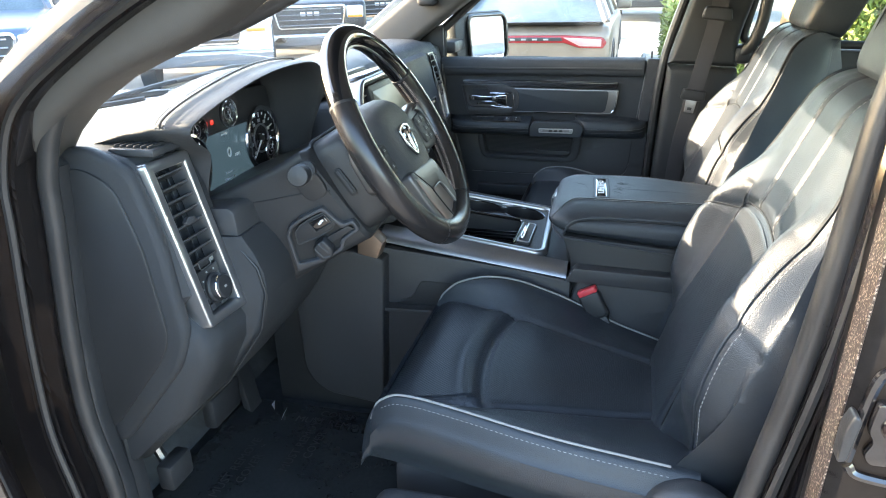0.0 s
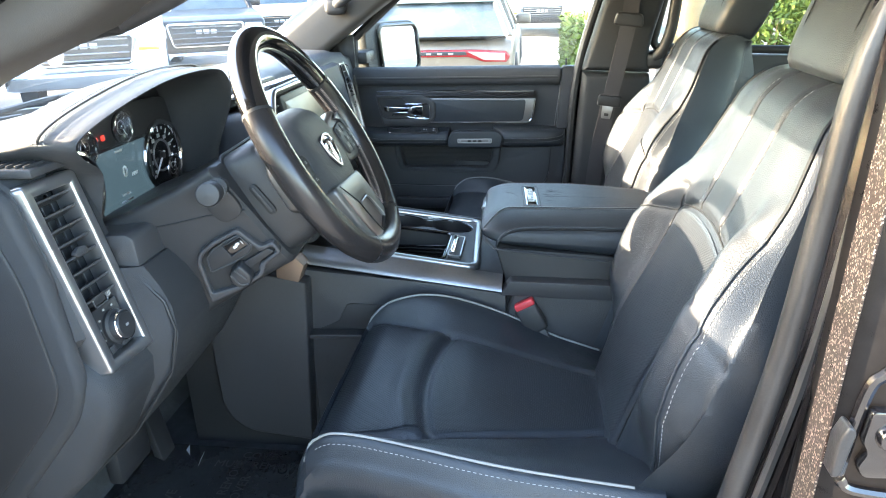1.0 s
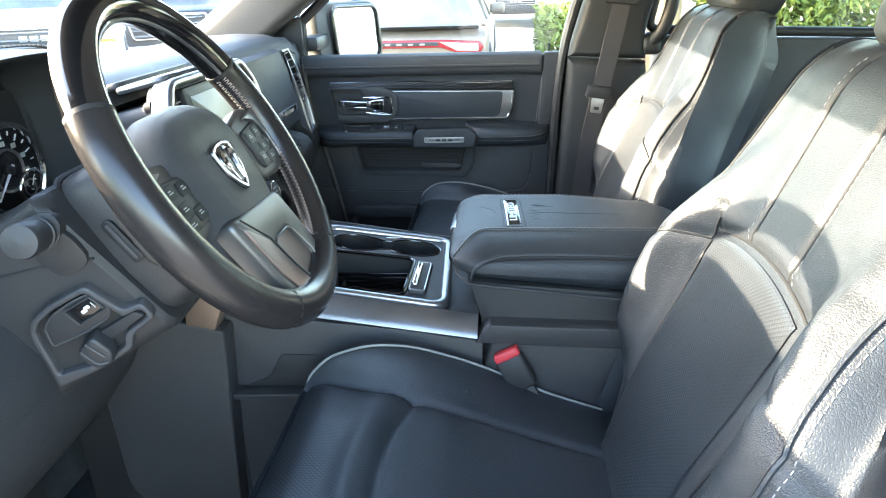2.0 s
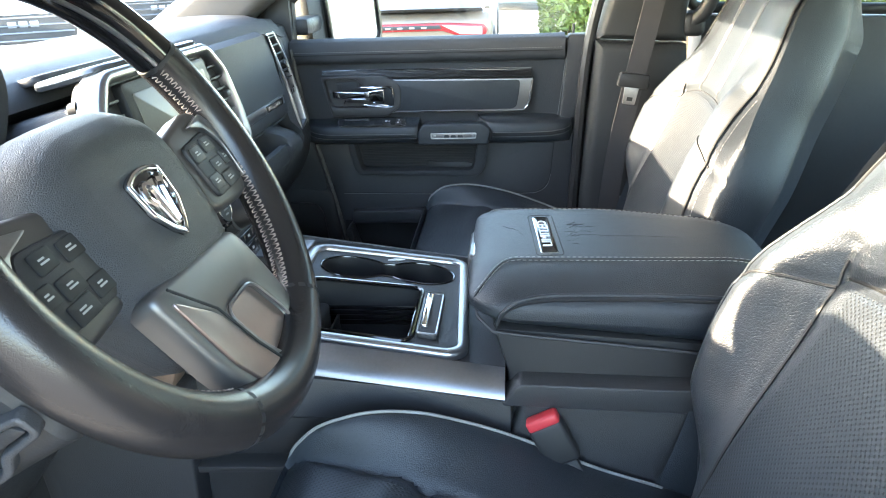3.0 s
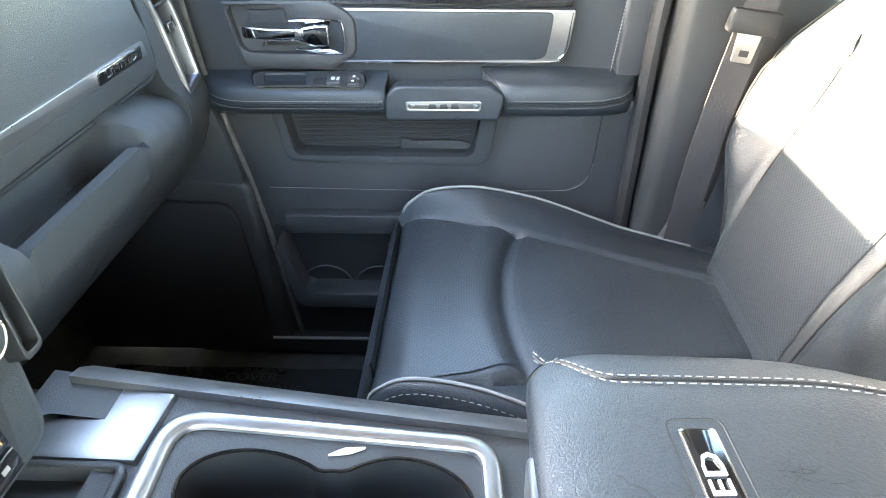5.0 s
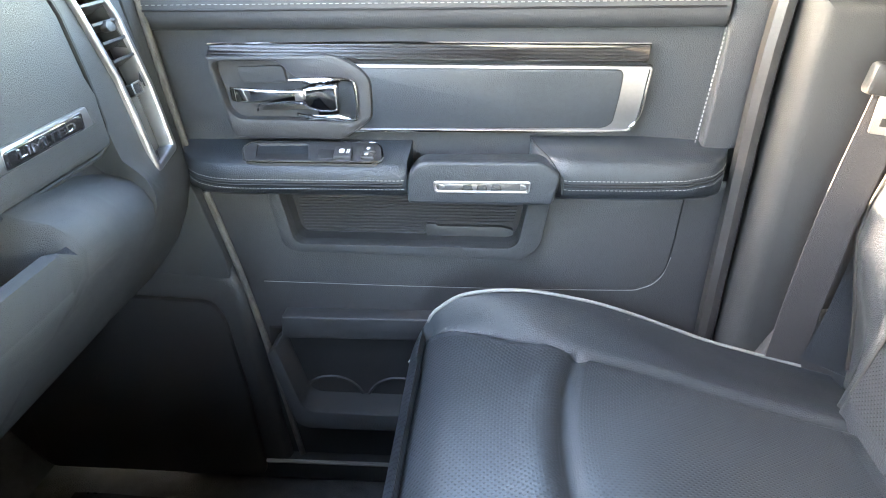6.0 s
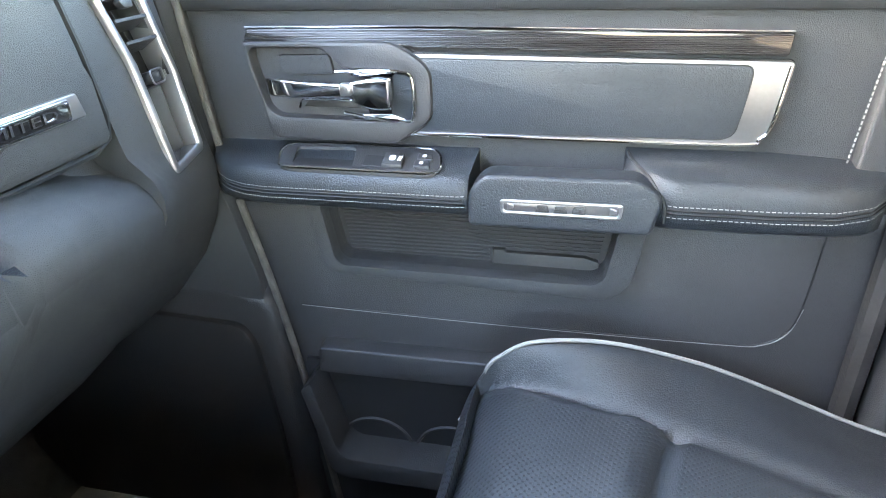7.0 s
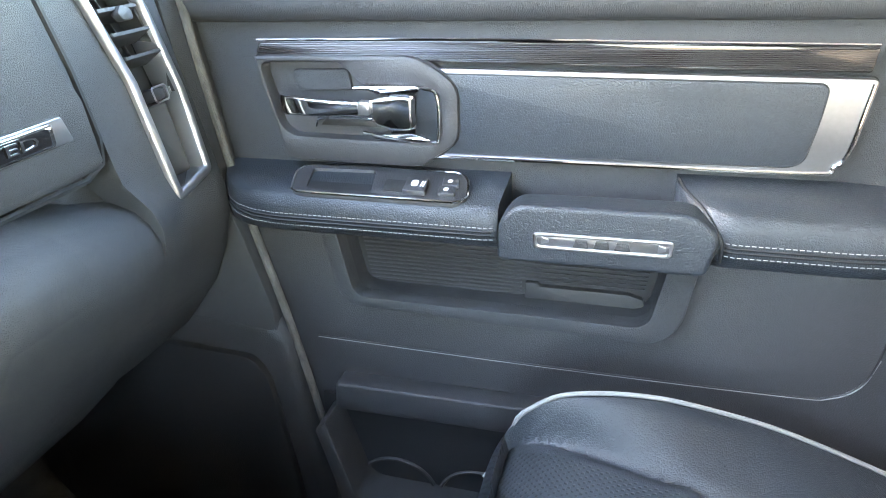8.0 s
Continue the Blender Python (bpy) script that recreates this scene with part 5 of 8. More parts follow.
root = rpoly([(-0.143, -0.014), (-0.108, -0.014), (-0.104, 0.020), (-0.116, 0.042), (-0.140, 0.038), (-0.147, 0.012)], 0.014, 5)
part("stalk_bezel", slab(root, "z", -0.004, 0.004, 0.002, m=PM), DARK, dash, "black bezel at the stalk's root")
part("panel_seam", tube([flank(c, b, 0.0003) for c, b in ((-0.222, 0.030), (-0.194, 0.020), (-0.156, 0.008), (-0.107, -0.012))], 0.0014, 6), SEAMSHADE, dash)
part("side_pod", slab(rpoly([(-0.24, 1.300), (-0.182, 1.304), (-0.172, 1.298), (-0.168, 1.236), (-0.24, 1.230)], 0.006), "y", -0.612, -0.535, 0.006), PLASTIC, dash)
# knee panel
# corner block that carries the vent, and the panel below it
part("vent_block", run_y([(-0.722, [(x - 0.012, z) for x, z in endp]), (-0.712, [(x - 0.004, z) for x, z in endp]), (-0.710, deep), (-0.634, deep), (-0.632, [(x - 0.004, z) for x, z in endp]), (-0.60, [(x - 0.006, z) for x, z in endp])]), SHADEDDASH, dash)
under = [(-0.30, 1.185), (-0.205, 1.178), (-0.186, 1.160), (-0.172, 1.135), (-0.176, 1.10), (-0.225, 1.010), (-0.320, 0.915), (-0.40, 0.90), (-0.42, 1.0)]
part("vent_underpanel", run_y([(-0.728, [(x - 0.015, z) for x, z in under]), (-0.715, under), (-0.68, under), (-0.615, under)]), SHADEDDASH, dash, angle=50)
knee = [(-0.30, 1.262), (-0.165, 1.262), (-0.148, 1.235), (-0.136, 1.205), (-0.134, 1.165), (-0.150, 1.11), (-0.221, 1.010), (-0.320, 0.915), (-0.40, 0.90), (-0.42, 1.0)]
kp = part("knee_panel", run_y([(-0.620, [(x - 0.012, z) for x, z in knee]), (-0.612, knee), (-0.52, knee), (-0.30, [(x - 0.02 * sm(-0.3, -0.15, x), z) for x, z in knee]), (-0.222, [(x - 0.045 * sm(-0.3, -0.15, x), z) for x, z in knee])]), SHADEDDASH, dash, angle=50)
part("panel_seam", tube([(-0.168, -0.618, 1.245), (-0.142, -0.618, 1.215), (-0.1335, -0.618, 1.175), (-0.148, -0.620, 1.112), (-0.219, -0.622, 1.011), (-0.318, -0.628, 0.915)], 0.0022, 6), SEAMSHADE, kp)
# pedal switch and brake release plate
bk = thing("switch_plate", (-0.12, -0.50, 1.22), "black switch plate with pedal switch and release handle", "switch plate")


def bp_(nm, b, mt, par=None, lab="", angle=38):
    b.transform(PM @ Matrix.Translation((0, 0, 0.006)))
    return part(nm, b, mt, par or bk, lab, angle)


def up(pts):
    return [(c, b * 1.031) for c, b in pts]


plate_o = rpoly(up([(-0.241, -0.100), (-0.214, -0.040), (-0.199, -0.027), (-0.171, -0.0235), (-0.130, -0.0255), (-0.125, -0.052), (-0.122, -0.064), (-0.103, -0.066), (-0.104, -0.086), (-0.136, -0.090), (-0.148, -0.102), (-0.185, -0.105)]), 0.006, 3)
plate_i = rpoly(up([(-0.229, -0.088), (-0.207, -0.041), (-0.196, -0.033), (-0.171, -0.0295), (-0.136, -0.031), (-0.131, -0.054), (-0.128, -0.070), (-0.109, -0.071), (-0.109, -0.081), (-0.142, -0.085), (-0.152, -0.096), (-0.185, -0.099)]), 0.004, 3)
bp_("plate", pierced(plate_o, plate_i, AX["z"], 0.004, -0.007, 0.0022, deep=-0.006), PLASTIC, None, "charcoal plate surround", 60)
# Shallow floor painted near-black in place of a deeper well's shade.
bp_("plate_well", slab(plate_i, "z", -0.007, -0.0045), SEAMSHADE)
deck = rpoly(up([(-0.206, -0.060), (-0.196, -0.040), (-0.180, -0.0335), (-0.155, -0.032), (-0.136, -0.0335), (-0.131, -0.056), (-0.140, -0.063), (-0.169, -0.064)]), 0.004, 3)
dk = bp_("switch_deck", slab(deck, "z", -0.006, 0.002, 0.0015), SHROUD)
bp_("deck_rim", tube([(x, y, 0.0022) for x, y in deck], 0.0011, 6, True), PLASTIC, dk)
frame_ring = up([(-0.166, -0.0345), (-0.133, -0.0345), (-0.1315, -0.0535), (-0.166, -0.0555)])
sw = bp_("pedal_switch", slab(rpoly(frame_ring, 0.002), "z", 0.0015, 0.0042, 0.001), GLOSSBLACK)
bp_("switch_frame", band(frame_ring, 0.003, 0.0020, "z", 0.001, 0.0062, 0.0008), SHROUD, sw)
for k in range(2):
    bp_("switch_mark", slab(rect(-0.1530 + k * 0.005, -0.0482 + k * 0.002, -0.1470 + k * 0.005, -0.0448 + k * 0.002, 0.001), "z", 0.0042, 0.0047), WHITE, sw)
bp_("switch_mark", box(-0.1385, -0.1375, -0.049, -0.042, 0.0042, 0.0047, 0), PRINT, sw)
hd = bp_("release_handle", slab(rpoly(up([(-0.183, -0.071), (-0.160, -0.067), (-0.158, -0.090), (-0.168, -0.101), (-0.184, -0.098), (-0.189, -0.084)]), 0.005, 3), "z", -0.004, 0.015, 0.005, 3), SHROUD)
bp_("grip_rib", tube(cat([(-0.180, -0.075, 0.0150), (-0.178, -0.094, 0.0152), (-0.168, -0.099, 0.0150)], 4), 0.0016, 6), PLASTIC, hd)
bp_("grip_rib", tube([(-0.170, -0.071, 0.0150), (-0.166, -0.092, 0.0152)], 0.0016, 6), PLASTIC, hd)
bp_("handle_stem", slab(rpoly(up([(-0.160, -0.072), (-0.118, -0.0715), (-0.113, -0.080), (-0.158, -0.084)]), 0.002), "z", -0.010, 0.0005, 0.001), SHROUD, hd)
# dash end cap on the open side
cap = [(-0.44, 1.40), (-0.294, 1.422), (-0.232, 1.392), (-0.206, 1.295), (-0.192, 1.153), (-0.212, 1.104), (-0.338, 0.953), (-0.46, 0.96)]
part("end_cap_rim", slab(rpoly(cap, 0.02), "y", -0.738, -0.715, 0.010, 3), SHADEDDASH, dash)
# Cap darkened too: shade of the open side is in its colour.
part("end_cap", slab(rpoly([(-0.43, 1.372), (-0.300, 1.395), (-0.258, 1.372), (-0.232, 1.290), (-0.218, 1.155), (-0.236, 1.118), (-0.345, 0.985), (-0.43, 0.985)], 0.018), "y", -0.7425, -0.7365, 0.003), DARK, dash)
# corner demister vent on top of the pad
dv = thing("demister_vent", (-0.26, -0.672, 1.40), "small slotted demister vent on the dash corner", "air vent")
part("frame", box(-0.285, -0.215, -0.705, -0.64, 1.402, 1.412, 0.003, m=None), PLASTIC, dv)
for i in range(6):
    part("slat", box(-0.280 + i * 0.0105, -0.2765 + i * 0.0105, -0.699, -0.646, 1.411, 1.4155, 0.0008), DARK, dv)

# ---- centre stack ----
cs = thing("center_stack", (-0.12, -0.04, 1.13), "centre dash stack with touch screen, vents and climate knobs", "dashboard panel")
tilt = math.degrees(math.atan(0.065 / 0.28))
CM = Matrix.Translation((-0.108, -0.040, 1.275)) @ pose(0, 0, 0, 0, -tilt, 0)


def cp(nm, b, mt, par=None, lab="", angle=38):
    b.transform(CM)
    return part(nm, b, mt, par or cs, lab, angle)


cp("carcass", slab(rpoly([(-0.130, -0.150), (0.130, -0.150), (0.166, 0.0), (0.160, 0.125), (-0.160, 0.125), (-0.166, 0.0)], 0.02), "x", -0.14, -0.012, 0.008), SOFT)
sraw = [(-0.173, 0.012), (-0.160, -0.007), (-0.128, -0.018), (0.128, -0.018), (0.160, -0.007), (0.173, 0.012), (0.175, 0.050), (0.166, 0.112), (0.132, 0.151), (-0.132, 0.151), (-0.166, 0.112), (-0.175, 0.050)]
outl = rpoly(inset(sraw, 0.004), 0.018, 5)
cp("silver_surround", band(sraw, 0.02, 0.0145, "x", -0.02, 0.0085, 0.0045), SILVER, None, "satin silver surround")
cp("surround_fill", slab(outl, "x", -0.03, -0.006, 0.0), DARK)
CAPGREY = mat("glossy_grey_trim", (0.10, 0.105, 0.11), 0.14, metal=0.3, vary=0.1, coat=0.5)
cp("silver_top", slab(rpoly([(0.004, -0.128), (0.004, 0.128), (-0.085, 0.120), (-0.085, -0.120)], [0.03, 0.03, 0.01, 0.01], 5), "z", 0.146, 0.158, 0.006, 3), CAPGREY, None, "glossy grey cap over the screen")
cp("cubby_lid", slab(rpoly([(-0.14, -0.10), (-0.075, -0.115), (-0.075, 0.115), (-0.14, 0.10)], 0.02), "z", 0.155, 0.165, 0.003), PLASTIC)
bz = cp("screen_bezel", slab(rect(-0.108, -0.005, 0.108, 0.134, 0.008), "x", -0.012, 0.006, 0.004), DARK)
# Tan base colour paints the bright reflection lying on the dark glass.
TOUCH = mat("tan_reflection_screen", (0.085, 0.076, 0.064), 0.34, vary=0.3, vscale=14, rvary=0.1, spec=0.6)
ts = cp("touch_screen", slab(rect(-0.094, 0.002, 0.094, 0.120, 0.003), "x", 0.005, 0.0068, 0.0005), TOUCH, bz, "glossy touch screen with a tan reflection in its colour")
ICON = mat("grey_icon", (0.12, 0.115, 0.11), 0.3)
for i in range(7):
    y = -0.078 + i * 0.026
    cp("screen_icon", tube([(0.0069, y + math.cos(t) * 0.0055, 0.018 + math.sin(t) * 0.0055) for t in [2 * math.pi * k / 16 for k in range(16)]], 0.0007, 4, True), ICON, ts)
    cp("screen_icon", slab(rect(y - 0.0025, 0.0155, y + 0.0025, 0.0205, 0.001), "x", 0.0068, 0.0071), ICON, ts)
    cp("screen_icon", slab(rect(y - 0.006, 0.0075, y + 0.006, 0.0090), "x", 0.0068, 0.0071), ICON, ts)
for s in (-1, 1):
    a, c = sorted((s * 0.113, s * 0.158))
    # The shade deep inside the vent is painted by this near-black back.
    av = cp("vent_box", slab(rect(a, 0.004, c, 0.130, 0.010), "x", -0.030, -0.0205, 0.0), SEAMSHADE)
    for i in range(6):
        z = 0.036 + i * 0.0160
        cp("louvre", slab([(-0.018, z - 0.005), (-0.016, z - 0.006), (0.002, z + 0.001), (0.002, z + 0.0035), (-0.002, z + 0.0035)], "y", a + 0.002, c - 0.002, 0.0006), DARK, av)
    cp("slider_tab", box(0.002, 0.012, (a + c) / 2 - 0.007, (a + c) / 2 + 0.007, 0.072, 0.082, 0.003), PLASTIC, av)
    cp("thumb_wheel", box(-0.004, 0.006, (a + c) / 2 - 0.006, (a + c) / 2 + 0.006, 0.010, 0.026, 0.003), CHROME, av)
DIM = mat("grey_print", (0.28, 0.28, 0.28), 0.5)
panel = cp("control_panel", slab(rpoly([(-0.090, -0.136), (0.090, -0.136), (0.126, -0.022), (-0.126, -0.022)], 0.010), "x", -0.014, 0.000, 0.004), DARK)
for y, z, r in ((0.094, -0.046, 0.0185), (-0.031, -0.045, 0.0190), (0.038, -0.070, 0.0220)):
    cp("knob_skirt", lathe([(r * 1.12, 0.0), (r * 1.12, 0.003), (r * 1.0, 0.005), (0, 0.005)], (0.0, y, z), (1, 0, 0), 28), PLASTIC, panel)
    kb = cp("climate_knob", lathe([(r, 0.0), (r * 0.98, 0.010), (r * 0.92, 0.012), (r * 0.90, 0.022), (r * 0.82, 0.025), (0.0, 0.0245)], (0.0, y, z), (1, 0, 0), 28), DARK, panel)
    cp("knob_ring", tube([(0.0242, y + math.cos(t) * r * 0.82, z + math.sin(t) * r * 0.82) for t in [2 * math.pi * i / 28 for i in range(28)]], 0.0013, 6, True), CHROME, kb)
    for k in range(3):
        cp("knob_mark", box(0.0246, 0.0252, y - r * (0.40 - 0.1 * k), y + r * (0.40 - 0.1 * k), z + r * (0.30 - 0.32 * k), z + r * (0.40 - 0.32 * k), 0), DIM, kb)
# frame of the temperature buttons round the middle knob
tray_o = [(-0.030, -0.094), (0.094, -0.094), (0.103, -0.062), (-0.036, -0.062)]
cp("button_frame", band(tray_o, 0.006, 0.0016, "x", -0.001, 0.0035, 0.0008), BRUSHED, panel)
LAMP = lit("amber_telltale", (1.0, 0.30, 0.06), 0.25)
for r, (z, n) in enumerate(((-0.107, 6), (-0.125, 6))):
    for i in range(n):
        w = 0.0138
        y = (i - 2.5) * 0.0285
        bt = cp("button", slab(rect(y - w, z - 0.0075, y + w, z + 0.0075, 0.0015), "x", -0.001, 0.004, 0.0012), GLOSSBLACK, panel)
        cp("mark", box(0.004, 0.0046, y - 0.003, y + 0.003, z - 0.001, z + 0.0022, 0), DIM, bt)
        if (r, i) in ((0, 5), (1, 0)):
            cp("lamp", box(0.004, 0.0047, y + 0.006, y + 0.008, z - 0.003, z - 0.0015, 0), LAMP, bt, "amber indicator lamp")
for y, z in ((0.016, -0.038), (0.060, -0.037), (0.078, -0.070), (0.078, -0.086), (0.004, -0.070), (-0.018, -0.072), (-0.012, -0.087)):
    bt = cp("button", slab(rect(y - 0.0085, z - 0.0062, y + 0.0085, z + 0.0062, 0.002), "x", -0.001, 0.005, 0.0015), GLOSSBLACK, panel)
    cp("mark", box(0.005, 0.0056, y - 0.003, y + 0.003, z - 0.0015, z + 0.0015, 0), DIM, bt)
hz = cp("hazard_switch", slab(rect(0.029, -0.048, 0.047, -0.033, 0.002), "x", -0.001, 0.005, 0.0015), GLOSSBLACK, panel)
cp("hazard_mark", band([(0.0325, -0.0455), (0.0435, -0.0455), (0.038, -0.0355)], 0.001, 0.0016, "x", 0.004, 0.0056, 0.0003), RED, hz, "red hazard triangle")
# pocket frames on the flanks below the surround
cp("flank_pocket", pierced(rpoly([(0.130, -0.092), (0.150, -0.092), (0.160, -0.012), (0.142, -0.012)], 0.006), rpoly([(0.134, -0.087), (0.148, -0.087), (0.156, -0.018), (0.145, -0.018)], 0.004), AX["x"], 0.002, -0.02, 0.0015, deep=-0.012), SHROUD)
cp("flank_slot", slab(rpoly([(0.134, -0.087), (0.148, -0.087), (0.156, -0.018), (0.145, -0.018)], 0.004), "x", -0.014, -0.010), SEAMSHADE)

# ---- centre console ----
con = thing("center_console", (0.08, 0.0, FLOOR), "dark centre console with silver trim, cup holders and open bin", "center console")


def ztop(x):
    return 1.071 + (0.21 - x) * 0.14


def tilted(b, dz=0.0):
    """Lays a body drawn at height 0 on the sloping console top."""
    for v in b.verts:
        v.co.z += ztop(v.co.x) + dz
    return b


for s in (-1, 1):
    y0, y1 = sorted((s * 0.150, s * 0.178))
    part("side_wall", slab([(-0.145, FLOOR), (0.285, FLOOR), (0.285, 1.040), (-0.11, 1.076), (-0.155, 1.08)], "y", y0, y1, 0.008), PLASTIC, con)
    part("pocket_ledge", slab(rpoly([(-0.105, 0.936), (0.045, 0.944), (0.045, 0.952), (-0.105, 0.946)], 0.002), "y", min(s * 0.176, s * 0.206), max(s * 0.176, s * 0.206), 0.003), PLASTIC, con)
    # Flat dark plate painted in for a shaded pocket recess.
    pk = part("side_pocket_shade", slab(rpoly([(-0.095, 0.945), (0.20, 0.93), (0.20, 1.005), (-0.03, 1.005), (-0.05, 0.965)], 0.01), "y", min(s * 0.176, s * 0.181), max(s * 0.176, s * 0.181), 0.002), DARK, con)
    # sloping brushed strip along the edge
    b = bmesh.new()
    P = []
    for i in range(21):
        x = -0.112 + 0.388 * i / 20
        z = ztop(x)
        P.append([(x, s * 0.152, z + 0.003), (x, s * 0.166, z - 0.001), (x, s * 0.183, z - 0.014), (x, s * 0.186, z - 0.024 + 0.004 * i / 20), (x, s * 0.178, z - 0.028), (x, s * 0.150, z - 0.020)])
    part("silver_strip", loft(P), BRUSHED, con, "brushed silver edge strip", angle=60)
# top plate with openings built round them
cups = [(0.047, 0.070), (0.150, 0.079)]


def cup_outline(grow=0.0):
    """Two round wells joined by a neck, as one outline."""
    (xa, ya), (xb, yb) = cups
    up, dn = [], []
    n = 56
    for i in range(n + 1):
        t = (1 - math.cos(math.pi * i / n)) / 2
        x = xa - 0.047 - grow + (xb - xa + 0.094 + 2 * grow) * t
        yc = ya + (yb - ya) * sm(xa, xb, x)
        h = [(0.034 + grow) * math.sqrt(max(0, 1 - ((x - c) / (0.047 + grow)) ** 2)) for c in (xa, xb)] + [(0.015 + grow) * sm(xa - 0.03, xa + 0.01, x) * sm(xb + 0.03, xb - 0.01, x)]
        k = max(h) + 0.012 * math.exp(-((x - (xa + xb) / 2) / 0.014) ** 2) * 0.4
        if max(h) > 0 or 0 < i < n:
            up.append((x, yc + k))
            dn.append((x, yc - k))
    return up + dn[::-1][1:-1]


bin_edge = rpoly([(-0.002, -0.119), (0.157, -0.119), (0.157, 0.030), (-0.002, 0.017)], 0.018, 5)
part("top_plate", holed(rpoly(inset([(-0.024, 0.126), (0.212, 0.136), (0.226, -0.137), (-0.016, -0.137)], 0.004), 0.026, 6), [bin_edge, cup_outline()], lambda x: ztop(x)), PLASTIC, con)
part("silver_frame", band([(-0.030, 0.132), (0.217, 0.142), (0.232, -0.143), (-0.022, -0.143)], [0.036, 0.03, 0.034, 0.034], 0.0145, "z", -0.012, 0.006, 0.0035, f=lambda a, b, c: (a, b, c + ztop(a))), SILVER, con, "satin silver frame")
part("console_deck", holed([(-0.13, 0.163), (0.276, 0.163), (0.276, -0.163), (-0.13, -0.163)], [rpoly(inset([(-0.030, 0.132), (0.217, 0.142), (0.232, -0.143), (-0.022, -0.143)], 0.004), [0.036, 0.03, 0.034, 0.034], 6), rect(-0.118, -0.136, -0.060, 0.120, 0.012)], lambda x: ztop(x) - 0.004), PLASTIC, con)
part("bin_rim", tube([(x, y, ztop(x)) for x, y in inset(bin_edge, -0.001)], 0.0035, 8, True), GLOSSBLACK, con)
binb = loft([[(x, y, ztop(x) - 0.002) for x, y in rpoly([(-0.004, -0.121), (0.159, -0.121), (0.159, 0.032), (-0.004, 0.019)], 0.016, 4)], [(x, y, 0.945) for x, y in rpoly([(0.000, -0.117), (0.155, -0.117), (0.155, 0.027), (0.000, 0.014)], 0.016, 4)], [(x, y, 0.925) for x, y in rect(0.008, -0.109, 0.147, 0.010, 0.012, 4)]], cap=False)
binb.faces.new([v for v in binb.verts if abs(v.co.z - 0.925) < 1e-6])
part("bin", binb, DARK, con, "deep open black bin")
part("bin_divider", box(0.030, 0.034, -0.116, 0.016, 0.93, 1.045, 0.002), PLASTIC, con)
part("bin_insert", box(0.002, 0.024, -0.104, 0.008, 0.93, 1.068, 0.008, 3), SOFT, con)
part("bin_step", box(0.120, 0.154, -0.10, -0.03, 0.93, 0.99, 0.004), PLASTIC, con)
for i in range(4):
    part("tambour_slat", box(0.004, 0.152, 0.012, 0.0155, 1.052 - i * 0.008, 1.058 - i * 0.008, 0.001), GLOSSBLACK, con)
for i in range(3):
    part("tambour_slat", box(0.150 + i * 0.003, 0.1525 + i * 0.003, -0.112, 0.014, 1.063 + i * 0.004, 1.070 + i * 0.004, 0.0008), GLOSSBLACK, con)
wells = loft([[(x, y, ztop(x) - 0.0005) for x, y in cup_outline()], [(x, y, ztop(x) - 0.018) for x, y in cup_outline(-0.0008)], [(x, y, 1.004) for x, y in cup_outline(-0.003)]], cap=False)
wells.faces.new([v for v in wells.verts if abs(v.co.z - 1.004) < 1e-6])
part("cup_well", wells, DARK, con, "black twin cup holder well", angle=60)
part("cup_rim", tube([(x, y, ztop(x) + 0.0002) for x, y in cup_outline(0.0012)], 0.0016, 6, True), GLOSSBLACK, con)
for cx, cy, d in ((cups[0][0], cups[0][1], 1), (cups[1][0], cups[1][1], -1)):
    part("cup_finger", lathe([(0.0, -0.001), (0.010, 0.0), (0.013, 0.006), (0.013, 0.03), (0.010, 0.036), (0.0, 0.038)], (cx + d * 0.042, cy - 0.002, 1.022), (0, 0, 1), 16), PLASTIC, con)
hn = part("bin_handle", tilted(slab(rect(0.163, -0.107, 0.191, 0.010, 0.006), "z", -0.002, 0.006, 0.002)), PLASTIC, con)
part("handle_pull", tilted(slab(rect(0.168, -0.094, 0.177, -0.004, 0.003), "z", 0.005, 0.013, 0.003)), CHROME, hn)
part("handle_frame", tube([(x, y, ztop(x) + 0.006) for x, y in rect(0.164, -0.105, 0.189, 0.008, 0.006)], 0.0018, 6, True), SILVER, hn)
# scrap of paper by the cups, tray in front
single("paper_scrap", tilted(slab(rpoly([(0.092, 0.107), (0.108, 0.111), (0.120, 0.119), (0.104, 0.116)], 0.003), "z", 0.0005, 0.0022)), WHITE, "small torn scrap of white paper on the console", "paper")
part("tray", slab(rect(-0.155, -0.132, -0.024, 0.080, 0.012), "z", 1.080, 1.093, 0.002), DARK, con)
part("tray_rim", band([(-0.150, -0.139), (-0.030, -0.139), (-0.036, 0.082), (-0.150, 0.082)], 0.012, 0.007, "z", 1.085, 1.1075, 0.002), PLASTIC, con)
part("tray_lip", slab([(-0.13, 0.085), (-0.034, 0.083), (-0.030, 0.150), (-0.13, 0.163)], "z", 1.085, 1.1065, 0.004), BRUSHED, con, "satin silver tray lip")
part("tray_lip", slab([(-0.13, -0.165), (-0.018, -0.150), (-0.026, -0.141), (-0.13, -0.141)], "z", 1.085, 1.106, 0.004), SILVER, con, "satin silver tray lip")
# Silver strip's end, with warm sunlight mixed into its base colour.
SUNTRIM = mat("sunlit_silver_trim", (0.26, 0.185, 0.14), 0.35, metal=0.5, vary=0.06)
part("knee_trim", slab([(-0.155, 1.070), (-0.112, 1.062), (-0.098, 1.098), (-0.15, 1.15)], "y", -0.214, -0.178, 0.002), SUNTRIM, con, "silver trim end at the console knee, coloured tan as if sunlit")
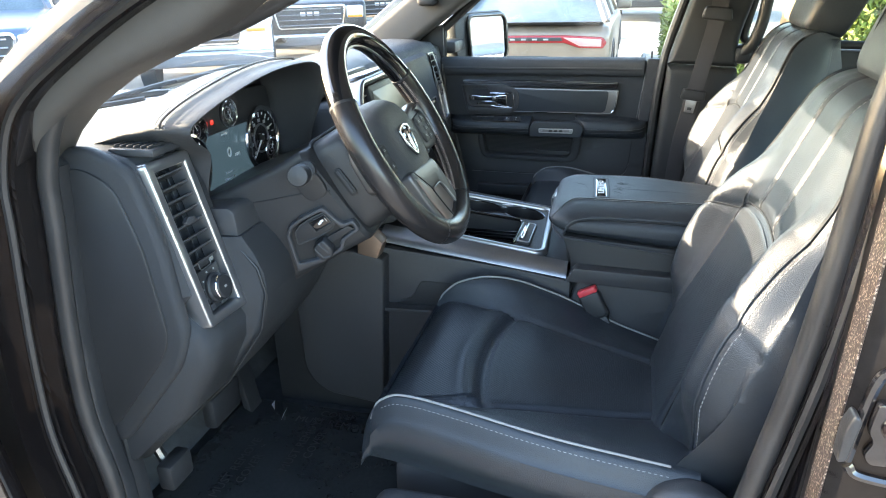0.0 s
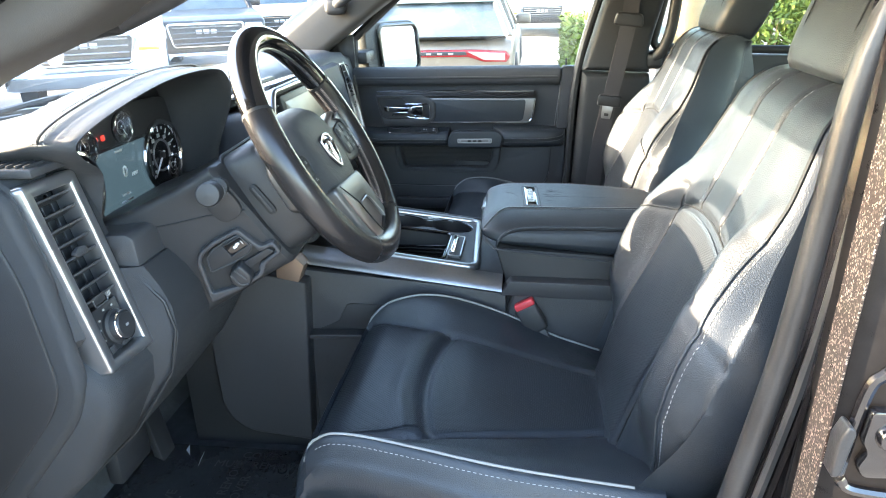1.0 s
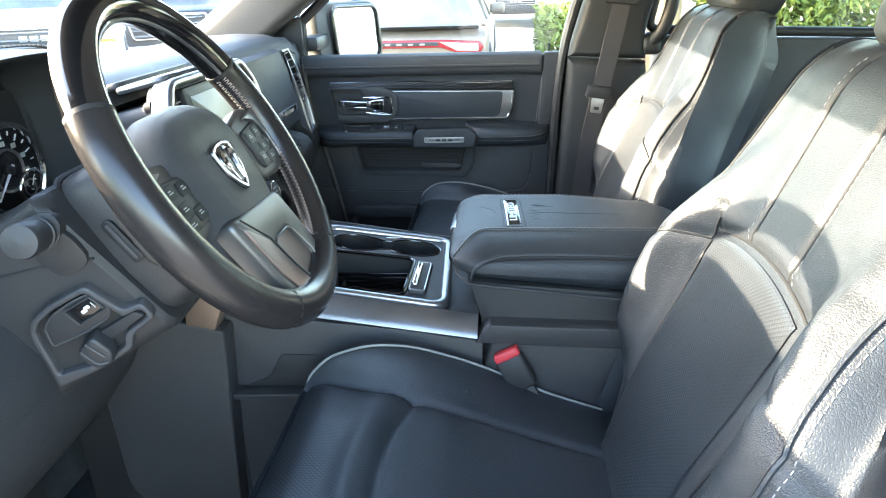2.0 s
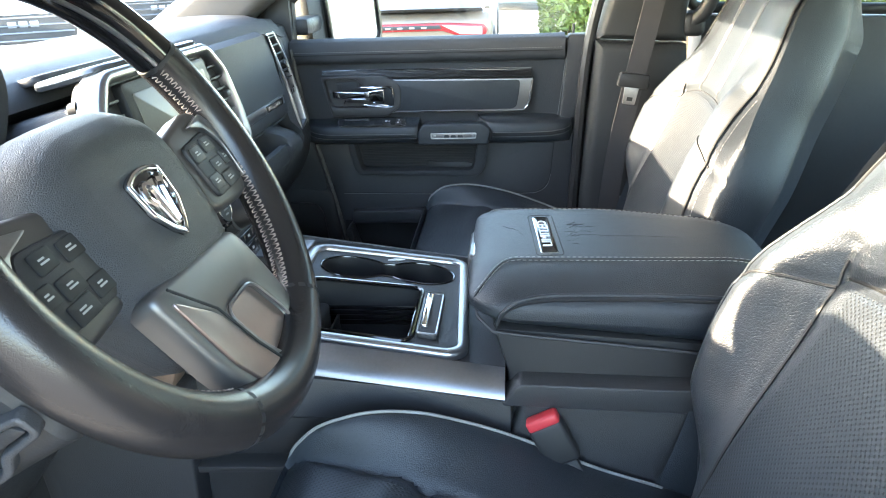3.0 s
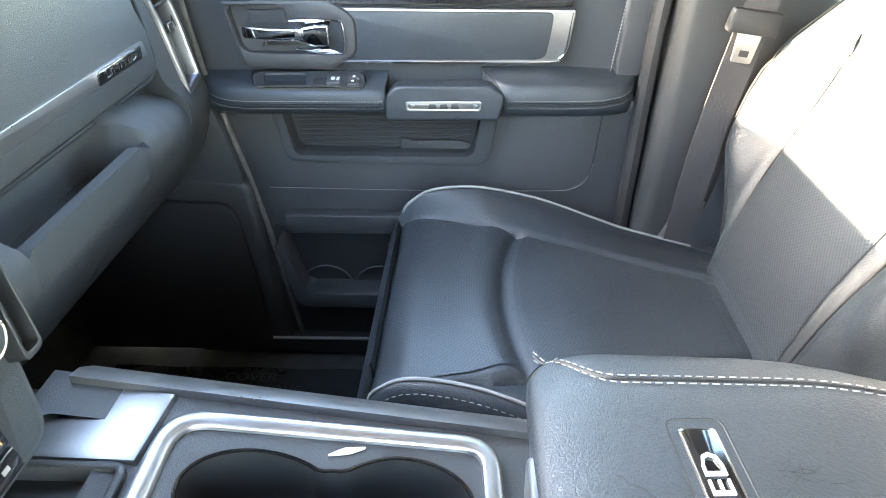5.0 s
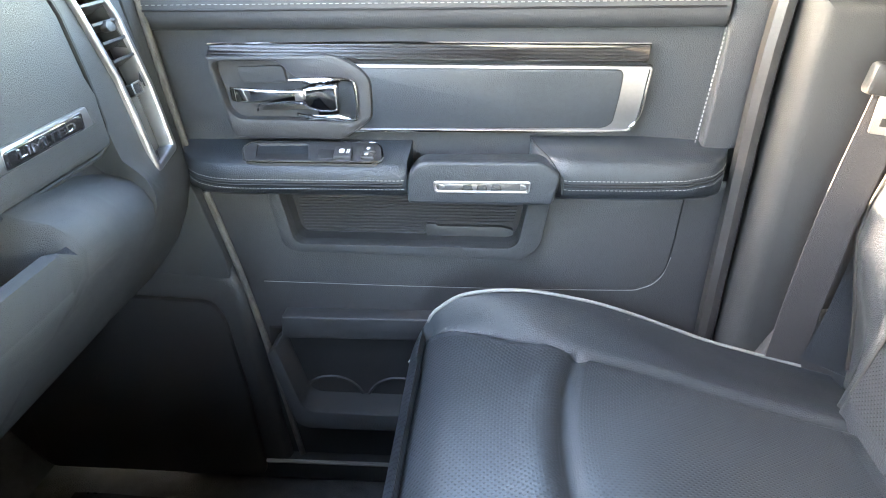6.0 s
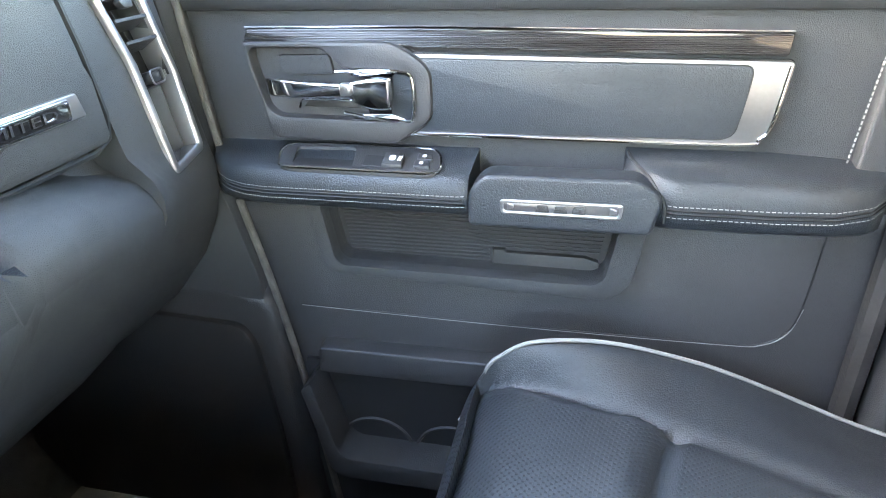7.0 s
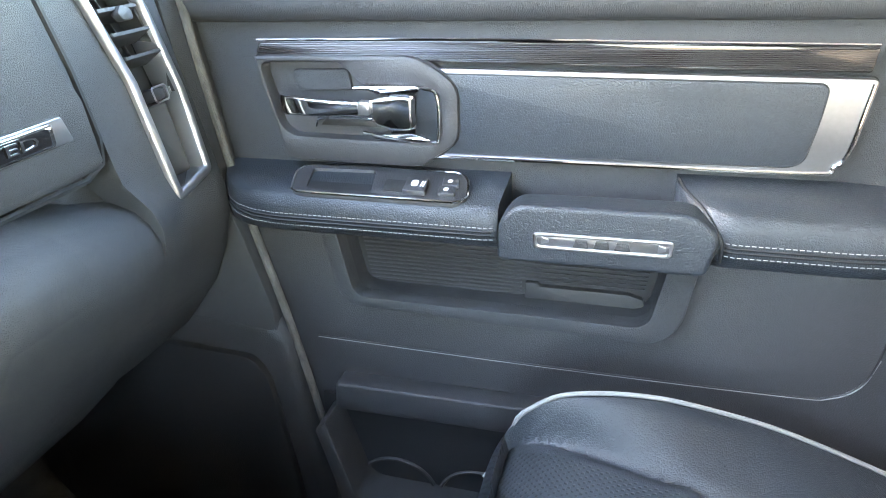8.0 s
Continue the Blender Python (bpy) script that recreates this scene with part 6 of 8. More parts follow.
part("knee_post", slab(rpoly([(-0.305, 0.76), (-0.26, 0.715), (-0.120, 0.70), (-0.098, 1.062), (-0.16, 1.075), (-0.315, 1.085)], [0.04, 0.04, 0.006, 0.006, 0.01, 0.02], 5), "y", -0.215, -0.176, 0.012, 3), PLASTIC, con)
part("knee_post", slab([(-0.40, FLOOR), (-0.122, FLOOR), (-0.098, 1.062), (-0.16, 1.075), (-0.40, 1.08)], "y", 0.15, 0.19, 0.012, 3), PLASTIC, con)
part("console_nose", slab([(-0.40, FLOOR), (-0.11, FLOOR), (-0.11, 1.07), (-0.40, 1.12)], "y", -0.18, 0.155, 0.004), DARK, con)

# ---- armrest box with padded lid ----
arm = thing("console_armrest", (0.43, 0, FLOOR), "padded black leather console armrest with stitched lid", "armrest")
part("box_body", slab([(0.285, FLOOR), (0.60, FLOOR), (0.60, 1.100), (0.262, 1.124), (0.280, 1.06)], "y", -0.161, 0.120, 0.008), DARK, arm)
part("box_ledge", slab(rpoly([(0.272, 1.036), (0.66, 1.026), (0.66, 1.058), (0.292, 1.066)], 0.006), "y", -0.1895, -0.150, 0.006, 3), PLASTIC, arm)
part("side_panel", slab(rpoly([(0.275, FLOOR), (0.66, FLOOR), (0.66, 1.055), (0.300, 1.052), (0.268, 0.93)], 0.01), "y", -0.186, -0.155, 0.010, 3), PLASTIC, arm)
part("side_panel", slab(rpoly([(0.275, FLOOR), (0.66, FLOOR), (0.66, 1.055), (0.300, 1.052), (0.268, 0.93)], 0.01), "y", 0.148, 0.176, 0.010, 3), PLASTIC, arm)


LID_E = 0.30


def lid_span(x):
    """Inner and outer edge, top and bottom of the lid at a station."""
    return -0.166, 0.150 - 0.055 * sm(0.38, 0.60, x), 1.1795, 1.1225 - 0.10 * (x - 0.262)


def lid_k(x):
    return 0.25 + 0.75 * math.sqrt(max(0.0, 1 - (max(0.0, 0.292 - x) / 0.0605) ** 2)) if x < 0.40 else (1.0 if x < 0.53 else 0.30 + 0.70 * math.sqrt(max(0.0, 1 - ((x - 0.53) / 0.079) ** 2)))


def lidring(x):
    yl, yr, zt, zb = lid_span(x)
    k = lid_k(x)
    c, hw_ = (yl + yr) / 2, (yr - yl) / 2
    out = []
    for j in range(72):
        t = 2 * math.pi * j / 72
        a, b = math.cos(t), math.sin(t)
        q = abs(a) ** LID_E
        z = (zt + zb) / 2 + math.copysign(abs(b) ** 0.6, b) * (zt - zb) / 2 * k
        if b > 0:
            z -= 0.012 * sm(0.50, 1.0, q) * k
        out.append((x, c + math.copysign(q, a) * hw_ * (k ** 0.25), z))
    return out


def lidz(x, y):
    yl, yr, zt, zb = lid_span(x)
    k = lid_k(x)
    c, hw_ = (yl + yr) / 2, (yr - yl) / 2 * (k ** 0.25)
    q = min(0.9999, abs(y - c) / hw_)
    b = math.sqrt(1 - (q ** (1 / LID_E)) ** 2)
    return (zt + zb) / 2 + b ** 0.6 * (zt - zb) / 2 * k - 0.012 * sm(0.50, 1.0, q) * k


def lid_side(x, z):
    """The outward place of the driver's-side face at a height."""
    yl, yr, zt, zb = lid_span(x)
    c, lo_, hi_ = (yl + yr) / 2, 0.5, 0.9999
    for _ in range(24):
        m_ = (lo_ + hi_) / 2
        if lidz(x, c - m_ * (yr - yl) / 2 * (lid_k(x) ** 0.25)) > z:
            lo_ = m_
        else:
            hi_ = m_
    return c - lo_ * (yr - yl) / 2 * (lid_k(x) ** 0.25)


stations = [0.2316 + 0.06 * (i / 12) ** 2 for i in range(13)] + [0.32 + 0.03 * i for i in range(8)] + [0.53 + 0.0788 * math.sin(math.pi / 2 * i / 9) for i in range(1, 10)]
lid = part("lid", loft([lidring(x) for x in stations]), LEATHER, arm, angle=60)
for y, w0 in ((-0.090, -1), (0.098, 1)):
    run = [0.240 + 0.325 * i / 70 for i in range(71)]
    ys = [y + w0 * 0.058 * (1 - sm(0.232, 0.292, x)) ** 1.4 - (0.045 * sm(0.40, 0.60, x) if w0 > 0 else 0) for x in run]
    for o in (-0.0045, 0.0045):
        part("stitching", dashes([(x, v + o, lidz(x, v + o) + 0.0008) for x, v in zip(run, ys)], 0.0042, 0.0028, 0.0005), THREAD, lid)
    part("seam", tube([(x, v, lidz(x, v) + 0.0002) for x, v in zip(run, ys)], 0.0014, 5), SEAMSHADE, lid)
side_run = [(0.266, 1.126), (0.272, 1.140), (0.283, 1.150), (0.300, 1.1555), (0.330, 1.158), (0.40, 1.1585), (0.47, 1.158), (0.55, 1.156)]
side_fine = [(p.x, p.y) for p in cat([(x, z, 0) for x, z in side_run], 6)]
part("side_seam", tube([(x, lid_side(x, z) - 0.0004, z) for x, z in side_fine], 0.0016, 6), SEAMSHADE, lid)
part("side_fold", tube([(x, lid_side(x, z + 0.004) - 0.0006, z + 0.0035) for x, z in side_fine], 0.0026, 8), LEATHER, lid)
part("base_edge", tube([(0.2375, -0.120, 1.150), (0.2440, -0.150, 1.133), (0.262, -0.1655, 1.1215), (0.290, -0.1675, 1.1185), (0.45, -0.1675, 1.1025), (0.56, -0.1675, 1.092)], 0.0020, 6), PLASTIC, lid)
lt = part("latch", slab(rpoly([(-0.060, 1.124), (0.046, 1.122), (0.050, 1.160), (-0.054, 1.168)], 0.006), "x", 0.2275, 0.258, 0.006, 3), mat("grey_latch", (0.13, 0.135, 0.14), 0.35, metal=0.5, vary=0.05), lid, "grey latch plate with silver edge")
part("latch_edge", tube([(0.2285 + 0.007 * (z > 1.158), y, z) for y, z in [(-0.0595, 1.128), (-0.0555, 1.160), (-0.050, 1.167), (0.044, 1.1605)]], 0.0019, 6), SILVER, lt)
BM = Matrix.Translation((0.3270, -0.009, 1.1782)) @ pose(0, 0, 0, 0, 0, 3.4)
bd = part("badge_plate", slab(rect(-0.0112, -0.0635, 0.0112, 0.0635, 0.004), "z", -0.003, 0.0015, 0.001, m=BM), CHROME, lid, "chrome badge plate")
part("badge_inset", slab(rect(-0.0094, -0.0618, 0.0094, 0.0618, 0.003), "z", 0.0012, 0.0022, 0.0003, m=BM), GLOSSBLACK, bd)
wd = words("LIMITED", 0.020, pose(0, 0, 0, 0, 0, 90) @ Matrix.Diagonal((1.24, 0.86, 1, 1)), 0.0007)
wd.transform(BM @ Matrix.Translation((0, 0, 0.0028)))
part("badge_word", wd, LETTER, bd)
part("badge_groove", tube([tuple(BM @ Vector((x, y, 0.0006))) for x, y in rect(-0.0165, -0.070, 0.0165, 0.070, 0.007)], 0.0012, 5, True), SEAMSHADE, lid)
cr = bmesh.new()
rnd = random.Random(4)
for i in range(22):
    a0 = Vector((0.358 + rnd.gauss(0.004, 0.009), rnd.uniform(-0.045, 0.030)))
    d = Vector((rnd.uniform(0.2, 1.0), rnd.gauss(0, 0.7))) * 0.016
    tube([(p.x, p.y, lidz(p.x, p.y) + 0.0001) for p in (a0, a0 + d * 0.5 + Vector((0.001, rnd.gauss(0, 0.0015))), a0 + d)], 0.00024, 4, bm=cr)
for x0, y0, x1, y1 in ((0.272, 0.020, 0.292, 0.004), (0.292, 0.004, 0.300, -0.018), (0.37, -0.012, 0.50, -0.020)):
    tube([(x0 + (x1 - x0) * i / 6, y0 + (y1 - y0) * i / 6 + 0.0012 * math.sin(i * 2.1), lidz(x0 + (x1 - x0) * i / 6, y0 + (y1 - y0) * i / 6) + 0.0001) for i in range(7)], 0.0003, 4, bm=cr)
tagged(part("scuffs", cr, SEAMSHADE, lid, "dark creases and scuff marks"), kind="stuff")

# buckles
for s in (-1, 1):
    bu = thing("seat_belt_buckle", (0.33, s * 0.19, 0.96), "black seat belt buckle with red release button", "belt buckle", "belt buckles")
    Mb = Matrix.Translation((0.333, s * 0.199, 0.997)) @ pose(0, 0, 0, s * 6, -28, 0)
    b = box(-0.021, 0.021, -0.010, 0.010, -0.030, 0.026, 0.006, 3)
    b.transform(Mb)
    part("shell", b, DARK, bu)
    b = box(-0.0195, 0.0195, -0.0095, 0.0095, 0.022, 0.036, 0.004, 3)
    b.transform(Mb)
    part("release_button", b, RED, bu, "red release button")
    b = box(-0.014, 0.014, -0.005, 0.005, -0.13, -0.026, 0.002)
    b.transform(Mb)
    part("stem", b, DARK, bu)

# passenger shoulder belt
belt = thing("seat_belt", (0.55, 0.67, 1.2), "grey webbing shoulder belt with steel tongue", "seat belt")
wpts = cat([(0.600, 0.690, 1.62), (0.588, 0.680, 1.48), (0.560, 0.672, 1.33), (0.545, 0.668, 1.255), (0.520, 0.672, 1.10), (0.505, 0.680, 0.90), (0.50, 0.69, 0.72)], 6)
part("webbing", loft([[(p.x - 0.022, p.y - 0.004, p.z), (p.x + 0.022, p.y - 0.002, p.z), (p.x + 0.022, p.y, p.z), (p.x - 0.022, p.y - 0.002, p.z)] for p in wpts]), WEB, belt)
part("tongue_grip", slab(rpoly([(-0.034, -0.014), (0.034, -0.014), (0.032, 0.016), (-0.032, 0.016)], 0.006), "y", -0.010, 0.006, 0.004, m=Matrix.Translation((0.545, 0.664, 1.262)) @ pose(0, 0, 0, 0, 8, 0)), DARK, belt)
part("tongue", slab(rpoly([(-0.016, 0.0), (0.016, 0.0), (0.013, -0.044), (-0.013, -0.044)], 0.003), "y", -0.003, 0.0, 0.0008, m=Matrix.Translation((0.543, 0.662, 1.256)) @ pose(0, 0, 0, 0, 8, 0)), STEEL, belt, "bare steel tongue")
part("tongue_slot", slab(rect(-0.006, -0.036, 0.006, -0.028, 0.001), "y", -0.0036, -0.0030, m=Matrix.Translation((0.543, 0.662, 1.256)) @ pose(0, 0, 0, 0, 8, 0)), DARK, belt)
part("guide_loop", slab(rpoly([(-0.042, -0.016), (0.042, -0.016), (0.036, 0.020), (-0.036, 0.020)], 0.012), "y", -0.014, 0.004, 0.006, 3, m=Matrix.Translation((0.588, 0.686, 1.482)) @ pose(0, 0, 0, 0, 6, 0)), DARK, belt)
part("upper_anchor", slab(rpoly([(-0.014, 0.0), (0.014, 0.0), (0.012, 0.10), (-0.012, 0.10)], 0.006), "y", -0.004, 0.012, 0.004, m=Matrix.Translation((0.588, 0.696, 1.49)) @ pose(0, 0, 0, 0, 12, 0)), PLASTIC, belt)

# ---- floor mats, pedals ----
FILMY = mat("clear_mat_film", (0.03, 0.032, 0.033), 0.18, vary=0.4, vscale=5, bump=0.6, bscale=18, rvary=0.12, spec=0.7)
for s in (-1, 1):
    fm = thing("floor_mat", (-0.2, s * 0.45, FLOOR), "black carpet mat under a shiny clear plastic film", "floor mat", "floor mats")
    x0, x1, y0, y1 = (-0.46, 0.02, -0.68, -0.225) if s < 0 else (-0.42, 0.06, 0.21, 0.66)
    part("mat", slab(rect(x0, y0, x1, y1, 0.04), "z", FLOOR, FLOOR + 0.012, 0.004), CARPET, fm)
    part("film", sheet(lambda u, v: (x0 - 0.01 + (x1 - x0 + 0.03) * u, y0 - 0.01 + (y1 - y0 + 0.02) * v, FLOOR + 0.0145 + 0.003 * noise.noise((u * 7, v * 7, s))), 40, 40), FILMY, fm, "crinkled clear protective film")
    rows = [(x0 + 0.10, (y0 + y1) / 2, 90), (x0 + 0.20, (y0 + y1) / 2 - s * 0.10, 90), ((x0 + x1) / 2, y1 - 0.05, 0), ((x0 + x1) / 2, y0 + 0.05, 0)]
    for x, y, a in rows:
        for k, t in enumerate(("MUST REMOVE", "COVER")):
            part("film_print", words(t, 0.028, Matrix.Translation((x + k * 0.03 * (a == 90), y + k * 0.03 * (a == 0), FLOOR + 0.0195)) @ pose(0, 0, 0, 0, 0, a), 0.0002), DARK, fm)
ped = thing("brake_pedal", (-0.40, -0.40, 0.78), "black rubber brake pedal on a steel arm", "pedal")
part("pad", box(-0.42, -0.39, -0.455, -0.355, 0.76, 0.83, 0.008, m=None), DARK, ped)
part("arm", tube([(-0.42, -0.40, 0.80), (-0.46, -0.40, 0.95), (-0.45, -0.40, 1.10)], 0.010, 8), STEEL, ped)
ped2 = thing("accelerator_pedal", (-0.40, -0.27, 0.70), "black ribbed accelerator pedal", "pedal")
part("pad", slab([(-0.43, 0.70), (-0.41, 0.69), (-0.44, 0.86), (-0.455, 0.86)], "y", -0.30, -0.25, 0.004), DARK, ped2)
for i in range(5):
    part("rib", box(-0.424 - i * 0.006, -0.416 - i * 0.006, -0.297, -0.253, 0.715 + i * 0.028, 0.721 + i * 0.028, 0.001), RUBBER, ped2)
sh = bmesh.new()
for pts in (((-0.397, -0.235, 0.671), (-0.383, -0.240, 0.690), (-0.380, -0.252, 0.671)), ((-0.352, -0.262, 0.671), (-0.338, -0.262, 0.694), (-0.346, -0.285, 0.671))):
    v = [sh.verts.new(p) for p in pts]
    sh.faces.new(v)
bmesh.ops.solidify(sh, geom=sh.faces[:], thickness=0.001)
single("film_scrap", sh, WHITE, "torn curled scraps of pale film on the driver mat", "film scrap")
pf = thing("parking_brake", (-0.35, -0.66, 0.9), "black parking brake pedal arm under the dash", "pedal")
part("pad", box(-0.36, -0.33, -0.67, -0.61, 0.80, 0.85, 0.006), DARK, pf)
part("arm", tube([(-0.36, -0.64, 0.83), (-0.42, -0.65, 1.0)], 0.009, 8), STEEL, pf)

# ---- passenger front door ----
door = thing("door_1", (0.1, 0.78, 0.66), "closed passenger door with black leather panel, wood strip and chrome handle", "door", kind="structure")
YD = 0.765
part("outer_skin", slab([(-0.30, 0.55), (0.50, 0.55), (0.50, 1.335), (-0.30, 1.335)], "y", 0.80, 0.875, 0.015), PAINT, door)
part("panel", slab(rpoly([(-0.222, 0.665), (0.452, 0.665), (0.458, 1.10), (0.462, 1.345), (-0.232, 1.350)], 0.012), "y", YD + 0.004, 0.80, 0.006), SOFT, door)
top = [(0.80, 1.30), (0.772, 1.296), (0.756, 1.300), (0.748, 1.315), (0.748, 1.335), (0.756, 1.348), (0.775, 1.354), (0.80, 1.352)]
part("sill_pad", loft([[(x, y, z) for y, z in top] for x in (-0.228, -0.10, 0.1, 0.3, 0.405)]), SOFT, door, "stitched soft sill pad", angle=60)
part("stitching", dashes([(-0.222 + 0.62 * i / 40, 0.7475, 1.326) for i in range(41)], 0.004, 0.003, 0.0004), PIPING, door)
part("sill_seam", tube([(-0.222, 0.7478, 1.320), (0.40, 0.7478, 1.320)], 0.0013, 5), SEAMSHADE, door)
part("rear_trim", slab(rpoly([(0.398, 1.16), (0.452, 1.17), (0.460, 1.352), (0.412, 1.352)], 0.006), "y", 0.752, 0.79, 0.008, 3), SOFT, door)
part("stitching", dashes([(0.393 + 0.016 * i / 10, 0.7625, 1.165 + 0.14 * i / 10) for i in range(11)], 0.003, 0.002, 0.0008), THREAD, door)
# wood strip, silver surround, leather insert
part("wood_strip", slab(rpoly([(-0.160, 1.2715), (0.020, 1.2655), (0.330, 1.2615), (0.332, 1.2800), (0.02, 1.2832), (-0.155, 1.2822)], 0.003), "y", YD - 0.008, YD + 0.008, 0.004, 3), WOOD, door, "glossy black grained wood strip")
part("strip_lip", tube([(-0.157, YD - 0.007, 1.2828), (0.02, YD - 0.008, 1.2842), (0.331, YD - 0.008, 1.2810)], 0.0013, 6), CHROME, door)
sv = rpoly([(0.002, 1.2605), (0.337, 1.2575), (0.330, 1.205), (0.322, 1.188), (0.306, 1.1825), (-0.005, 1.182)], [0.004, 0.006, 0.03, 0.02, 0.02, 0.004], 5)
part("silver_surround", slab(sv, "y", YD - 0.0075, YD + 0.006, 0.002), BRUSHED, door, "brushed silver surround")
li = rpoly([(-0.010, 1.2563), (0.305, 1.2533), (0.3025, 1.225), (0.297, 1.194), (0.287, 1.1890), (-0.015, 1.1880)], [0.004, 0.008, 0.02, 0.012, 0.01, 0.004], 5)
ins = part("leather_insert", slab(li, "y", YD - 0.0085, YD + 0.004, 0.0015, 2), LEATHER, door)
part("insert_seam", tube([(x, YD - 0.0074, z) for x, z in li], 0.0009, 5, True), SEAMSHADE, ins)
part("surround_lip", tube(cat([(-0.004, YD - 0.0076, 1.1838), (0.15, YD - 0.0076, 1.1842), (0.300, YD - 0.0076, 1.1846), (0.318, YD - 0.0076, 1.1905), (0.326, YD - 0.0076, 1.204), (0.333, YD - 0.0076, 1.254)], 5), 0.0016, 7), CHROME, door)
part("surround_gap", tube([(x, YD - 0.0004, z) for x, z in sv], 0.0013, 5, True), SEAMSHADE, door)
sc = bmesh.new()
rnd = random.Random(9)
for i in range(34):
    x, z = 0.040 + abs(rnd.gauss(0, 0.012)), 1.224 + rnd.gauss(0, 0.010)
    a = rnd.uniform(-0.5, 1.0)
    tube([(x, YD - 0.0071, z), (x + math.cos(a) * 0.008, YD - 0.0072, z + math.sin(a) * 0.008)], 0.0003, 4, bm=sc)
tagged(part("scuffs", sc, DARK, door, "fine dark scuffs"), kind="stuff")
# handle: a raised bezel round a bowl, with a chrome lever and paddle
hbp = rpoly([(-0.162, 1.2705), (-0.013, 1.2715), (0.006, 1.262), (0.026, 1.247), (0.026, 1.198), (-0.009, 1.175), (-0.020, 1.1735), (-0.142, 1.176), (-0.158, 1.245)], [0.004, 0.012, 0.008, 0.012, 0.012, 0.006, 0.004, 0.008, 0.02], 5)
bowl = rpoly([(-0.156, 1.264), (-0.080, 1.265), (-0.067, 1.252), (-0.060, 1.246), (0.001, 1.2445), (0.0090, 1.2375), (0.0090, 1.203), (0.001, 1.1965), (-0.063, 1.1975), (-0.132, 1.199), (-0.143, 1.208)], [0.010, 0.010, 0.006, 0.005, 0.006, 0.006, 0.006, 0.006, 0.01, 0.008, 0.008], 4)
hb = part("handle_bezel", pierced(hbp, bowl, AX["y"], YD - 0.012, YD + 0.004, 0.004, deep=YD + 0.003), PLASTIC, door)
part("bezel_gap", tube([(x, YD - (0.0076 if x > -0.005 else 0.0), z) for x, z in hbp], 0.0014, 5, True), SEAMSHADE, hb)
part("bowl_floor", sheet(lambda u, v: (-0.152 + 0.164 * u, YD + 0.0032 - 0.004 * sm(0.55, 0.0, v) * (1 - u), 1.194 + 0.073 * v), 14, 8), PLASTIC, hb)
part("upper_pad", slab(rpoly([(-0.127, 1.2375), (-0.073, 1.2385), (-0.076, 1.2575), (-0.130, 1.2565)], 0.005), "y", YD - 0.0012, YD + 0.004, 0.0015), SOFT, hb)
part("handle_cup", slab(rpoly([(-0.040, 1.201), (0.003, 1.200), (0.0065, 1.206), (0.0065, 1.2345), (0.001, 1.2405), (-0.040, 1.2405)], 0.005), "y", YD - 0.003, YD + 0.004, 0.001), GLOSSBLACK, hb)
part("handle_surround", tube(cat([(-0.067, YD - 0.0122, 1.2432), (-0.030, YD - 0.0128, 1.2447), (-0.001, YD - 0.0128, 1.2440), (0.0076, YD - 0.0126, 1.2370), (0.0080, YD - 0.0126, 1.2035), (0.0010, YD - 0.0126, 1.1975), (-0.030, YD - 0.0120, 1.1990), (-0.062, YD - 0.0110, 1.2040)], 6), 0.0017, 8), CHROME, hb, "thin chrome surround")
part("surround_blade", slab(rpoly([(-0.064, 1.2435), (-0.030, 1.2445), (-0.004, 1.2438), (-0.014, 1.2395), (-0.045, 1.2385)], 0.002), "y", YD - 0.0115, YD - 0.006, 0.0015), CHROME, hb)
part("surround_blade", slab(rpoly([(-0.056, 1.2020), (-0.014, 1.2040), (0.000, 1.1990), (-0.050, 1.1975)], 0.0015), "y", YD - 0.0115, YD - 0.004, 0.0015), CHROME, hb)
bar = []
for x, zc, hz, yc_, hy in ((-0.1335, 1.2312, 0.0060, 0.7445, 0.0030), (-0.1325, 1.2312, 0.0082, 0.7440, 0.0045), (-0.124, 1.2308, 0.0083, 0.7395, 0.0050), (-0.100, 1.2303, 0.0076, 0.7365, 0.0050), (-0.075, 1.2305, 0.0066, 0.7355, 0.0048), (-0.056, 1.2308, 0.0058, 0.7355, 0.0045)):
    bar.append([(x, yc_ + y, zc + z) for y, z in rect(-hy, -hz, hy, hz, 0.0022, 3)])
grip_bar = part("handle_lever", loft(bar), CHROME, hb, "chrome door release lever")
part("lever_hinge", box(-0.0575, -0.0465, 0.7325, 0.7425, 1.2250, 1.2365, 0.0015), SILVER, grip_bar)
pad_r = []
for x, z0, z1, y0 in ((-0.0475, 1.2240, 1.2370, 0.7370), (-0.042, 1.2160, 1.2380, 0.7365), (-0.030, 1.2120, 1.2395, 0.7375), (-0.018, 1.2115, 1.2408, 0.7365), (-0.0115, 1.2130, 1.2405, 0.7350), (-0.0100, 1.2150, 1.2390, 0.7360)):
    pad_r.append([(x, y0 + y, z) for y, z in rect(0.0, z0, 0.010, z1, 0.0024, 3)])
part("lever_paddle", loft(pad_r), CHROME, grip_bar, "polished chrome paddle")
part("lower_slot", slab(rpoly([(-0.108, 1.2065), (-0.046, 1.2065), (-0.052, 1.2140), (-0.101, 1.2140)], 0.003), "y", YD - 0.0022, YD + 0.004, 0.001), DARK, hb)
part("lower_loop", tube(cat([(-0.1115, YD - 0.003, 1.2060), (-0.1085, YD - 0.004, 1.2115), (-0.1010, YD - 0.005, 1.2150), (-0.060, YD - 0.006, 1.2155), (-0.046, YD - 0.006, 1.2105), (-0.036, YD - 0.006, 1.2075)], 5), 0.0014, 7), CHROME, hb)

